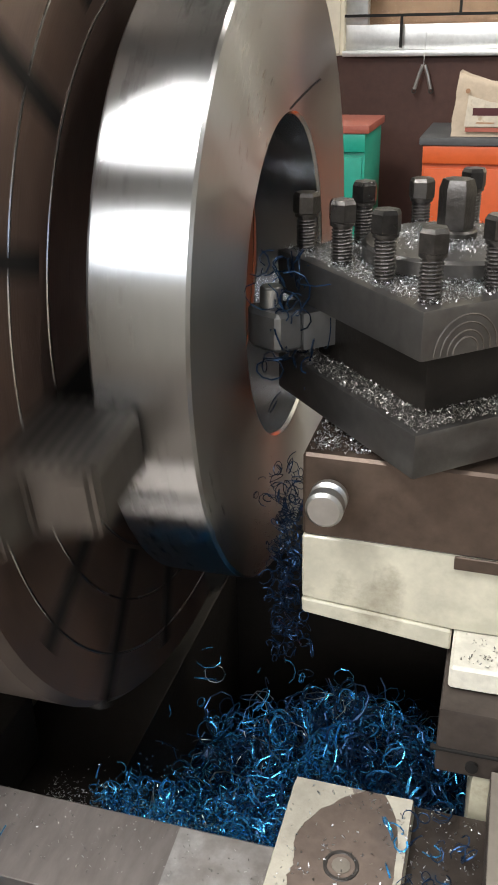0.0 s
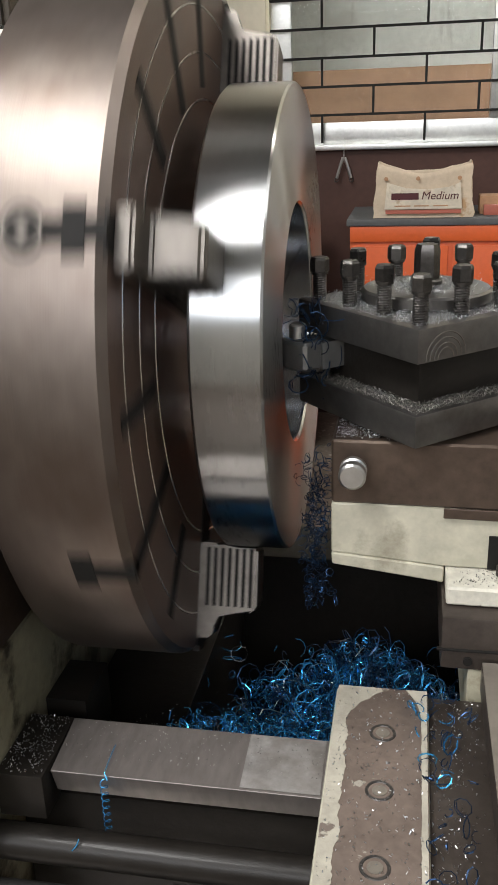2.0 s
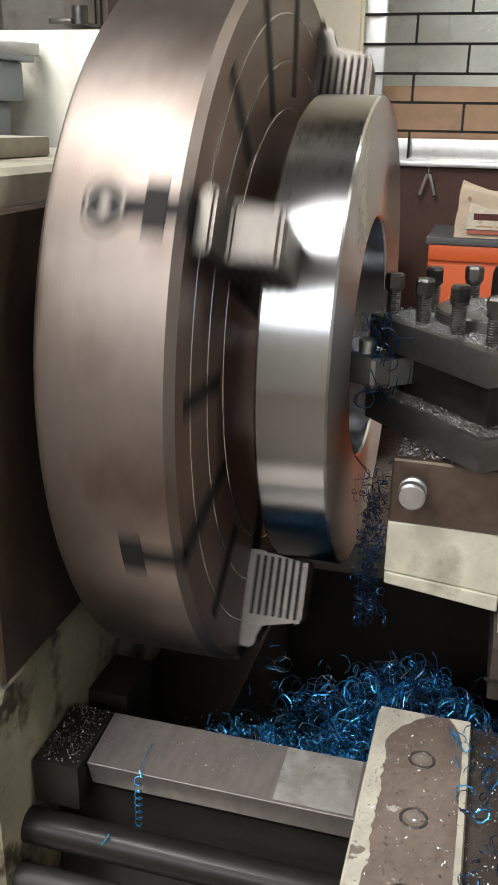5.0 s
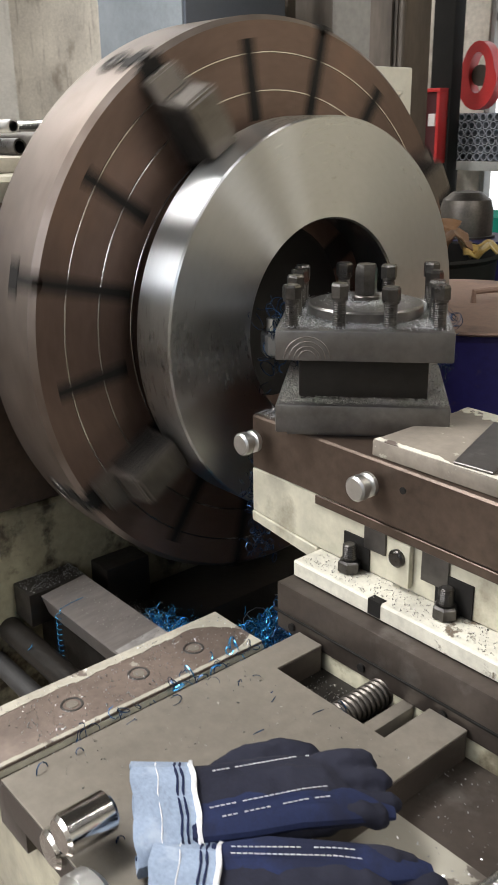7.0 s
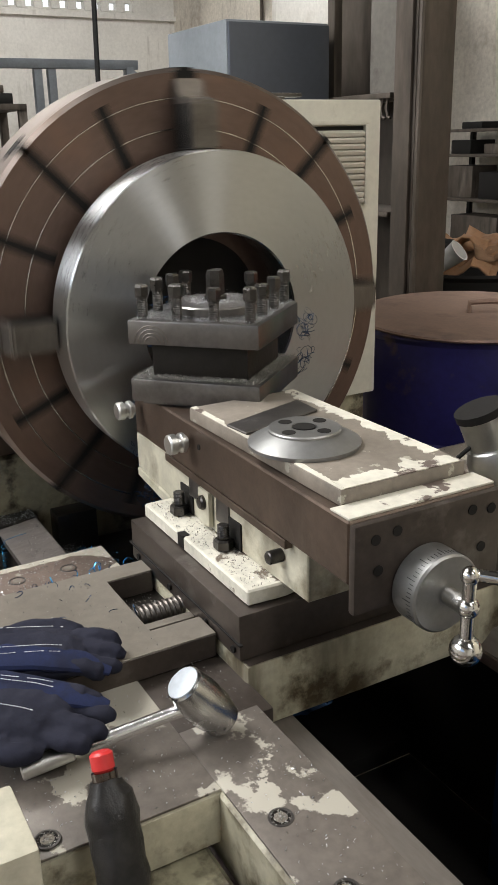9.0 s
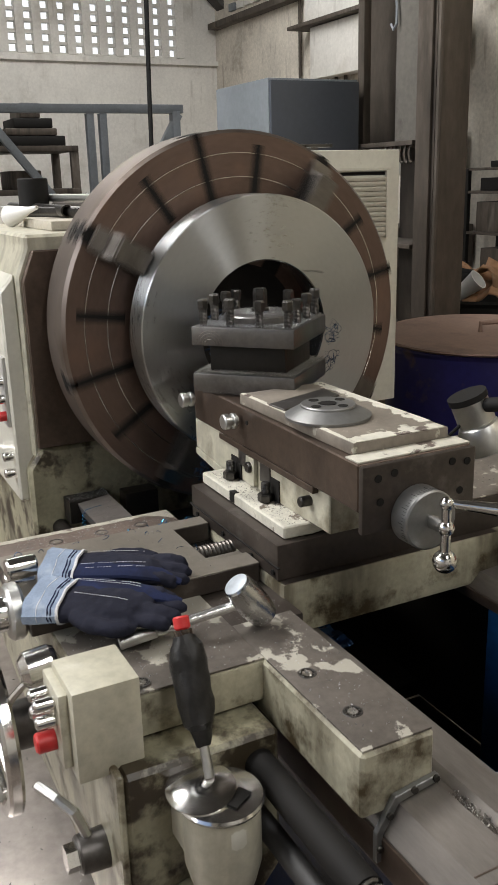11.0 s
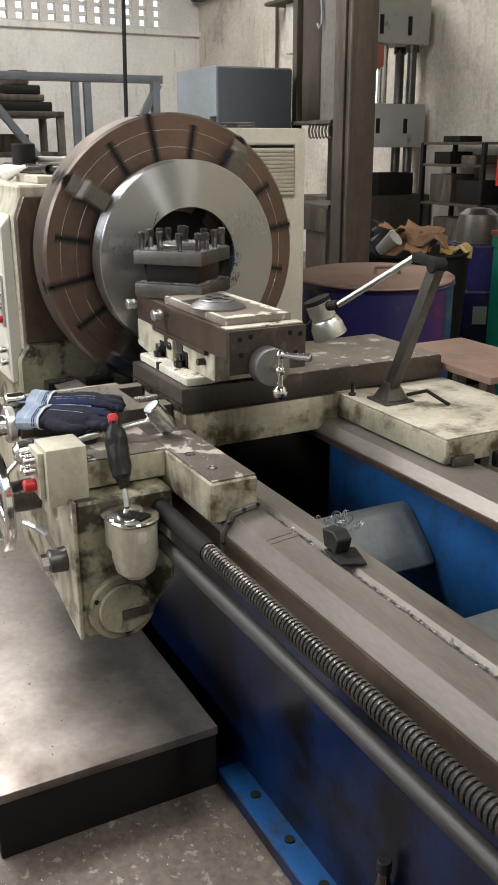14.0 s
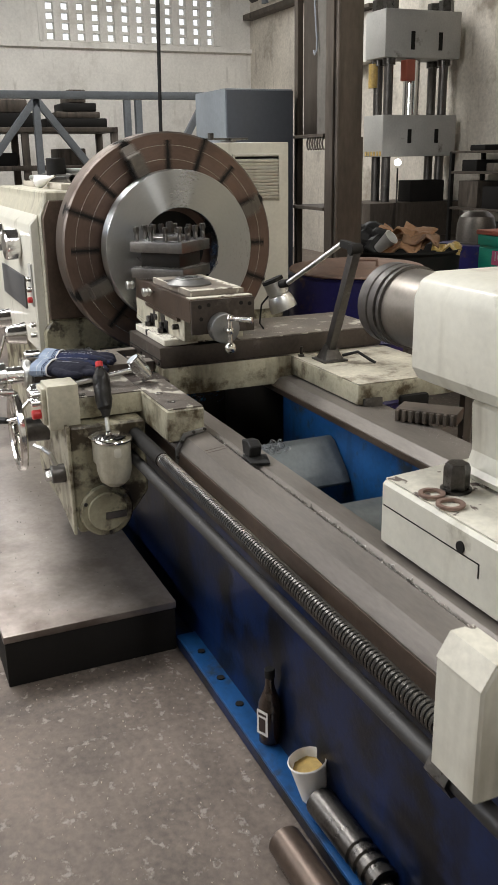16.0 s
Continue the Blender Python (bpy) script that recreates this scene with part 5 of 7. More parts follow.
def tailstock():
    t = thing("tailstock", (2.5, 0.95, 0.80), "cream tailstock with a dark ringed quill, on the ways", "tailstock")
    bm = bmesh.new()
    prism(bm, [(0.775, 1.20), (0.775, 1.40), (0.81, 1.435), (1.16, 1.435), (1.195, 1.40), (1.195, 1.20), (1.12, 1.165), (0.85, 1.165)], 1.95, 3.1, "x", 0.02)
    part("barrel", bm, CREAM_CLEAN, t)
    bm = bmesh.new()
    prism(bm, [(0.86, 1.17), (1.11, 1.17), (1.10, 1.02), (1.16, 0.98), (0.83, 0.98), (0.87, 1.02)], 2.07, 3.0, "x", 0.02)
    part("neck", bm, CREAM_CLEAN, t)
    bm = bmesh.new()
    prism(bm, [(0.70, 0.795), (0.70, 0.955), (1.26, 0.985), (1.26, 0.825), (1.12, 0.825), (0.86, 0.80)], 1.975, 3.15, "x", 0.008)
    part("base", bm, CREAM_CLEAN, t, "cream clamping base with a stepped joint")
    part("joint_line", B((1.974, 1.9762, 0.72, 0.90, 0.905, 0.9075), (1.974, 1.9762, 0.90, 0.9025, 0.88, 0.9075), bevel=0), BLACK, t)
    part("side_joint", B((1.99, 2.35, 0.6985, 0.7005, 0.895, 0.8975), (2.35, 2.353, 0.6985, 0.7005, 0.865, 0.8975), bevel=0), BLACK, t)
    part("side_hole", R(((2.29, 0.696, 0.91), (2.29, 0.7015, 0.91), 0.013)), BLACK, t)
    part("base_top", moved(B((1.98, 3.14, -0.27, 0.27, 0, 0.003), bevel=0.0), rot(0, 0.98, 0.971, rx=3.06)), CREAM_CHIP, t, "chipped cream base top")
    bm = bmesh.new()
    rod(bm, (2.13, 0.80, 0.962), (2.13, 0.80, 0.97), 0.036, seg=28)
    hexagon(bm, (2.13, 0.80, 0.97), (0, 0, 1), 0.052, 0.06)
    part("clamp_nut", bm, BOLT, t, "black hexagonal clamp nut")
    # quill with rings
    bm = bmesh.new()
    revolve(bm, [(0, 0), (0, 0.082), (0.004, 0.098), (0.018, 0.111), (0.060, 0.112), (0.062, 0.108), (0.068, 0.108), (0.070, 0.112), (0.098, 0.112), (0.100, 0.104), (0.110, 0.104), (0.112, 0.112), (0.125, 0.112), (0.128, 0.09)], (1.53, 0.985, 1.295), (1, 0, 0), 48)
    part("quill_collar", bm, DARK_STEEL, t, "dark ringed collar")
    part("quill", R(((1.655, 0.985, 1.295), (1.955, 0.985, 1.295), 0.104), seg=48), QUILL, t, "bright ground quill")
    bm = bmesh.new()
    revolve(bm, [(0, 0), (0.0, 0.008), (0.05, 0.035), (0.05, 0)], (1.482, 0.985, 1.295), (1, 0, 0), 24)
    part("centre", bm, CHROME, t)
    return t


tailstock()


def ring_thing(name, at, r, w, mat, label, category, tilt=(0, 0)):
    bm = bmesh.new()
    revolve(bm, [(0, r - w), (0, r), (0.006, r), (0.006, r - w)], (0, 0, 0), (0, 0, 1), 28, close=True)
    return solo(name, moved(bm, rot(*at, rx=tilt[0], ry=tilt[1])), mat, label, category, at=at)


ring_thing("washer", (2.13, 0.735, 0.964), 0.030, 0.010, LID, "rusty steel washer lying on the tailstock base", "washer")
ring_thing("washer", (2.20, 0.735, 0.964), 0.032, 0.010, LID, "rusty steel washer lying on the tailstock base", "washer")

# ---- operator's platform ----
plat = thing("platform", (0.0, 0.2, 0), "low steel-topped standing platform in front of the lathe", "platform")
part("deck", B((-2.4, 0.972, -0.102, 0.50, 0.165, 0.192), bevel=0.006), PLATFORM, plat, "worn scuffed sheet deck")
part("side_board", B((0.945, 0.968, -0.098, 0.496, 0.0, 0.165), (-2.39, 0.945, -0.098, -0.078, 0.0, 0.165), bevel=0.004), BLACK, plat, "black skirting")


# ---- swarf and chips ----
def chips(name, n, place, size, mat, label, seed):
    """Flakes strewn over a patch; place(i) gives a point."""
    rnd = random.Random(seed)
    size *= 0.75
    vs, fs = [], []
    for i in range(n):
        p = Vector(place(rnd))
        e = Euler([rnd.uniform(-1.2, 1.2), rnd.uniform(-1.2, 1.2), rnd.uniform(0, 6.3)]).to_matrix()
        a, b, c = size * rnd.uniform(0.6, 1.8), size * rnd.uniform(0.3, 0.8), size * 0.25
        k = len(vs)
        vs += [p + e @ Vector(q) for q in ((-a, -b, 0), (a, -b, c), (a, b, -c), (-a, b, c * 2), (0, 0, size * 0.5))]
        fs += [(k, k + 1, k + 4), (k + 1, k + 2, k + 4), (k + 2, k + 3, k + 4), (k + 3, k, k + 4)]
    me = bpy.data.meshes.new(name)
    me.from_pydata(vs, [], fs)
    me.materials.append(mat)
    return tagged(new(name, me), label, "metal chips", kind="stuff")


def curls(name, n, place, r_lo, r_hi, wire, mat, label, seed, turns=1.6, straight=0.3):
    rnd = random.Random(seed)
    bm = bmesh.new()
    for i in range(n):
        p = Vector(place(rnd))
        e = Euler([rnd.uniform(-1.5, 1.5), rnd.uniform(-1.5, 1.5), rnd.uniform(0, 6.3)]).to_matrix()
        r = rnd.uniform(r_lo, r_hi)
        T = rnd.uniform(0.35, turns)
        rise = rnd.uniform(-straight, straight) * r * 2
        k = max(5, int(9 * T))
        pipe(bm, [p + e @ Vector((r * (1 + 0.12 * j / k) * math.cos(6.28 * T * j / k), r * math.sin(6.28 * T * j / k), rise * j / k)) for j in range(k + 1)], wire * rnd.uniform(0.6, 1.3), 3, False)
    me = mesh_of(name, bm, mat, smooth=False)
    return tagged(new(name, me), label, "metal swarf", kind="stuff")


def heap(rnd):
    """A heap of swarf against the gap, thickest below the tool."""
    x = rnd.gauss(-0.13, 0.10)
    y = min(max(rnd.gauss(0.80, 0.09), 0.635), 1.05)
    h = 0.18 * math.exp(-((x + 0.12) / 0.14) ** 2 - ((y - 0.80) / 0.12) ** 2)
    return min(max(x, -0.44), 0.08), y, 0.66 + 0.06 * math.exp(-((y - 0.68) / 0.06) ** 2) + h * rnd.uniform(0.2, 1.0)


bm = bmesh.new()
bmesh.ops.create_grid(bm, x_segments=36, y_segments=30, size=0.5)
for v in bm.verts:
    x, y = -0.18 + v.co.x * 0.56, 0.84 + v.co.y * 0.42
    h = 0.16 * math.exp(-((x + 0.13) / 0.13) ** 2 - ((y - 0.80) / 0.12) ** 2)
    v.co = Vector((x, y, 0.50 + 0.17 * math.exp(-((y - 0.68) / 0.11) ** 2) + h + 0.02 * noise.noise(Vector((x, y, 0)) * 30)))
tagged(solo("swarf_bed", bm, SWARF_DARK, "dark matted swarf in the chip pit", "metal swarf", "stuff"))
curls("blue_swarf", 800, heap, 0.006, 0.021, 0.0009, SWARF_BLUE, "heap of bright blue curled steel swarf", 3)
curls("blue_swarf", 320, lambda r: (r.uniform(-0.40, 0.05), 0.655 + abs(r.gauss(0, 0.03)), 0.735 + 0.03 * r.random()), 0.004, 0.011, 0.0008, SWARF_BLUE, "fine blue curls along the gap block", 31)
curls("bright_swarf", 90, heap, 0.010, 0.026, 0.0008, SWARF, "bright steel curls on top of the heap", 32, 1.2, 0.8)
curls("dark_swarf", 700, heap, 0.006, 0.024, 0.0010, SWARF_DARK, "dark blued curls in the swarf heap", 4)
chips("gap_chips", 8000, lambda r: (r.uniform(-0.46, 0.02), 0.63 + abs(r.gauss(0, 0.03)), 0.735 + abs(r.gauss(0, 0.012)) - 0.03 * r.random()), 0.0014, SWARF, "bright and blue chips along the gap block", 5)
chips("gap_chips", 6000, lambda r: (r.uniform(-0.38, 0.02), 0.64 + abs(r.gauss(0, 0.04)), 0.74 + abs(r.gauss(0, 0.018)) - 0.03 * r.random()), 0.0014, SWARF_BLUE, "blue chips along the gap block", 6)


def on_post(z, half, hole=0.0):
    def place(r):
        while True:
            u, v = r.uniform(-half, half), r.uniform(-half, half)
            if max(abs(u), abs(v)) > hole:
                a = radians(42)
                return -0.048 + u * math.cos(a) - v * math.sin(a), 0.872 + u * math.sin(a) + v * math.cos(a), z + 0.004 * r.random()
    return place


chips("post_chips", 9000, on_post(1.354, 0.121, 0.06), 0.0009, SWARF, "bright chips on the tool post", 7)
chips("disc_chips", 2600, lambda r: (-0.048 + r.gauss(0, 0.028), 0.872 + r.gauss(0, 0.028), 1.373 + 0.005 * r.random()), 0.0010, SWARF, "bright chips on the clamp disc", 8)
chips("lower_chips", 6000, on_post(1.2445, 0.123, 0.094), 0.0011, GRIT, "grey and bright chips on the lower plate", 9)
chips("slide_chips", 1500, lambda r: (r.uniform(-0.160, -0.02), r.uniform(0.745, 0.82), 1.193 + 0.006 * r.random()), 0.0014, SWARF, "bright chips at the slide end", 10)
chips("step_chips", 260, lambda r: (r.uniform(-0.027, 0.036), r.uniform(0.22, 0.64), 0.867), 0.0013, SWARF, "bright chips on the dark step", 46)
chips("recess_chips", 420, lambda r: (lambda p, a, q: (p[0] + q * math.cos(a), p[1] + q * math.sin(a), 0.8835))(r.choice(((0.57, 0.40), (0.70, 0.555), (0.83, 0.56), (0.59, 0.30))), r.uniform(0, 6.28), r.uniform(0, 0.0135)), 0.0013, GRIT, "grey chips lying in the bolt recesses", 47)
chips("wing_chips", 700, lambda r: (r.uniform(-0.145, 0.01), r.uniform(0.25, 0.64), 0.8795), 0.0014, SWARF, "scattered chips on the wing", 11)
chips("plate_chips", 220, lambda r: (r.uniform(0.045, 0.33), r.uniform(0.22, 0.56), 0.9222), 0.0014, GRIT, "scattered chips on the cover plate", 12)
curls("wing_curls", 46, lambda r: (r.uniform(-0.04, 0.03), r.uniform(0.30, 0.66), 0.882), 0.004, 0.011, 0.0007, SWARF_DARK, "dark curls lying on the wing", 13)
curls("wing_curls", 12, lambda r: (r.uniform(-0.05, 0.02), r.uniform(0.45, 0.66), 0.884), 0.006, 0.013, 0.0010, SWARF_BLUE, "blue curls lying on the wing", 14)
curls("way_curls", 170, lambda r: (r.uniform(0.96, 2.2), r.gauss(0.663, 0.006), 0.779), 0.002, 0.006, 0.0009, GRIT, "fine curls along the way", 15)
chips("way_chips", 2600, lambda r: (r.uniform(0.95, 2.5), r.gauss(0.663, 0.008), 0.779), 0.0019, GRIT, "fine chips along the way groove", 16)
curls("tool_curls", 34, lambda r: (r.gauss(-0.205, 0.016), r.gauss(0.83, 0.02), r.uniform(1.20, 1.36)), 0.006, 0.02, 0.0009, SWARF_DARK, "dark threads of swarf clinging to the tool", 17)
curls("post_curls", 34, lambda r: (r.gauss(-0.040, 0.008), r.gauss(1.066, 0.009), r.uniform(1.21, 1.335)), 0.005, 0.014, 0.0006, SWARF_DARK, "dark threads of swarf behind the post", 18)
curls("slide_curls", 260, lambda r: (r.gauss(-0.190, 0.010), r.gauss(0.78, 0.015), r.uniform(0.92, 1.15)), 0.003, 0.009, 0.0006, SWARF_DARK, "dark threads hanging at the slide end", 19)
chips("deck_litter", 260, lambda r: (r.uniform(-1.5, 0.95), r.uniform(-0.08, 0.46), 0.193), 0.0035, GRIT, "litter of chips on the platform", 20)
chips("floor_litter", 1000, lambda r: (r.uniform(0.9, 4.0), r.uniform(-0.8, 0.48), 0.001), 0.0027, BAG_PANEL, "specks strewn on the concrete floor", 21)

chips("block_chips", 320, lambda r: (r.uniform(-0.58, -0.52), r.uniform(0.495, 0.61), 0.8085 + 0.003 * r.random()), 0.0014, SWARF, "bright chips on the gusset", 33)
curls("cover_curls", 46, lambda r: (r.uniform(0.875, 0.96), r.uniform(0.76, 0.95), 0.695), 0.006, 0.018, 0.0009, SWARF, "bright curls lying on the chip cover", 48)
chips("gap_top_chips", 260, lambda r: (r.uniform(-0.51, -0.16), r.uniform(0.53, 0.61), 0.8128), 0.0012, GRIT, "fine chips on the gap block", 34)
chips("flange_chips", 500, lambda r: (r.uniform(0.0, 0.39), r.uniform(0.69, 0.74), 1.0115 + 0.002 * r.random()), 0.0014, GRIT, "fine chips on the flange", 35)
chips("slot_chips", 250, lambda r: (r.uniform(0.10, 0.28), r.uniform(0.575, 0.65), 0.8785 + 0.003 * r.random()), 0.0014, GRIT, "fine chips in the slot", 36)


thread = bmesh.new()
pipe(thread, [(-0.440, 0.56, 0.812), (-0.440, 0.535, 0.810), (-0.440, 0.513, 0.806)] + [(-0.440 + 0.005 * math.cos(k * 0.9), 0.507 + 0.005 * math.sin(k * 0.9), 0.800 - 0.0016 * k) for k in range(70)], 0.0007, 4)
solo("swarf_thread", thread, SWARF_BLUE, "long blue curl of swarf hanging over the gap block", "metal swarf")
thread = bmesh.new()
pipe(thread, [(-0.475 + 0.012 * math.cos(k * 0.3), 0.462 - 0.006 * math.sin(k * 0.3), 0.742 - 0.0035 * k) for k in range(9)], 0.0011, 5)
solo("swarf_curl", thread, SWARF_BLUE, "bright blue curl of swarf lying on the shaft", "metal swarf")


# ---- things on the carriage ----
def hammer():
    t = thing("steel_hammer", (0.50, 0.45, 0.881), "short steel hammer with a bright round head, on the deck", "hammer")
    a, b = Vector((0.512, 0.518, 0.976)), Vector((0.517, 0.572, 0.901))
    d = (b - a).normalized()
    bm = bmesh.new()
    n = (b - a).length
    revolve(bm, [(-0.001, 0), (0, 0.024), (0.003, 0.027), (n * 0.35, 0.031), (n * 0.7, 0.031), (n, 0.026), (n + 0.003, 0.022), (n + 0.003, 0)], a, d, 32)
    part("head", bm, BRUSHED, t, "brushed steel barrel head")
    # separate face piece: the reflected sky is painted, not mirrored
    bm = bmesh.new()
    revolve(bm, [(-0.0035, 0), (-0.0032, 0.02), (-0.0015, 0.0238), (0.0, 0.0242)], a, d, 32)
    part("striking_face", bm, SKY_SHEEN_STEEL, t, "striking face with the sky's reflection in its pale colour")
    m = (a + b) / 2
    e = Vector((0.478, 0.302, 0.900))
    s = m + (e - m).normalized() * 0.018
    part("handle", R((s, s.lerp(e, 0.72), 0.0095)), TUBE, t, "polished tube handle")
    part("grip", R((s.lerp(e, 0.70), e, 0.0115, 0.0125), chamfer=0.002), ALU, t, "thicker grip end")
    return t


def capsule(bm, pts, radii, flat=0.75, seg=12):
    """A soft flattened tube through points with a radius at each."""
    pts = [Vector(p) for p in pts]
    rings = []
    for i, (p, r) in enumerate(zip(pts, radii)):
        d = (pts[min(i + 1, len(pts) - 1)] - pts[max(i - 1, 0)]).normalized()
        s = d.cross(Vector((0, 0, 1))).normalized()
        u = s.cross(d)
        rings.append([bm.verts.new(p + s * math.cos(6.2832 * k / seg) * r + u * math.sin(6.2832 * k / seg) * r * flat) for k in range(seg)])
    for a, b in zip(rings, rings[1:]):
        for k in range(seg):
            bm.faces.new((a[k], a[(k + 1) % seg], b[(k + 1) % seg], b[k]))
    bm.faces.new(rings[0]), bm.faces.new(list(reversed(rings[-1])))


def glove(m, mirror, label, seed, body=None):
    """Fingers towards +y, cuff at the origin, lying palm down."""
    t = thing("work_glove", m.translation, label, "glove", "pair of work gloves")
    base = m.to_3x3().to_4x4() @ Matrix.Scale(0.90, 4)
    s = -1 if mirror else 1
    rnd = random.Random(seed)
    bm = bmesh.new()
    capsule(bm, [(0, -0.005, 0.03), (0, 0.03, 0.032), (0, 0.075, 0.034), (0, 0.12, 0.034), (s * 0.002, 0.16, 0.030), (s * 0.003, 0.185, 0.024)], [0.066, 0.064, 0.062, 0.063, 0.058, 0.040], 0.46, 20)
    for k, (x, n) in enumerate(((-0.042, 0.060), (-0.015, 0.085), (0.014, 0.088), (0.041, 0.072))):
        b = rnd.uniform(-0.006, 0.006)
        dz = rnd.uniform(-0.006, 0.010)
        capsule(bm, [(s * x, 0.145, 0.029), (s * x * 1.03, 0.165, 0.030 + dz), (s * x * 1.08 + b, 0.165 + n * 0.5, 0.030 + dz), (s * x * 1.1 + b, 0.165 + n * 0.85, 0.024 + dz * 0.5), (s * x * 1.1 + b, 0.165 + n, 0.018)], [0.015, 0.0165, 0.0160, 0.0155, 0.008], 0.85, 12)
    capsule(bm, [(s * 0.048, 0.045, 0.03), (s * 0.072, 0.085, 0.031), (s * 0.080, 0.125, 0.029), (s * 0.072, 0.160, 0.025), (s * 0.066, 0.175, 0.02)], [0.024, 0.022, 0.019, 0.017, 0.008], 0.85, 12)
    me = part("cloth", moved(bm, base), body or DENIM, t, "crumpled dark work cloth", local=True)
    r = me.modifiers.new("weld", "REMESH")
    r.mode, r.voxel_size, r.use_smooth_shade = "VOXEL", 0.0032, True
    sm = me.modifiers.new("soft", "SMOOTH")
    sm.factor, sm.iterations = 0.5, 4
    tex = bpy.data.textures.new("creases", "CLOUDS")
    tex.noise_scale = 0.034
    dsp = me.modifiers.new("creases", "DISPLACE")
    dsp.texture, dsp.strength, dsp.mid_level = tex, 0.008, 0.5
    # flared cuff, open at the end
    bm = bmesh.new()
    seg = 40
    rings = []
    for y, rx, rz in ((0.006, 0.067, 0.031), (-0.03, 0.073, 0.034), (-0.065, 0.079, 0.037), (-0.065, 0.075, 0.033), (-0.02, 0.067, 0.029)):
        rings.append([bm.verts.new((rx * math.cos(6.2832 * k / seg) + 0.0012 * math.sin(k * 1.7), y + 0.002 * math.sin(k * 0.9), 0.034 + rz * math.sin(6.2832 * k / seg) + 0.0012 * math.sin(k * 2.3))) for k in range(seg)])
    for a, b in zip(rings, rings[1:]):
        for k in range(seg):
            bm.faces.new((a[k], a[(k + 1) % seg], b[(k + 1) % seg], b[k]))
    cuff = part("cuff", moved(bm, base), PALE_DENIM, t, "pale blue denim cuff", local=True)
    for y, mat, w, rx, rz in ((0.007, THREAD, 0.0060, 0.0680, 0.0315), (-0.006, NAVY, 0.0030, 0.0686, 0.0318), (-0.0125, NAVY, 0.0030, 0.0696, 0.0323), (-0.035, THREAD, 0.0012, 0.0742, 0.0346)):
        bm = bmesh.new()
        pipe(bm, [(rx * math.cos(6.2832 * k / 36), y + 0.0012 * math.sin(k * 1.3), 0.034 + rz * math.sin(6.2832 * k / 36)) for k in range(37)], w * 0.6, 5)
        part("hem", moved(bm, base), mat, cuff, "frayed hem", local=True)
    bm = bmesh.new()
    capsule(bm, [(-s * 0.030, 0.0, 0.046), (-s * 0.032, 0.06, 0.049), (-s * 0.030, 0.12, 0.048), (-s * 0.034, 0.19, 0.040), (-s * 0.036, 0.235, 0.026)], [0.030, 0.033, 0.031, 0.023, 0.010], 0.42, 16)
    panel = part("back_panel", moved(bm, base), NAVY, t, "navy cloth back panel", local=True)
    dp = panel.modifiers.new("creases", "DISPLACE")
    dp.texture, dp.strength, dp.mid_level = tex, 0.006, 0.35
    folds = bpy.data.textures.new("folds", "CLOUDS")
    folds.noise_scale, folds.noise_depth = 0.016, 3
    for cloth in (me, panel):
        fd = cloth.modifiers.new("folds", "DISPLACE")
        fd.texture, fd.strength, fd.mid_level = folds, 0.0025, 0.5
    # seams on the back
    for x0, y0, x1, y1 in ((-0.045, 0.02, -0.035, 0.16), (-0.033, 0.02, -0.022, 0.16), (0.02, 0.03, 0.03, 0.15)):
        bm = bmesh.new()
        for k in range(22):
            f = k / 22
            if rnd.random() < 0.12:
                continue
            p = Vector((s * (x0 + (x1 - x0) * f), y0 + (y1 - y0) * f, 0))
            q = Vector((s * (x0 + (x1 - x0) * (f + 0.034)), y0 + (y1 - y0) * (f + 0.034), 0))
            for w in (p, q):
                w.z = 0.039 + 0.0315 * math.sqrt(max(0.0, 1 - (w.x / 0.066) ** 2)) * (1.0 - max(0.0, w.y - 0.13) * 4)
            pipe(bm, [p, q], 0.0006, 4)
        part("stitching", moved(bm, base), THREAD, t, "white stitched seam", local=True, kind="stuff")
    return t


hammer()
glove(pose(0.246, 0.298, 0.920, 0, 3, -31), True, "dark blue work glove with pale denim cuff, on the plate", 1)
glove(pose(0.345, 0.252, 0.908, 2, 5, -41), False, "dark blue work glove with stitched seams, beside its pair", 2)


def face_cover():
    t = thing("drilled_flange", (0.365, 0.805, 1.2165), "round grey machined flange with four holes, on the slide", "flange")
    bm = bmesh.new()
    revolve(bm, [(0, 0.018), (0, 0.086), (0.006, 0.087), (0.020, 0.062), (0.0225, 0.056), (0.0255, 0.056), (0.0275, 0.054), (0.0275, 0.020), (0.020, 0.018)], (0.365, 0.805, 1.2165), (0, 0, 1), 56)
    part("disc", bm, DISC_STEEL, t)
    part("bore", R(((0.365, 0.805, 1.2170), (0.365, 0.805, 1.2446), 0.017)), BLACK, t)
    for k in range(4):
        a = radians(20 + 90 * k)
        x, y = 0.365 + 0.037 * math.cos(a), 0.805 + 0.038 * math.sin(a)
        part("hole", R(((x, y, 1.240), (x, y, 1.2448), 0.0105)), BLACK, t)
    return t


face_cover()
bm = bmesh.new()
prism(bm, [(0.225, 0.745), (0.165, 0.918), (0.236, 0.915), (0.282, 0.75)], 1.2166, 1.2206, "z", 0.001)
solo("steel_plate", bm, DARK_STEEL, "thin grey steel plate lying under the flange", "plate", at=(0.22, 0.83, 1.2166))


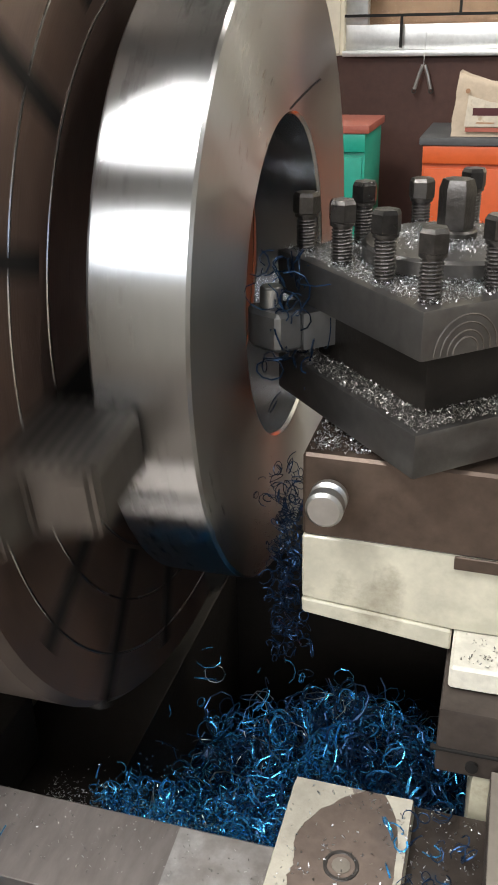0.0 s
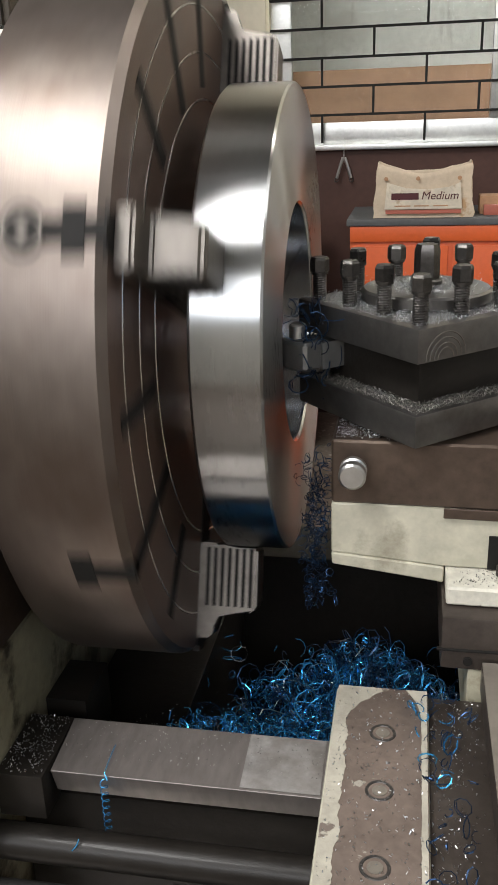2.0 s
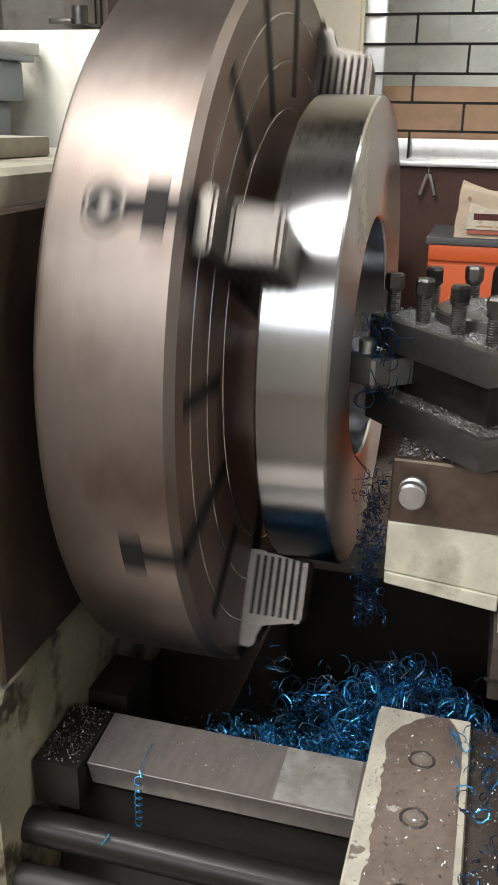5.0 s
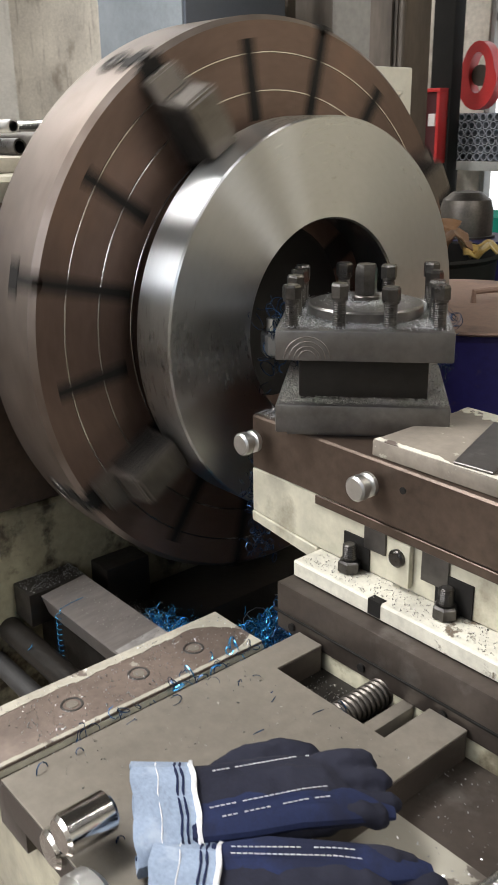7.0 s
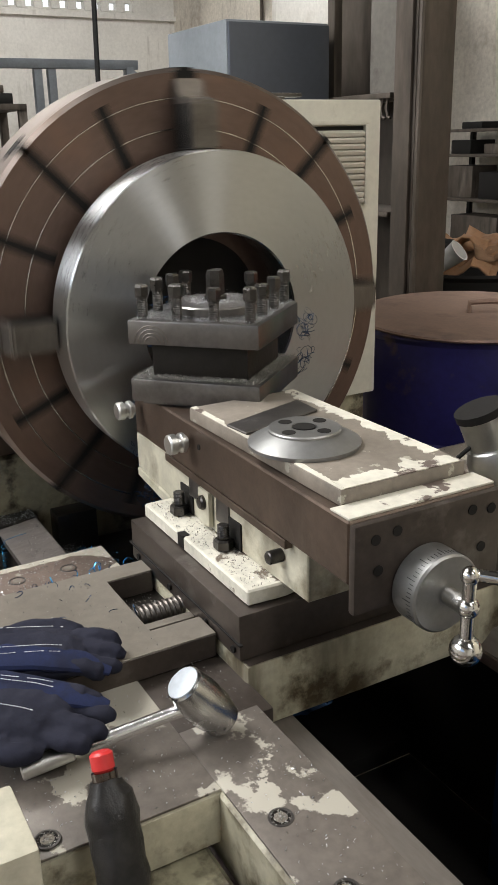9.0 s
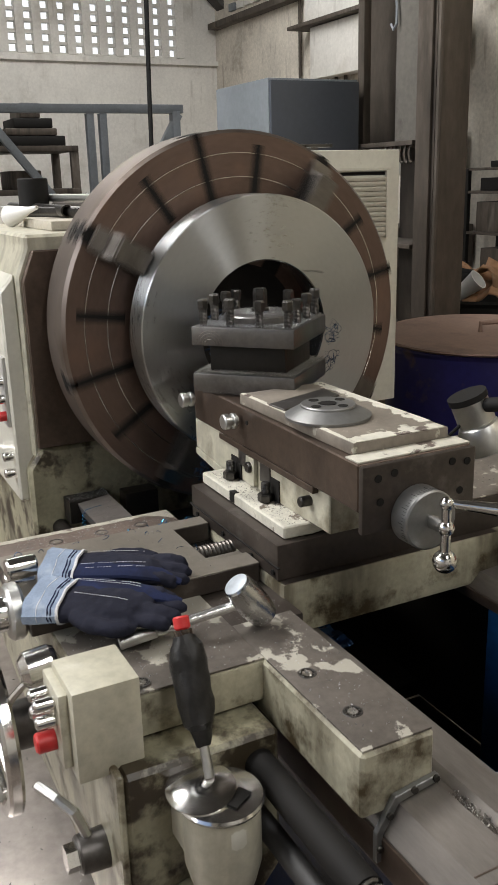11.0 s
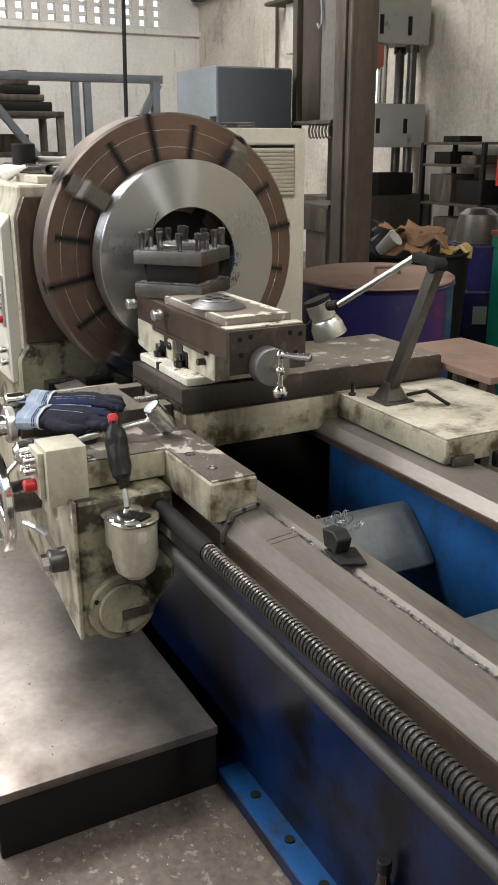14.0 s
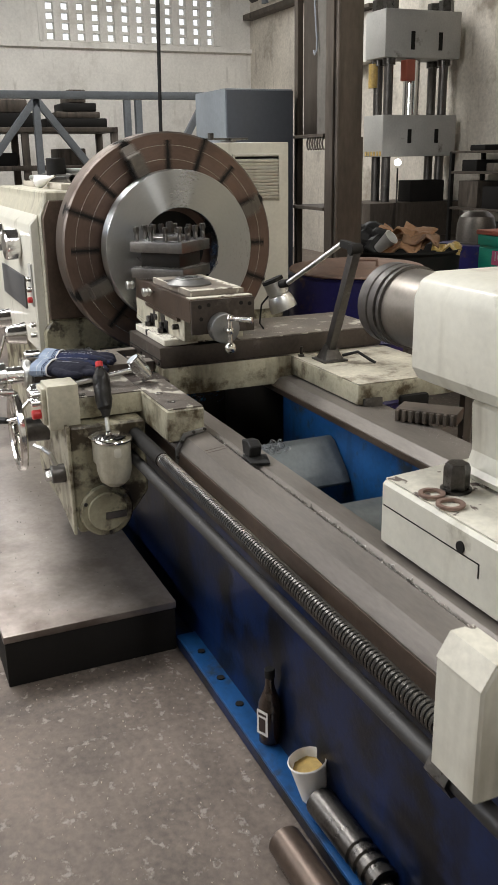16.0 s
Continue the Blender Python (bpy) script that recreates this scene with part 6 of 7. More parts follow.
def work_lamp():
    t = thing("work_lamp", (0.58, 1.318, 0.904), "jointed machine lamp with a dull metal head, on the rear wing", "work lamp")
    bm = bmesh.new()
    for b, h0, h1 in ((0.055, 0.9042, 0.912),):
        box(bm, 0.58 - b, 0.58 + b, 1.318 - b, 1.318 + b, h0, h1, bevel=0.003)
    vs = box(bm, -0.04, 0.04, -0.04, 0.04, 0, 0.055, bevel=0.002, m=rot(0.58, 1.318, 0.912))
    for v in vs:
        if v.co.z > 0.95:
            v.co.x, v.co.y = 0.58 + (v.co.x - 0.58) * 0.45, 1.318 + (v.co.y - 1.318) * 0.45
    part("foot", bm, DARK_STEEL, t)
    a, j = Vector((0.585, 1.318, 0.955)), Vector((0.785, 1.305, 1.355))

    def bar(a, b, w, h, mat, name, label=""):
        d = b - a
        q = d.to_track_quat("X", "Z").to_matrix().to_4x4()
        bm = bmesh.new()
        box(bm, 0, d.length, -w, w, -h, h, bevel=0.003)
        return part(name, moved(bm, Matrix.Translation(a) @ q), mat, t, label)
    bar(a, j, 0.016, 0.020, DARK_STEEL, "lower_arm", "square dark channel arm")
    e = Vector((0.67, 1.315, 1.372))
    part("elbow", R((j + Vector((0, -0.024, 0.005)), j + Vector((0, 0.024, 0.005)), 0.022), chamfer=0.003), BLACK, t)
    bar(j + Vector((0, 0, 0.012)), e, 0.012, 0.014, BLACK, "knuckle")
    h = Vector((0.446, 1.195, 1.205))
    part("upper_arm", R((e, h, 0.010)), ALU, t, "bright tube arm")
    part("head_knuckle", R((h, h + Vector((-0.045, -0.01, -0.01)), 0.016), chamfer=0.003), BLACK, t)
    c, d = Vector((0.366, 1.178, 1.178)), Vector((0.20, 0.36, -1)).normalized()
    bm = bmesh.new()
    revolve(bm, [(-0.035, 0), (-0.035, 0.038), (-0.028, 0.043), (-0.02, 0.042), (0.028, 0.042), (0.032, 0.039), (0.036, 0.044), (0.055, 0.053), (0.088, 0.056), (0.095, 0.056), (0.095, 0.052), (0.05, 0.046), (0.04, 0)], c, d, 36)
    part("shade", bm, ALU, t, "dull bell-shaped metal shade")
    part("band", R((c + d * -0.038, c + d * -0.024, 0.0445)), BLACK, t)
    part("cable", P([c + Vector((0.0, -0.03, -0.03)), c + Vector((-0.03, -0.05, -0.07)), c + Vector((-0.05, -0.05, -0.15)), c + Vector((-0.08, -0.02, -0.18))], 0.004), RUBBER, t, "black flex")
    part("foot_cable", P([(0.61, 1.36, 0.925), (0.66, 1.40, 0.945), (0.70, 1.43, 0.92), (0.715, 1.45, 0.906)], 0.006), RUBBER, t)
    return t


work_lamp()
nip = bmesh.new()
hexagon(nip, (0.47, 1.245, 0.904), (0, 0, 1), 0.022, 0.01)
rod(nip, (0.47, 1.245, 0.914), (0.47, 1.245, 0.945), 0.006)
solo("oil_nipple", nip, BOLT, "small dark oil nipple on the rear wing", "oil nipple", at=(0.47, 1.245, 0.904))
# flat brown sheet resting behind the cross slide, and its trestle
tr = thing("side_table", (0.2, 1.85, 0), "brown rusty sheet on a frame behind the lathe", "table")
part("sheet", B((0.10, 0.66, 1.665, 2.02, 0.930, 0.955), bevel=0.003), LID, tr, "rusty brown sheet top")
for x, y in ((0.15, 1.70), (0.61, 1.70), (0.15, 1.98), (0.61, 1.98)):
    part("leg", B((x - 0.02, x + 0.02, y - 0.02, y + 0.02, 0, 0.93), bevel=0.002), RUST_STEEL, tr)

# black clip on the front way
clip = bmesh.new()
prism(clip, [(1.235, 0.655), (1.32, 0.645), (1.345, 0.70), (1.26, 0.725)], 0.7925, 0.799, "z", 0.001)
solo("rubber_flap", clip, RUBBER, "flat black rubber flap lying on the way", "rubber flap", at=(1.29, 0.68, 0.7925))
clip = bmesh.new()
prism(clip, [(1.225, 0.7995), (1.275, 0.7995), (1.285, 0.835), (1.262, 0.850), (1.215, 0.842)], 0.66, 0.70, "y", 0.003)
solo("rubber_block", clip, RUBBER, "upright black rubber block standing on the flap", "rubber block", at=(1.25, 0.68, 0.7995))
solo("bent_wire", P([(1.35, 0.92, 0.60), (1.42, 0.90, 0.625), (1.46, 0.95, 0.63), (1.47, 0.99, 0.615), (1.45, 1.0, 0.60)], 0.0025, 6), GROOVE, "bent bright wire lying between the ways", "wire")

# ---- on the bed foot and floor ----
bm = bmesh.new()
revolve(bm, [(0, 0), (0, 0.030), (0.003, 0.033), (0.13, 0.033), (0.16, 0.020), (0.185, 0.0135), (0.215, 0.0125), (0.215, 0)], (1.66, 0.548, 0.0622), (0, 0, 1), 28)
bt = thing("oil_bottle", (1.66, 0.548, 0.0622), "brown glass bottle with a black cap on the bed foot", "bottle")
part("glass", bm, AMBER, bt)
part("cap", R(((1.66, 0.548, 0.272), (1.66, 0.548, 0.300), 0.0155), chamfer=0.002), RUBBER, bt, "black cap")
part("label", moved(B((-0.020, 0.020, -0.0345, -0.0335, 0.035, 0.115), bevel=0), rot(1.66, 0.548, 0.0622, rz=25)), WHITE, bt, "worn white paper label")
part("label_print", moved(B((-0.012, 0.012, -0.0352, -0.0346, 0.045, 0.09), (-0.015, 0.015, -0.0352, -0.0346, 0.098, 0.106), bevel=0), rot(1.66, 0.548, 0.0622, rz=25)), INK, bt)
cup = thing("grease_cup", (1.93, 0.555, 0.0622), "white paper cup of yellow grease on the bed foot", "cup")
bm = bmesh.new()
revolve(bm, [(0, 0), (0, 0.036), (0.115, 0.050), (0.118, 0.053), (0.121, 0.050), (0.115, 0.047), (0.055, 0.042), (0.05, 0)], (1.93, 0.555, 0.064), (-0.05, -0.18, 1), 32)
part("wall", bm, WHITE, cup)
bm = bmesh.new()
bmesh.ops.create_circle(bm, cap_ends=True, segments=24, radius=0.0465)
bmesh.ops.subdivide_edges(bm, edges=bm.edges[:], cuts=2, use_grid_fill=True)
for v in bm.verts:
    v.co.z = 0.012 * noise.noise(v.co * 70)
part("grease", moved(bm, Matrix.Translation((1.925, 0.538, 0.155)) @ Vector((-0.05, -0.18, 1)).to_track_quat("Z", "Y").to_matrix().to_4x4()), YELLOW, cup, "yellow brown grease")
sh = thing("spindle_shaft", (2.15, 0.55, 0.0622), "dark stepped steel shaft lying on the bed foot", "shaft")
bm = bmesh.new()
revolve(bm, [(0, 0), (0, 0.034), (0.006, 0.040), (0.20, 0.040), (0.205, 0.034), (0.215, 0.034), (0.22, 0.040), (0.235, 0.040), (0.24, 0.034), (0.25, 0.034), (0.255, 0.040), (0.27, 0.040), (0.275, 0.034), (0.285, 0.034), (0.29, 0.040), (0.31, 0.038), (0.31, 0.018), (0.42, 0.018), (0.42, 0)], (1.99, 0.535, 0.104), (1, 0.02, 0), 36)
part("body", bm, BOLT, sh)
sh2 = thing("steel_bar", (2.15, 0.44, 0), "round brown steel bar lying on the floor", "steel bar")
part("bar", R(((2.02, 0.42, 0.045), (2.75, 0.44, 0.045), 0.045), chamfer=0.006, seg=28), BROWN_STEEL, sh2)
sh3 = thing("steel_bar", (2.3, 0.60, 0.0622), "round dark steel bar lying against the bed", "steel bar")
part("bar", R(((2.05, 0.60, 0.086), (2.70, 0.60, 0.086), 0.022), chamfer=0.004, seg=24), BOLT, sh3)

# ---- on the headstock ----
solo("plank", B((-1.75, -0.72, 0.56, 0.90, 1.5505, 1.578), bevel=0.004), PALE_WOOD, "pale wooden plank on the headstock", "plank", at=(-1.2, 0.7, 1.5505))
bm = bmesh.new()
rod(bm, (-1.36, 0.675, 1.579), (-1.36, 0.675, 1.60), 0.060, seg=32, chamfer=0.004)
rod(bm, (-1.36, 0.675, 1.60), (-1.36, 0.675, 1.70), 0.052, seg=32, chamfer=0.004)
solo("black_bush", bm, BLACK, "black round steel bush standing on the plank", "bush", at=(-1.36, 0.675, 1.579))
for a, b, r, mt, lb in (((-0.82, 0.90, 1.612), (-1.35, 0.86, 1.612), 0.034, CHROME, "bright steel tube lying on the headstock"), ((-1.70, 0.60, 1.594), (-1.10, 0.56, 1.594), 0.015, ALU, "bright round bar lying on the plank"),
                        ((-1.72, 0.74, 1.592), (-1.05, 0.78, 1.592), 0.013, ALU, "bright round bar lying on the plank"), ((-1.20, 0.60, 1.594), (-0.80, 0.70, 1.594), 0.016, BOLT, "dark round bar lying on the plank"),
                        ((-1.74, 0.68, 1.598), (-0.90, 0.66, 1.598), 0.019, BOLT, "dark round bar lying on the plank"), ((-1.60, 0.82, 1.600), (-0.78, 0.80, 1.600), 0.021, JAW, "grey round bar lying on the plank"), ((-1.66, 0.71, 1.632), (-0.96, 0.77, 1.632), 0.014, ALU, "bright round bar lying across others")):
    bm = bmesh.new()
    d = (Vector(b) - Vector(a)).length
    revolve(bm, [(0, r * 0.75), (0, r), (d, r), (d, r * 0.75)], a, Vector(b) - Vector(a), 24, close=True)
    solo("steel_tube" if r > 0.03 else "round_bar", bm, mt, lb, "steel tube" if r > 0.03 else "steel bar", at=a)
solo("steel_block", B((-1.16, -0.98, 1.05, 1.25, 1.5505, 1.63), bevel=0.006), TRUSS, "grey steel block on the headstock", "steel block", at=(-1.07, 1.15, 1.5505))
solo("steel_block", B((-1.14, -0.96, 1.07, 1.27, 1.6305, 1.70), bevel=0.006), TRUSS, "grey steel block stacked on another", "steel block", at=(-1.05, 1.17, 1.6305))
solo("steel_plate", B((-1.18, -0.94, 1.04, 1.28, 1.7005, 1.712), bevel=0.003), TRUSS, "thin steel plate on the stacked blocks", "plate", at=(-1.06, 1.16, 1.7005))
for k, (x, y, a) in enumerate(((-1.10, 1.08, 20), (-1.0, 1.18, -35), (-0.97, 1.25, 60))):
    solo("offcut", moved(B((-0.05, 0.05, -0.016, 0.016, 0, 0.022), bevel=0.003), rot(x, y, 1.7125, rz=a)), ALU, "small steel offcut lying on the plate", "offcut", at=(x, y, 1.7125), group="offcuts")
bm = bmesh.new()
revolve(bm, [(0, 0.034), (0.10, 0.010), (0.14, 0.006), (0.14, 0.004), (0.10, 0.008), (0.0, 0.032)], (-1.05, 0.52, 1.585), (0.7, 0.3, 0.15), 24)
solo("funnel", bm, WHITE, "small white funnel lying on the headstock edge", "funnel", at=(-1.05, 0.52, 1.5505))
tool = bmesh.new()
box(tool, -1.02, -0.86, 1.50, 1.53, 1.761, 1.775)
box(tool, -0.96, -0.91, 1.38, 1.62, 1.776, 1.787)
rod(tool, (-0.90, 1.40, 1.776), (-0.90, 1.40, 1.81), 0.016)
solo("hand_vice", tool, BOLT, "dark hand tool lying on the electric cabinet", "hand tool", at=(-0.94, 1.5, 1.761))


# ---- behind the lathe ----
def drum():
    t = thing("oil_drum", (-0.86, 2.27, 0), "big scuffed blue drum with a rusty lid", "drum")
    bm = bmesh.new()
    revolve(bm, [(0, 0), (0, 0.385), (0.33, 0.39), (0.345, 0.400), (0.36, 0.39), (0.68, 0.39), (0.695, 0.400), (0.71, 0.39), (1.03, 0.39), (1.045, 0.398), (1.06, 0.39), (1.05, 0.375), (1.0, 0.375), (1.0, 0)], (-0.86, 2.27, 0), (0, 0, 1), 56)
    part("barrel", bm, DRUM, t)
    lid = bmesh.new()
    revolve(lid, [(0, 0), (0, 0.385), (0.006, 0.39), (0.012, 0.385), (0.016, 0)], (-0.84, 2.26, 1.065), (0.03, -0.02, 1), 48)
    ld = part("lid", lid, LID, t, "rusty brown lid")
    part("handle", P([(-0.83, 2.25, 1.078), (-0.83, 2.25, 1.115), (-0.80, 2.31, 1.118), (-0.78, 2.36, 1.115), (-0.78, 2.36, 1.078)], 0.010), LID, ld)
    return t


drum()
part("side_panel", B((-1.395, -1.30, 2.34, 2.35, 0, 6.2), bevel=0), RUST_STEEL, col)
lk = thing("steel_locker", (-2.08, 2.05, 0), "slate grey steel locker with a paler side", "locker")
part("carcass", B((-2.36, -1.822, 1.86, 2.33, 0, 2.10), bevel=0.006), TRUSS, lk)
part("door", B((-1.8215, -1.806, 1.865, 2.325, 0.05, 2.09), bevel=0.003), SLATE, lk, "slate blue door")
hang = solo("hanging_cable", P([(-4.0, 2.20, 6.2), (-4.0, 2.19, 4.5), (-4.0, 2.17, 3.2), (-4.01, 2.15, 2.2), (-4.02, 2.14, 1.2)], 0.016, 8), RUBBER, "black cable hanging from the roof", "cable")


def truss():
    t = thing("truss_frame", (-9.0, 2.5, 0), "blue-grey welded steel truss standing across the hall", "steel truss")

    def member(y0, z0, y1, z1, w=0.045):
        a, b = Vector((-9.0, y0, z0)), Vector((-9.0, y1, z1))
        d = b - a
        bm = bmesh.new()
        box(bm, 0, d.length, -w, w, -w, w, bevel=0.004)
        part("member", moved(bm, Matrix.Translation(a) @ d.to_track_quat("X", "Z").to_matrix().to_4x4()), TRUSS, t)
    member(-3.5, 2.50, 4.5, 2.53, 0.05)
    member(-3.5, 0.9, 4.5, 0.9, 0.05)
    for y in (-2.6, 0.75, 2.05, 3.3, 3.46):
        member(y, 0.9, y, 2.47)
    for y0, y1 in ((2.05, 0.85), (2.05, 3.2), (4.45, 3.55), (0.75, -0.45), (-2.6, -1.2)):
        member(y0, 2.47, y1, 1.0)
    for y in (-3.4, 4.4):
        part("leg", B((-9.06, -8.94, y - 0.05, y + 0.05, 0, 2.5), bevel=0.004), TRUSS, t)
    return t


truss()


def rack():
    t = thing("steel_rack", (-10.2, 2.3, 0), "dark steel rack stacked with machine parts", "rack")
    for z in (1.55, 2.07):
        part("shelf", B((-10.7, -9.7, 1.25, 3.35, z, z + 0.07), bevel=0.006), RUST_STEEL, t)
    for x in (-10.65, -9.75):
        for y in (1.3, 2.0, 3.3):
            part("leg", B((x - 0.04, x + 0.04, y - 0.05, y + 0.05, 0, 2.07), bevel=0.004), RUST_STEEL, t)
    return t


rack()
for k, (y0, y1, z0, z1) in enumerate(((1.4, 2.2, 2.1405, 2.34), (1.6, 2.1, 2.341, 2.52), (2.35, 3.25, 2.1405, 2.27), (2.5, 3.15, 2.271, 2.36), (2.6, 3.1, 2.361, 2.48), (2.7, 2.95, 2.481, 2.66), (1.5, 1.9, 1.6205, 1.8), (2.5, 2.9, 1.6205, 1.85))):
    solo("machine_part", B((-10.5, -9.9, y0, y1, z0, z1), bevel=0.02), RUST_STEEL if k % 2 else BLACK, "dark greasy machine part stacked on the rack", "machine part", at=(-10.2, (y0 + y1) / 2, z0), group="parts on the rack")


def press():
    t = thing("hydraulic_press", (-7.3, 6.75, 0), "grey four-column hydraulic press with dark steel columns", "press")
    part("crown", B((-7.5, -7.0, 6.2, 7.37, 2.90, 3.48), bevel=0.02), GREY_PAINT, t, "grey crown beam")
    part("moving_beam", B((-7.5, -7.0, 6.2, 7.37, 1.67, 2.20), bevel=0.02), GREY_PAINT, t, "grey moving beam")
    for z0, z1 in ((3.0, 3.22), (1.84, 2.02)):
        for y in (6.62, 7.05):
            part("slot", B((-7.004, -6.996, y - 0.03, y + 0.03, z0, z1), bevel=0), BLACK, t)
    for x in (-7.38, -7.12):
        for y in (6.34, 7.2):
            part("pillar", R(((x, y, 0.5), (x, y, 2.9), 0.06), seg=24), DARK_STEEL, t)
            part("pillar_nut", R(((x, y, 3.48), (x, y, 3.62), 0.10), seg=6), BOLT, t)
            part("collar", R(((x, y, 2.82), (x, y, 2.9), 0.085), seg=20), BOLT, t)
    part("ram", R(((-7.25, 6.78, 2.2), (-7.25, 6.78, 2.9), 0.11), seg=28), CHROME, t)
    part("bolster", B((-7.7, -6.85, 5.95, 7.4, 0.62, 1.08), bevel=0.02), RUST_STEEL, t, "dark oily work table")
    part("base", B((-7.7, -6.9, 6.0, 7.4, 0.0, 0.62), bevel=0.02), RUST_STEEL, t)
    part("die_block", B((-7.2, -6.9, 6.6, 7.15, 1.081, 1.36), bevel=0.01), BLACK, t)
    for k in range(6):
        part("hazard_bar", B((-7.44 + k * 0.075, -7.40 + k * 0.075, 6.192, 6.199, 1.68, 1.74), bevel=0), YELLOW, t)
    part("pump", R(((-7.40, 6.28, 2.55), (-7.40, 6.28, 2.85), 0.07), seg=20), YELLOW, t, "yellow pump can")
    part("valve", B((-7.12, -6.98, 6.52, 6.66, 2.62, 2.88), bevel=0.01), REDDISH, t)
    return t


press()
bulb = bmesh.new()
revolve(bulb, [(-0.045 * math.cos(math.pi * k / 10), max(0, 0.045 * math.sin(math.pi * k / 10))) for k in range(11)], (-6.7, 6.26, 1.60), (0, 0, 1), 20)
lb = thing("bulb_lamp", (-6.7, 6.26, 1.08), "bare glowing bulb lamp at the press", "lamp")
part("bulb", bulb, LAMP_GLOW, lb, "glowing bulb")
part("stand", R(((-6.7, 6.26, 1.083), (-6.7, 6.26, 1.53), 0.012)), BOLT, lb)

# waste bin with papers, behind the drum
bn = thing("waste_bin", (-1.97, 3.30, 0), "black bin full of scrap paper and rags", "waste bin")
bm = bmesh.new()
revolve(bm, [(0, 0), (0, 0.36), (1.01, 0.42), (1.03, 0.435), (1.045, 0.43), (1.035, 0.41), (0.92, 0.40), (0.92, 0)], (-1.97, 3.30, 0), (0, 0, 1), 48)
part("tub", bm, BLACK, bn)


def scrap(c, sx, sy, a, tilt, mat, label):
    bm = bmesh.new()
    bmesh.ops.create_grid(bm, x_segments=8, y_segments=8, size=0.5)
    for v in bm.verts:
        v.co = Vector((v.co.x * sx, v.co.y * sy, 0.05 * noise.noise(v.co * 3 + Vector(c)) + 0.02 * math.sin(v.co.x * 9)))
    ob = solo("scrap_paper", moved(bm, rot(*c, rz=a, rx=tilt)), mat, label, "scrap", at=c, group="scrap in the bin")
    s = ob.modifiers.new("thick", "SOLIDIFY")
    s.thickness = 0.008


scrap((-1.90, 3.24, 1.06), 0.30, 0.20, 30, 25, CARD, "crumpled brown wrapping paper in the bin")
scrap((-1.96, 3.40, 1.12), 0.30, 0.20, 10, 38, CARD, "torn brown card in the bin")
cup_mesh = bmesh.new()
revolve(cup_mesh, [(0, 0), (0, 0.035), (0.14, 0.055), (0.145, 0.058), (0.145, 0.052), (0.01, 0.032), (0.01, 0)], (0, 0, 0), (0, 0, 1), 28)
solo("paper_cup", moved(cup_mesh, rot(-1.98, 3.10, 1.04, rx=-20, ry=48)), WHITE, "white paper cup lying in the bin", "cup", at=(-1.98, 3.10, 1.04))
scrap((-1.82, 3.36, 1.11), 0.26, 0.16, 55, 20, BROWN_BOARD, "folded brown carton flap in the bin")
scrap((-2.02, 3.28, 1.15), 0.28, 0.14, 28, 12, CARD, "torn brown carton in the bin")
scrap((-2.08, 3.10, 1.09), 0.24, 0.22, 15, 50, RUBBER, "black crumpled plastic in the bin")
scrap((-1.70, 3.50, 1.05), 0.20, 0.16, 50, 15, YELLOW, "yellow rag in the bin")
scrap((-2.20, 3.18, 1.12), 0.34, 0.30, 70, 30, RUBBER, "black plastic bag in the bin")

br = thing("blue_barrel", (-2.33, 4.23, 0), "dark blue barrel with a dull steel dome on it", "barrel")
bm = bmesh.new()
revolve(bm, [(0, 0), (0, 0.29), (0.33, 0.29), (0.345, 0.30), (0.36, 0.29), (0.66, 0.29), (0.675, 0.30), (0.69, 0.29), (1.0, 0.29), (1.0, 0)], (-2.33, 4.23, 0), (0, 0, 1), 40)
part("barrel", bm, DRUM, br)
bm = bmesh.new()
revolve(bm, [(0, 0), (0, 0.17), (0.012, 0.172), (0.014, 0.155), (0.15, 0.152), (0.21, 0.135), (0.25, 0.085), (0.262, 0)], (-2.33, 4.23, 1.001), (0, 0, 1), 40)
part("dome", bm, JAW, br, "dull steel dome lid")
part("marking", moved(B((-0.05, 0.05, -0.298, -0.294, 0.45, 0.58), (0.07, 0.15, -0.285, -0.28, 0.45, 0.58), bevel=0), rot(-2.33, 4.23, 0, rz=60)), WHITE, br, "white stencilled bars")


def cabinet(name, x0, x1, y0, y1, z, mat, topmat, label, doors):
    t = thing(name, ((x0 + x1) / 2, (y0 + y1) / 2, 0), label, "cabinet")
    part("carcass", B((x0, x1, y0 + 0.012, y1, 0.0, z - 0.03), bevel=0.004), mat, t)
    part("top", B((x0 - 0.015, x1 + 0.015, y0 - 0.01, y1, z - 0.0295, z), bevel=0.004), topmat, t)
    w = (x1 - x0) / doors
    for k in range(doors):
        d = part("door", B((x0 + k * w + 0.012, x0 + (k + 1) * w - 0.012, y0, y0 + 0.0115, 0.08, z - 0.12), bevel=0.003), mat, t)
        part("handle", B((x0 + (k + 1) * w - 0.06, x0 + (k + 1) * w - 0.045, y0 - 0.018, y0 - 0.001, z * 0.55, z * 0.55 + 0.10), bevel=0.003), BOLT, d)
    part("rail", B((x0, x1, y0 - 0.004, y0 + 0.0115, z - 0.10, z - 0.032), bevel=0.003), mat, t)
    return t


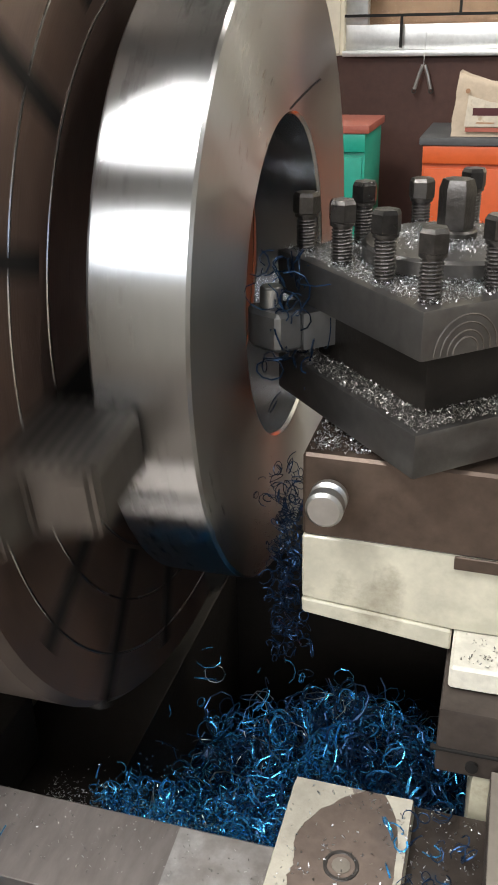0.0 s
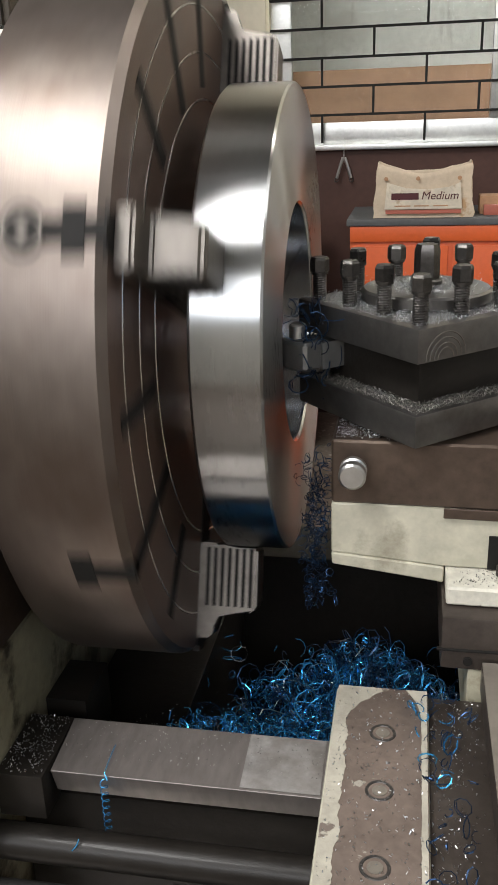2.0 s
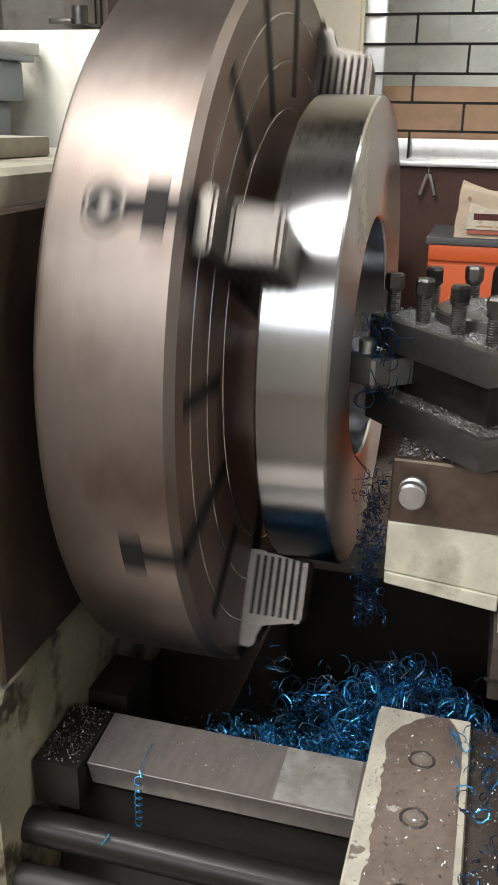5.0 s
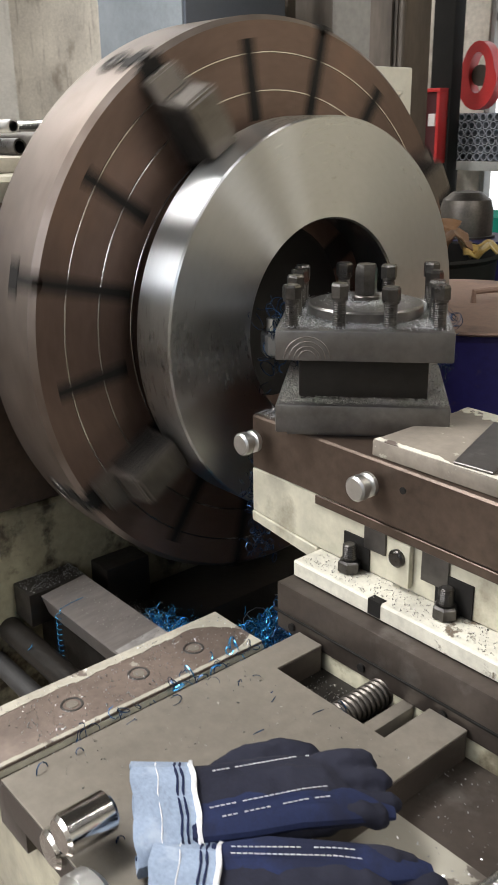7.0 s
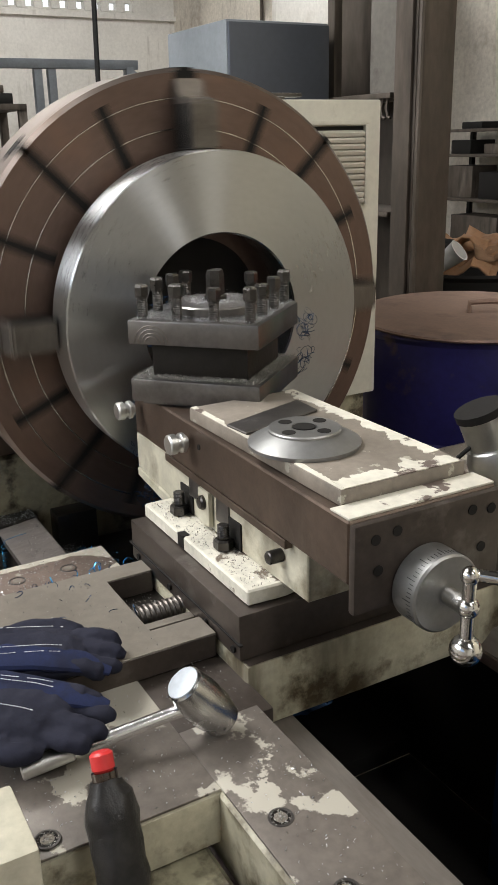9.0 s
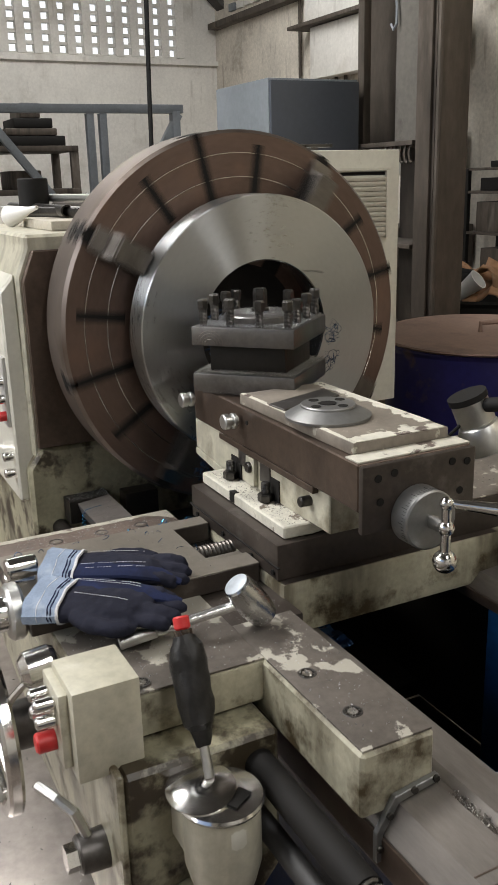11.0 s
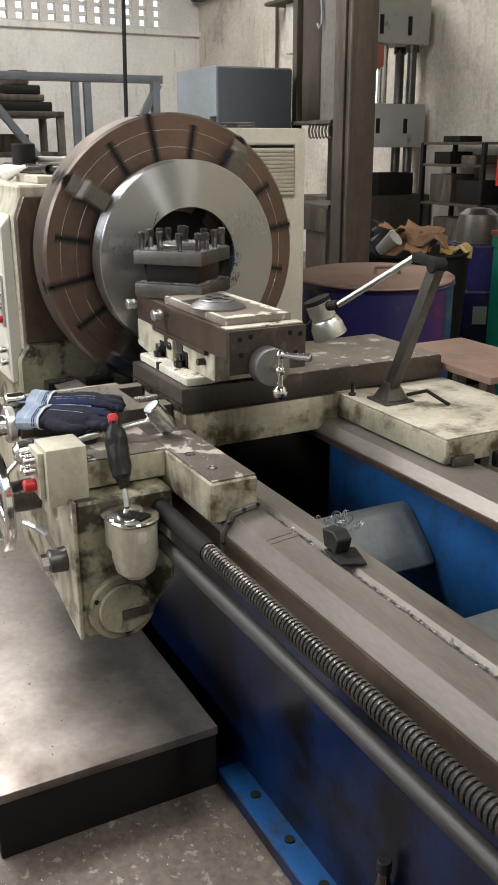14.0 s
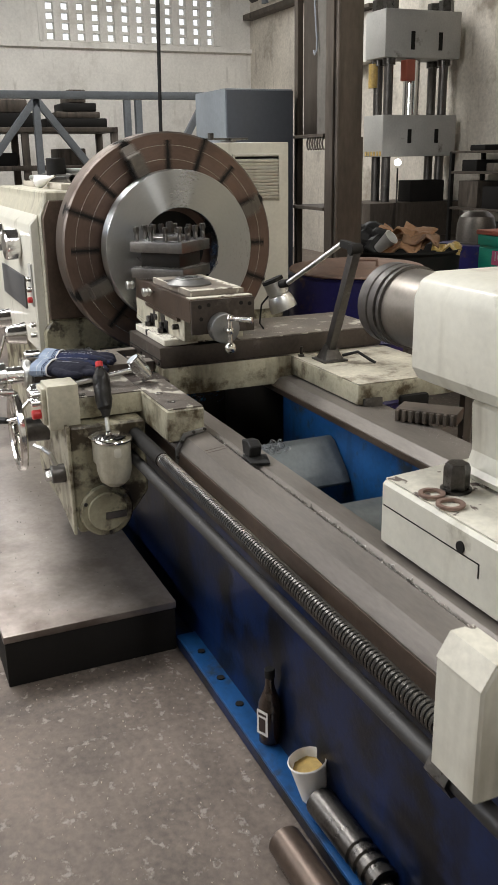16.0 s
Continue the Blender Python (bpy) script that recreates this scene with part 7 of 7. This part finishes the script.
cabinet("orange_cabinet", -0.357, 0.545, 3.75, 4.30, 1.13, ORANGE, TOP_GREY, "orange steel cabinet with a grey top, by the window", 2)
gc = cabinet("green_cabinet", -1.50, -0.57, 3.62, 4.05, 1.185, GREEN, REDDISH, "green steel cabinet with a red-brown top", 2)
part("sticker", B((-1.34, -1.22, 3.6165, 3.6195, 0.96, 1.055), bevel=0), PINK, gc, "pink number sticker")
txt = bpy.data.curves.new("digits", "FONT")
txt.body, txt.size, txt.align_x, txt.align_y, txt.extrude = "10", 0.085, "CENTER", "CENTER", 0.0008
dg = new("digits", txt)
dg.data.materials.append(WHITE)
dg.parent = gc
dg.matrix_local = Matrix.Translation(Vector((-1.28, 3.6155, 1.015)) - gc.location) @ Euler((radians(90), 0, 0)).to_matrix().to_4x4()

# crumpled printed bag on the orange cabinet
bag = thing("paper_bag", (-0.035, 3.90, 1.1305), "crumpled printed paper bag folded open on the cabinet", "paper bag")
bm = bmesh.new()
bmesh.ops.create_cube(bm, size=1.0)
bmesh.ops.subdivide_edges(bm, edges=bm.edges[:], cuts=9, use_grid_fill=True)
for v in bm.verts:
    x, y, z = v.co.x, v.co.y, v.co.z + 0.5
    sag = (0.045 * math.cos(x * 3.14159)) * z
    v.co = Vector((x * (0.44 - 0.03 * z) + 0.0, y * (0.20 - 0.05 * z), z * 0.235 - sag))
    v.co += noise.noise_vector(v.co * 14) * 0.012 * (1 if z > 0.02 else 0)
top = [f for f in bm.faces if f.normal.z > 0.6 and f.calc_center_median().z > 0.13]
bmesh.ops.delete(bm, geom=top, context="FACES")
bw = part("paper", moved(bm, Matrix.Translation((-0.035, 3.88, 1.131))), PAPER, bag)
so = bw.modifiers.new("thick", "SOLIDIFY")
so.thickness = 0.003
part("filling", moved(B((-0.17, 0.17, -0.06, 0.06, 0.01, 0.13), bevel=0.02), rot(-0.035, 3.88, 1.131)), GREEN, bag, "dark green contents")
bm = bmesh.new()
prism(bm, [(-0.205, 1.17), (0.135, 1.17), (0.125, 1.282), (0.07, 1.262), (-0.02, 1.254), (-0.11, 1.260), (-0.195, 1.285)], 3.7685, 3.7705, "y", 0.0)
part("print_panel", bm, BAG_PANEL, bag, "pale printed panel")
part("print_band", B((-0.20, 0.13, 3.7682, 3.7706, 1.150, 1.166), bevel=0), REDDISH, bag, "red-brown printed foot band")
for x0, x1 in ((-0.16, -0.09), (-0.075, -0.01), (0.01, 0.075)):
    part("small_print", B((x0, x1, 3.7676, 3.7684, 1.181, 1.186), bevel=0), CARD, bag, "line of fine print")
word = bpy.data.curves.new("word", "FONT")
word.body, word.size, word.align_x, word.align_y, word.extrude, word.shear = "Medium", 0.050, "LEFT", "CENTER", 0.0005, 0.2
wd = new("word", word)
wd.data.materials.append(MAROON)
wd.parent = bag
wd.matrix_local = Matrix.Translation(Vector((-0.045, 3.7675, 1.226)) - bag.location) @ Euler((radians(90), 0, 0)).to_matrix().to_4x4()
part("print_bar", B((-0.175, -0.055, 3.7675, 3.7683, 1.211, 1.239), bevel=0), MAROON, bag, "dark printed bar")
for x in (-0.20, -0.06, 0.12):
    part("print_spot", R(((x, 3.7805, 1.30), (x, 3.783, 1.30), 0.009)), CARD, bag)
solo("small_carton", B((0.22, 0.34, 3.90, 4.02, 1.1305, 1.21), bevel=0.004), CARD, "small brown carton on the orange cabinet", "carton", at=(0.28, 3.96, 1.1305))
solo("label_carton", B((0.235, 0.30, 3.84, 3.885, 1.1305, 1.175), bevel=0.004), REDDISH, "small red box on the orange cabinet", "carton", at=(0.27, 3.86, 1.1305))

# tongs on a wire, breaker board and its cable
tg = thing("hanging_tongs", (-0.43, 4.33, 1.42), "pair of small steel tongs hung from the sill by wire", "tongs")
part("wire", P([(-0.43, 4.352, 1.50), (-0.43, 4.315, 1.44), (-0.43, 4.315, 1.36)], 0.002, 5), ALU, tg)
for s in (-1, 1):
    part("leg", P([(-0.43 + s * 0.004, 4.315, 1.37), (-0.43 + s * 0.018, 4.315, 1.33), (-0.43 + s * 0.036, 4.315, 1.27)], 0.008, 8), ALU, tg)
    ringp = [(-0.43 + s * 0.038 + 0.009 * math.cos(k * 0.7), 4.315, 1.262 + 0.009 * math.sin(k * 0.7)) for k in range(10)]
    part("eye", P(ringp, 0.003, 6), BOLT, tg)
fb = thing("breaker_board", (-1.05, 4.30, 1.72), "open electric breaker board on the cream wall", "breaker board")
part("board", B((-1.155, -0.975, 4.300, 4.324, 1.70, 1.89), bevel=0.003), BLACK, fb)
part("frame", B((-1.175, -1.156, 4.295, 4.324, 1.69, 1.90), (-0.974, -0.955, 4.295, 4.324, 1.42, 1.90), bevel=0.003), CREAM_WALL, fb)
part("breaker", B((-1.135, -1.03, 4.265, 4.299, 1.745, 1.835), bevel=0.004), GREY_PAINT, fb, "pale breaker block")
for k, mt in enumerate((WHITE, GREEN, RED, RUBBER, WHITE, REDDISH)):
    part("wire", P([(-1.125 + k * 0.018, 4.282, 1.75), (-1.130 + k * 0.019, 4.262, 1.70), (-1.115 + k * 0.013, 4.268, 1.60 + 0.02 * (k % 3)), (-1.10 + k * 0.012, 4.28, 1.45), (-1.08 + k * 0.01, 4.29, 1.22)], 0.0028, 6), mt, fb, "thin loose wire")


def smoothed(pts, rounds=3):
    """Corners of a line cut off again and again, ends kept."""
    pts = [Vector(p) for p in pts]
    for _ in range(rounds):
        out = [pts[0]]
        for p, q in zip(pts, pts[1:]):
            out += [p.lerp(q, 0.25), p.lerp(q, 0.75)]
        pts = out + [pts[-1]]
    return pts


HOSE = material("dusty_grey_hose", (0.075, 0.068, 0.060), 0.6, 0.0, 0.25, 8, 60, 0.1)
solo("wall_cable", P(smoothed([(-1.10, 4.31, 6.1), (-1.11, 4.31, 2.3), (-1.15, 4.30, 1.95), (-1.25, 4.28, 1.66), (-1.26, 4.27, 1.36), (-1.14, 4.2, 1.21), (-1.0, 4.1, 1.20)]), 0.019, 10), HOSE, "thick grey hose hanging down the wall", "cable")

# second, darker column with a red box
c2 = thing("dark_column", (-3.97, 6.48, 0), "dark painted steel column by the yard opening", "column", kind="structure")
part("shaft", B((-4.30, -4.08, 6.30, 6.44, 0, 6.2), bevel=0.01), BLACK, c2)
rb = thing("hose_box", (-4.10, 6.22, 1.2), "small red wall box with a white tag", "hose box")
for q in ((-4.30, -4.10, 6.18, 6.295, 1.30, 1.33), (-4.30, -4.10, 6.18, 6.295, 1.87, 1.90), (-4.30, -4.27, 6.18, 6.295, 1.33, 1.87), (-4.13, -4.10, 6.18, 6.295, 1.33, 1.87)):
    part("frame_bar", B(q, bevel=0.004), RED, rb)
part("back", B((-4.27, -4.13, 6.22, 6.295, 1.33, 1.87), bevel=0), MAROON, rb)
part("tag", B((-4.23, -4.16, 6.205, 6.219, 1.60, 1.70), bevel=0.003), WHITE, rb)

# yard things seen through the opening
yw = thing("window_2", (-4.1, 7.5, 0.7), "tall bright yard opening with grey steel mullions", "window", kind="structure")
for x in (-4.60, -2.85, -2.62):
    part("mullion", B((x - 0.05, x + 0.05, 7.52, 7.62, 0.7, 4.4), bevel=0.003), GREY_PAINT, yw)
for z in (1.95, 2.55, 3.2):
    part("transom", B((-4.6, -2.6, 7.54, 7.58, z - 0.03, z + 0.03), bevel=0.003), PALE_BLUE, yw)
ps = thing("pipe_stack", (-3.9, 6.95, 0), "stack of blue-grey steel pipes, ends out, on a low table", "pipe stack")
part("table", B((-4.85, -3.45, 6.75, 7.40, 1.22, 1.30), bevel=0.004), GREY_PAINT, ps)
for x in (-4.75, -3.55):
    part("leg", B((x - 0.04, x + 0.04, 6.85, 7.3, 0, 1.22), bevel=0.004), RUST_STEEL, ps)
pm = bmesh.new()
revolve(pm, [(0, 0.026), (0, 0.036), (0.60, 0.036), (0.60, 0.026)], (0, 0, 0), (0, 1, 0), 12, close=True)
pme = mesh_of("pipe", pm, PALE_BLUE)
for r in range(6):
    for k in range(18 - (r % 2)):
        ob = new("pipe", pme)
        ob.parent = ps
        ob.location = Vector((-4.80 + 0.075 * k + 0.0375 * (r % 2), 6.78, 1.338 + 0.066 * r)) - ps.location
for x, y in ((-4.26, 6.95), (-3.72, 6.98)):
    t = thing("red_casting", (x, y, 1.72), "red painted arched iron casting with an oval hole", "casting", "castings on the pipes")
    bm = bmesh.new()
    n = 24
    outer, inner = [], []
    for k in range(n):
        a = 2 * math.pi * k / n
        outer.append((x + 0.18 * math.cos(a) * (1.0 if math.sin(a) > 0 else 1.15), 2.00 + (0.30 if math.sin(a) > 0 else 0.27) * math.sin(a)))
        inner.append((x + 0.09 * math.cos(a), 2.04 + 0.17 * math.sin(a)))
    rings = [[bm.verts.new((u, yy, v)) for u, v in line] for line, yy in ((outer, y - 0.06), (inner, y - 0.06), (inner, y + 0.06), (outer, y + 0.06))]
    for a, b in zip(rings, rings[1:] + rings[:1]):
        for k in range(n):
            bm.faces.new((a[k], a[(k + 1) % n], b[(k + 1) % n], b[k]))
    part("arch", bm, RED, t)
    part("hub", R(((x, y - 0.02, 2.02), (x, y + 0.04, 2.02), 0.088), seg=24), RUST_STEEL, t, "grey rough core")
gd = thing("green_tub", (-3.55, 6.2, 0), "green plastic tub standing before the pipes", "tub")
bm = bmesh.new()
revolve(bm, [(0, 0), (0, 0.26), (0.9, 0.32), (0.92, 0.33), (0.92, 0.31), (0.5, 0.28), (0.5, 0)], (-3.55, 6.2, 0), (0, 0, 1), 36)
part("tub", bm, GREEN, gd)
bb = thing("blue_bin", (-2.75, 6.1, 0), "teal blue steel machine cabinet with a yellow tag", "cabinet")
part("body", B((-3.0, -2.45, 5.85, 6.4, 0, 1.15), bevel=0.01), BLUE_TEAL, bb)
part("rail", B((-3.02, -2.43, 5.83, 6.42, 1.151, 1.18), bevel=0.004), GREY_PAINT, bb)
part("tag", B((-2.88, -2.76, 5.843, 5.849, 0.86, 0.91), bevel=0), YELLOW, bb)

# high-bay lamp far off, wall bracket and pipe on the far side wall
hb = thing("high_bay_lamp", (-12.6, 4.55, 4.72), "glowing round high-bay lamp hung from the roof", "lamp")
bm = bmesh.new()
revolve(bm, [(0, 0), (0, 0.24), (0.04, 0.26), (0.06, 0.24), (0.30, 0.10), (0.42, 0.08), (0.42, 0)], (-12.6, 4.55, 4.72), (0, 0, 1), 28)
part("shade", bm, GREY_PAINT, hb)
part("diffuser", R(((-12.6, 4.55, 4.700), (-12.6, 4.55, 4.718), 0.23), seg=28), LAMP_GLOW, hb, "glowing diffuser")
part("rod", R(((-12.6, 4.55, 5.14), (-12.6, 4.55, 6.2), 0.012)), BOLT, hb)
# daylight spots of a shaded lattice, put into the colour of pale blocks
vents = thing("vent_blocks", (-12.6, 7.45, 4.55), "vent lattice high in the side wall, pale blocks for its bright holes", "vent lattice", kind="structure")
for r in range(4):
    for k in range(8):
        x = -13.6 + k * 0.31
        part("block", B((x, x + 0.20, 7.44, 7.52, 4.52 + r * 0.19, 4.64 + r * 0.19), bevel=0.004), (PLASTER, TRUSS)[(k * 3 + r) % 4 == 0], vents)
bm = bmesh.new()
prism(bm, [(5.7, 6.2), (7.5, 4.62), (7.5, 5.15), (6.4, 6.2)], -14.2, -13.9, "x", 0.004)
solo("roof_gusset", bm, ROOF, "dark sloping roof gusset in the far corner", "roof beam", "structure")
solo("wall_beam", B((-14.2, -9.0, 7.30, 7.5, 4.30, 4.40), bevel=0.004), RUST_STEEL, "dark steel ledge along the side wall", "ledge", "structure")
sbx = thing("switch_box", (-9.6, 7.4, 3.2), "pale grey switch box on the side wall with conduits", "switch box")
part("case", B((-10.6, -9.0, 7.22, 7.5, 3.88, 4.70), bevel=0.01), PLASTER, sbx)
part("lower_case", B((-10.5, -9.0, 7.26, 7.5, 3.08, 3.80), bevel=0.01), PLASTER, sbx, "pale lower case")
part("bracket", B((-10.95, -9.0, 7.12, 7.5, 3.815, 3.865), bevel=0.004), RUST_STEEL, sbx, "rusty angle iron between the cases")
for x in (-11.1, -10.3, -10.05, -9.8):
    part("conduit", P([(x, 7.44, 2.2), (x, 7.44, 3.0), (x, 7.44, 4.3 if x < -11 else 3.1)], 0.028, 8), RUST_STEEL, sbx)
for x in (-5.2, -5.0):
    solo("wall_pipe", R(((-14.26, x + 5.25, 0.0), (-14.26, x + 5.25, 6.2), 0.03)), PALE_BLUE, "thin pale pipe up the far wall", "pipe", "structure")


def tool_rack():
    t = thing("tool_rack", (-5.85, 7.15, 0), "dark steel shelf rack against the side wall", "rack")
    for x in (-6.4, -5.3):
        for y in (6.9, 7.4):
            part("post", B((x - 0.025, x + 0.025, y - 0.025, y + 0.025, 0, 1.72), bevel=0.003), BLACK, t)
    for z in (0.4, 1.0, 1.45, 1.70):
        part("shelf", B((-6.42, -5.28, 6.88, 7.42, z, z + 0.03), bevel=0.003), RUST_STEEL, t)
    return t


tool_rack()
for k, (x0, x1, z0, z1) in enumerate(((-6.3, -5.9, 1.0305, 1.36), (-5.8, -5.4, 1.0305, 1.30), (-6.2, -5.5, 0.4305, 0.85), (-6.25, -5.95, 1.4805, 1.62), (-5.75, -5.5, 1.4805, 1.58), (-6.1, -5.8, 1.7305, 1.80))):
    solo("tool_box", B((x0, x1, 6.95, 7.3, z0, z1), bevel=0.01), BLACK if k % 2 else RUST_STEEL, "dark greasy tool box on the rack", "tool box", at=((x0 + x1) / 2, 7.1, z0), group="boxes on the rack")


# ---- toothed scrap on the rear way, stand beside the headstock ----
tr_m = rot(1.24, 1.345, 0.8225, rz=41)
rk = thing("rack_segment", (1.24, 1.345, 0.8225), "rusty toothed rack segment lying on the rear way", "gear rack")
part("back", moved(B((-0.105, 0.105, -0.045, 0.06, 0.0, 0.042), bevel=0.003), tr_m), RUST_STEEL, rk)
for k in range(9):
    part("tooth", moved(B((-0.102 + k * 0.0235, -0.090 + k * 0.0235, -0.062, -0.0455, 0.002, 0.040), bevel=0.002), tr_m), RUST_STEEL, rk)
chips("rear_way_chips", 900, lambda r: (r.uniform(1.0, 2.0), r.gauss(1.28, 0.03), 0.8215), 0.0014, GRIT, "dark grit on the rear way", 41)
chips("dust_chips", 900, lambda r: (r.uniform(0.01, 0.40), r.uniform(1.05, 1.65), 0.9875), 0.0014, GRIT, "fine chips on the dusty slide top", 42)
curls("deck_curls", 26, lambda r: (r.uniform(0.045, 0.32), r.uniform(0.20, 0.60), 0.9225), 0.004, 0.010, 0.0007, SWARF_DARK, "dark curls strewn on the cover plate", 43)
chips("deck_chips", 420, lambda r: (r.uniform(0.02, 0.90), r.uniform(0.53, 0.64), 0.8835), 0.0013, SWARF, "bright chips on the wing", 44)
chips("front_deck_chips", 320, lambda r: (r.uniform(0.36, 0.61), r.uniform(0.23, 0.51), 0.881), 0.0013, SWARF, "bright chips on the deck", 45)

post = thing("yard_post", (-3.45, 6.6, 0), "dark and pale steel post in the yard opening", "post", kind="structure")
part("dark_flange", B((-3.50, -3.42, 6.55, 6.63, 0, 6.2), bevel=0.004), SLATE, post, "dark flange")
part("pale_web", B((-3.419, -3.36, 6.57, 6.60, 0, 6.2), bevel=0.004), PALE_BLUE, post, "pale blue-grey web")



# ---- movement ----
def motions():
    spin, start = 389.09, 8.44
    for ob, x in ((the_chuck, FACE_X), (ring, RING_X)):
        walk(ob, [(k / 30, pose(x, AX_Y, AX_Z, start + spin * k / 30)) for k in range(481)])


motions()
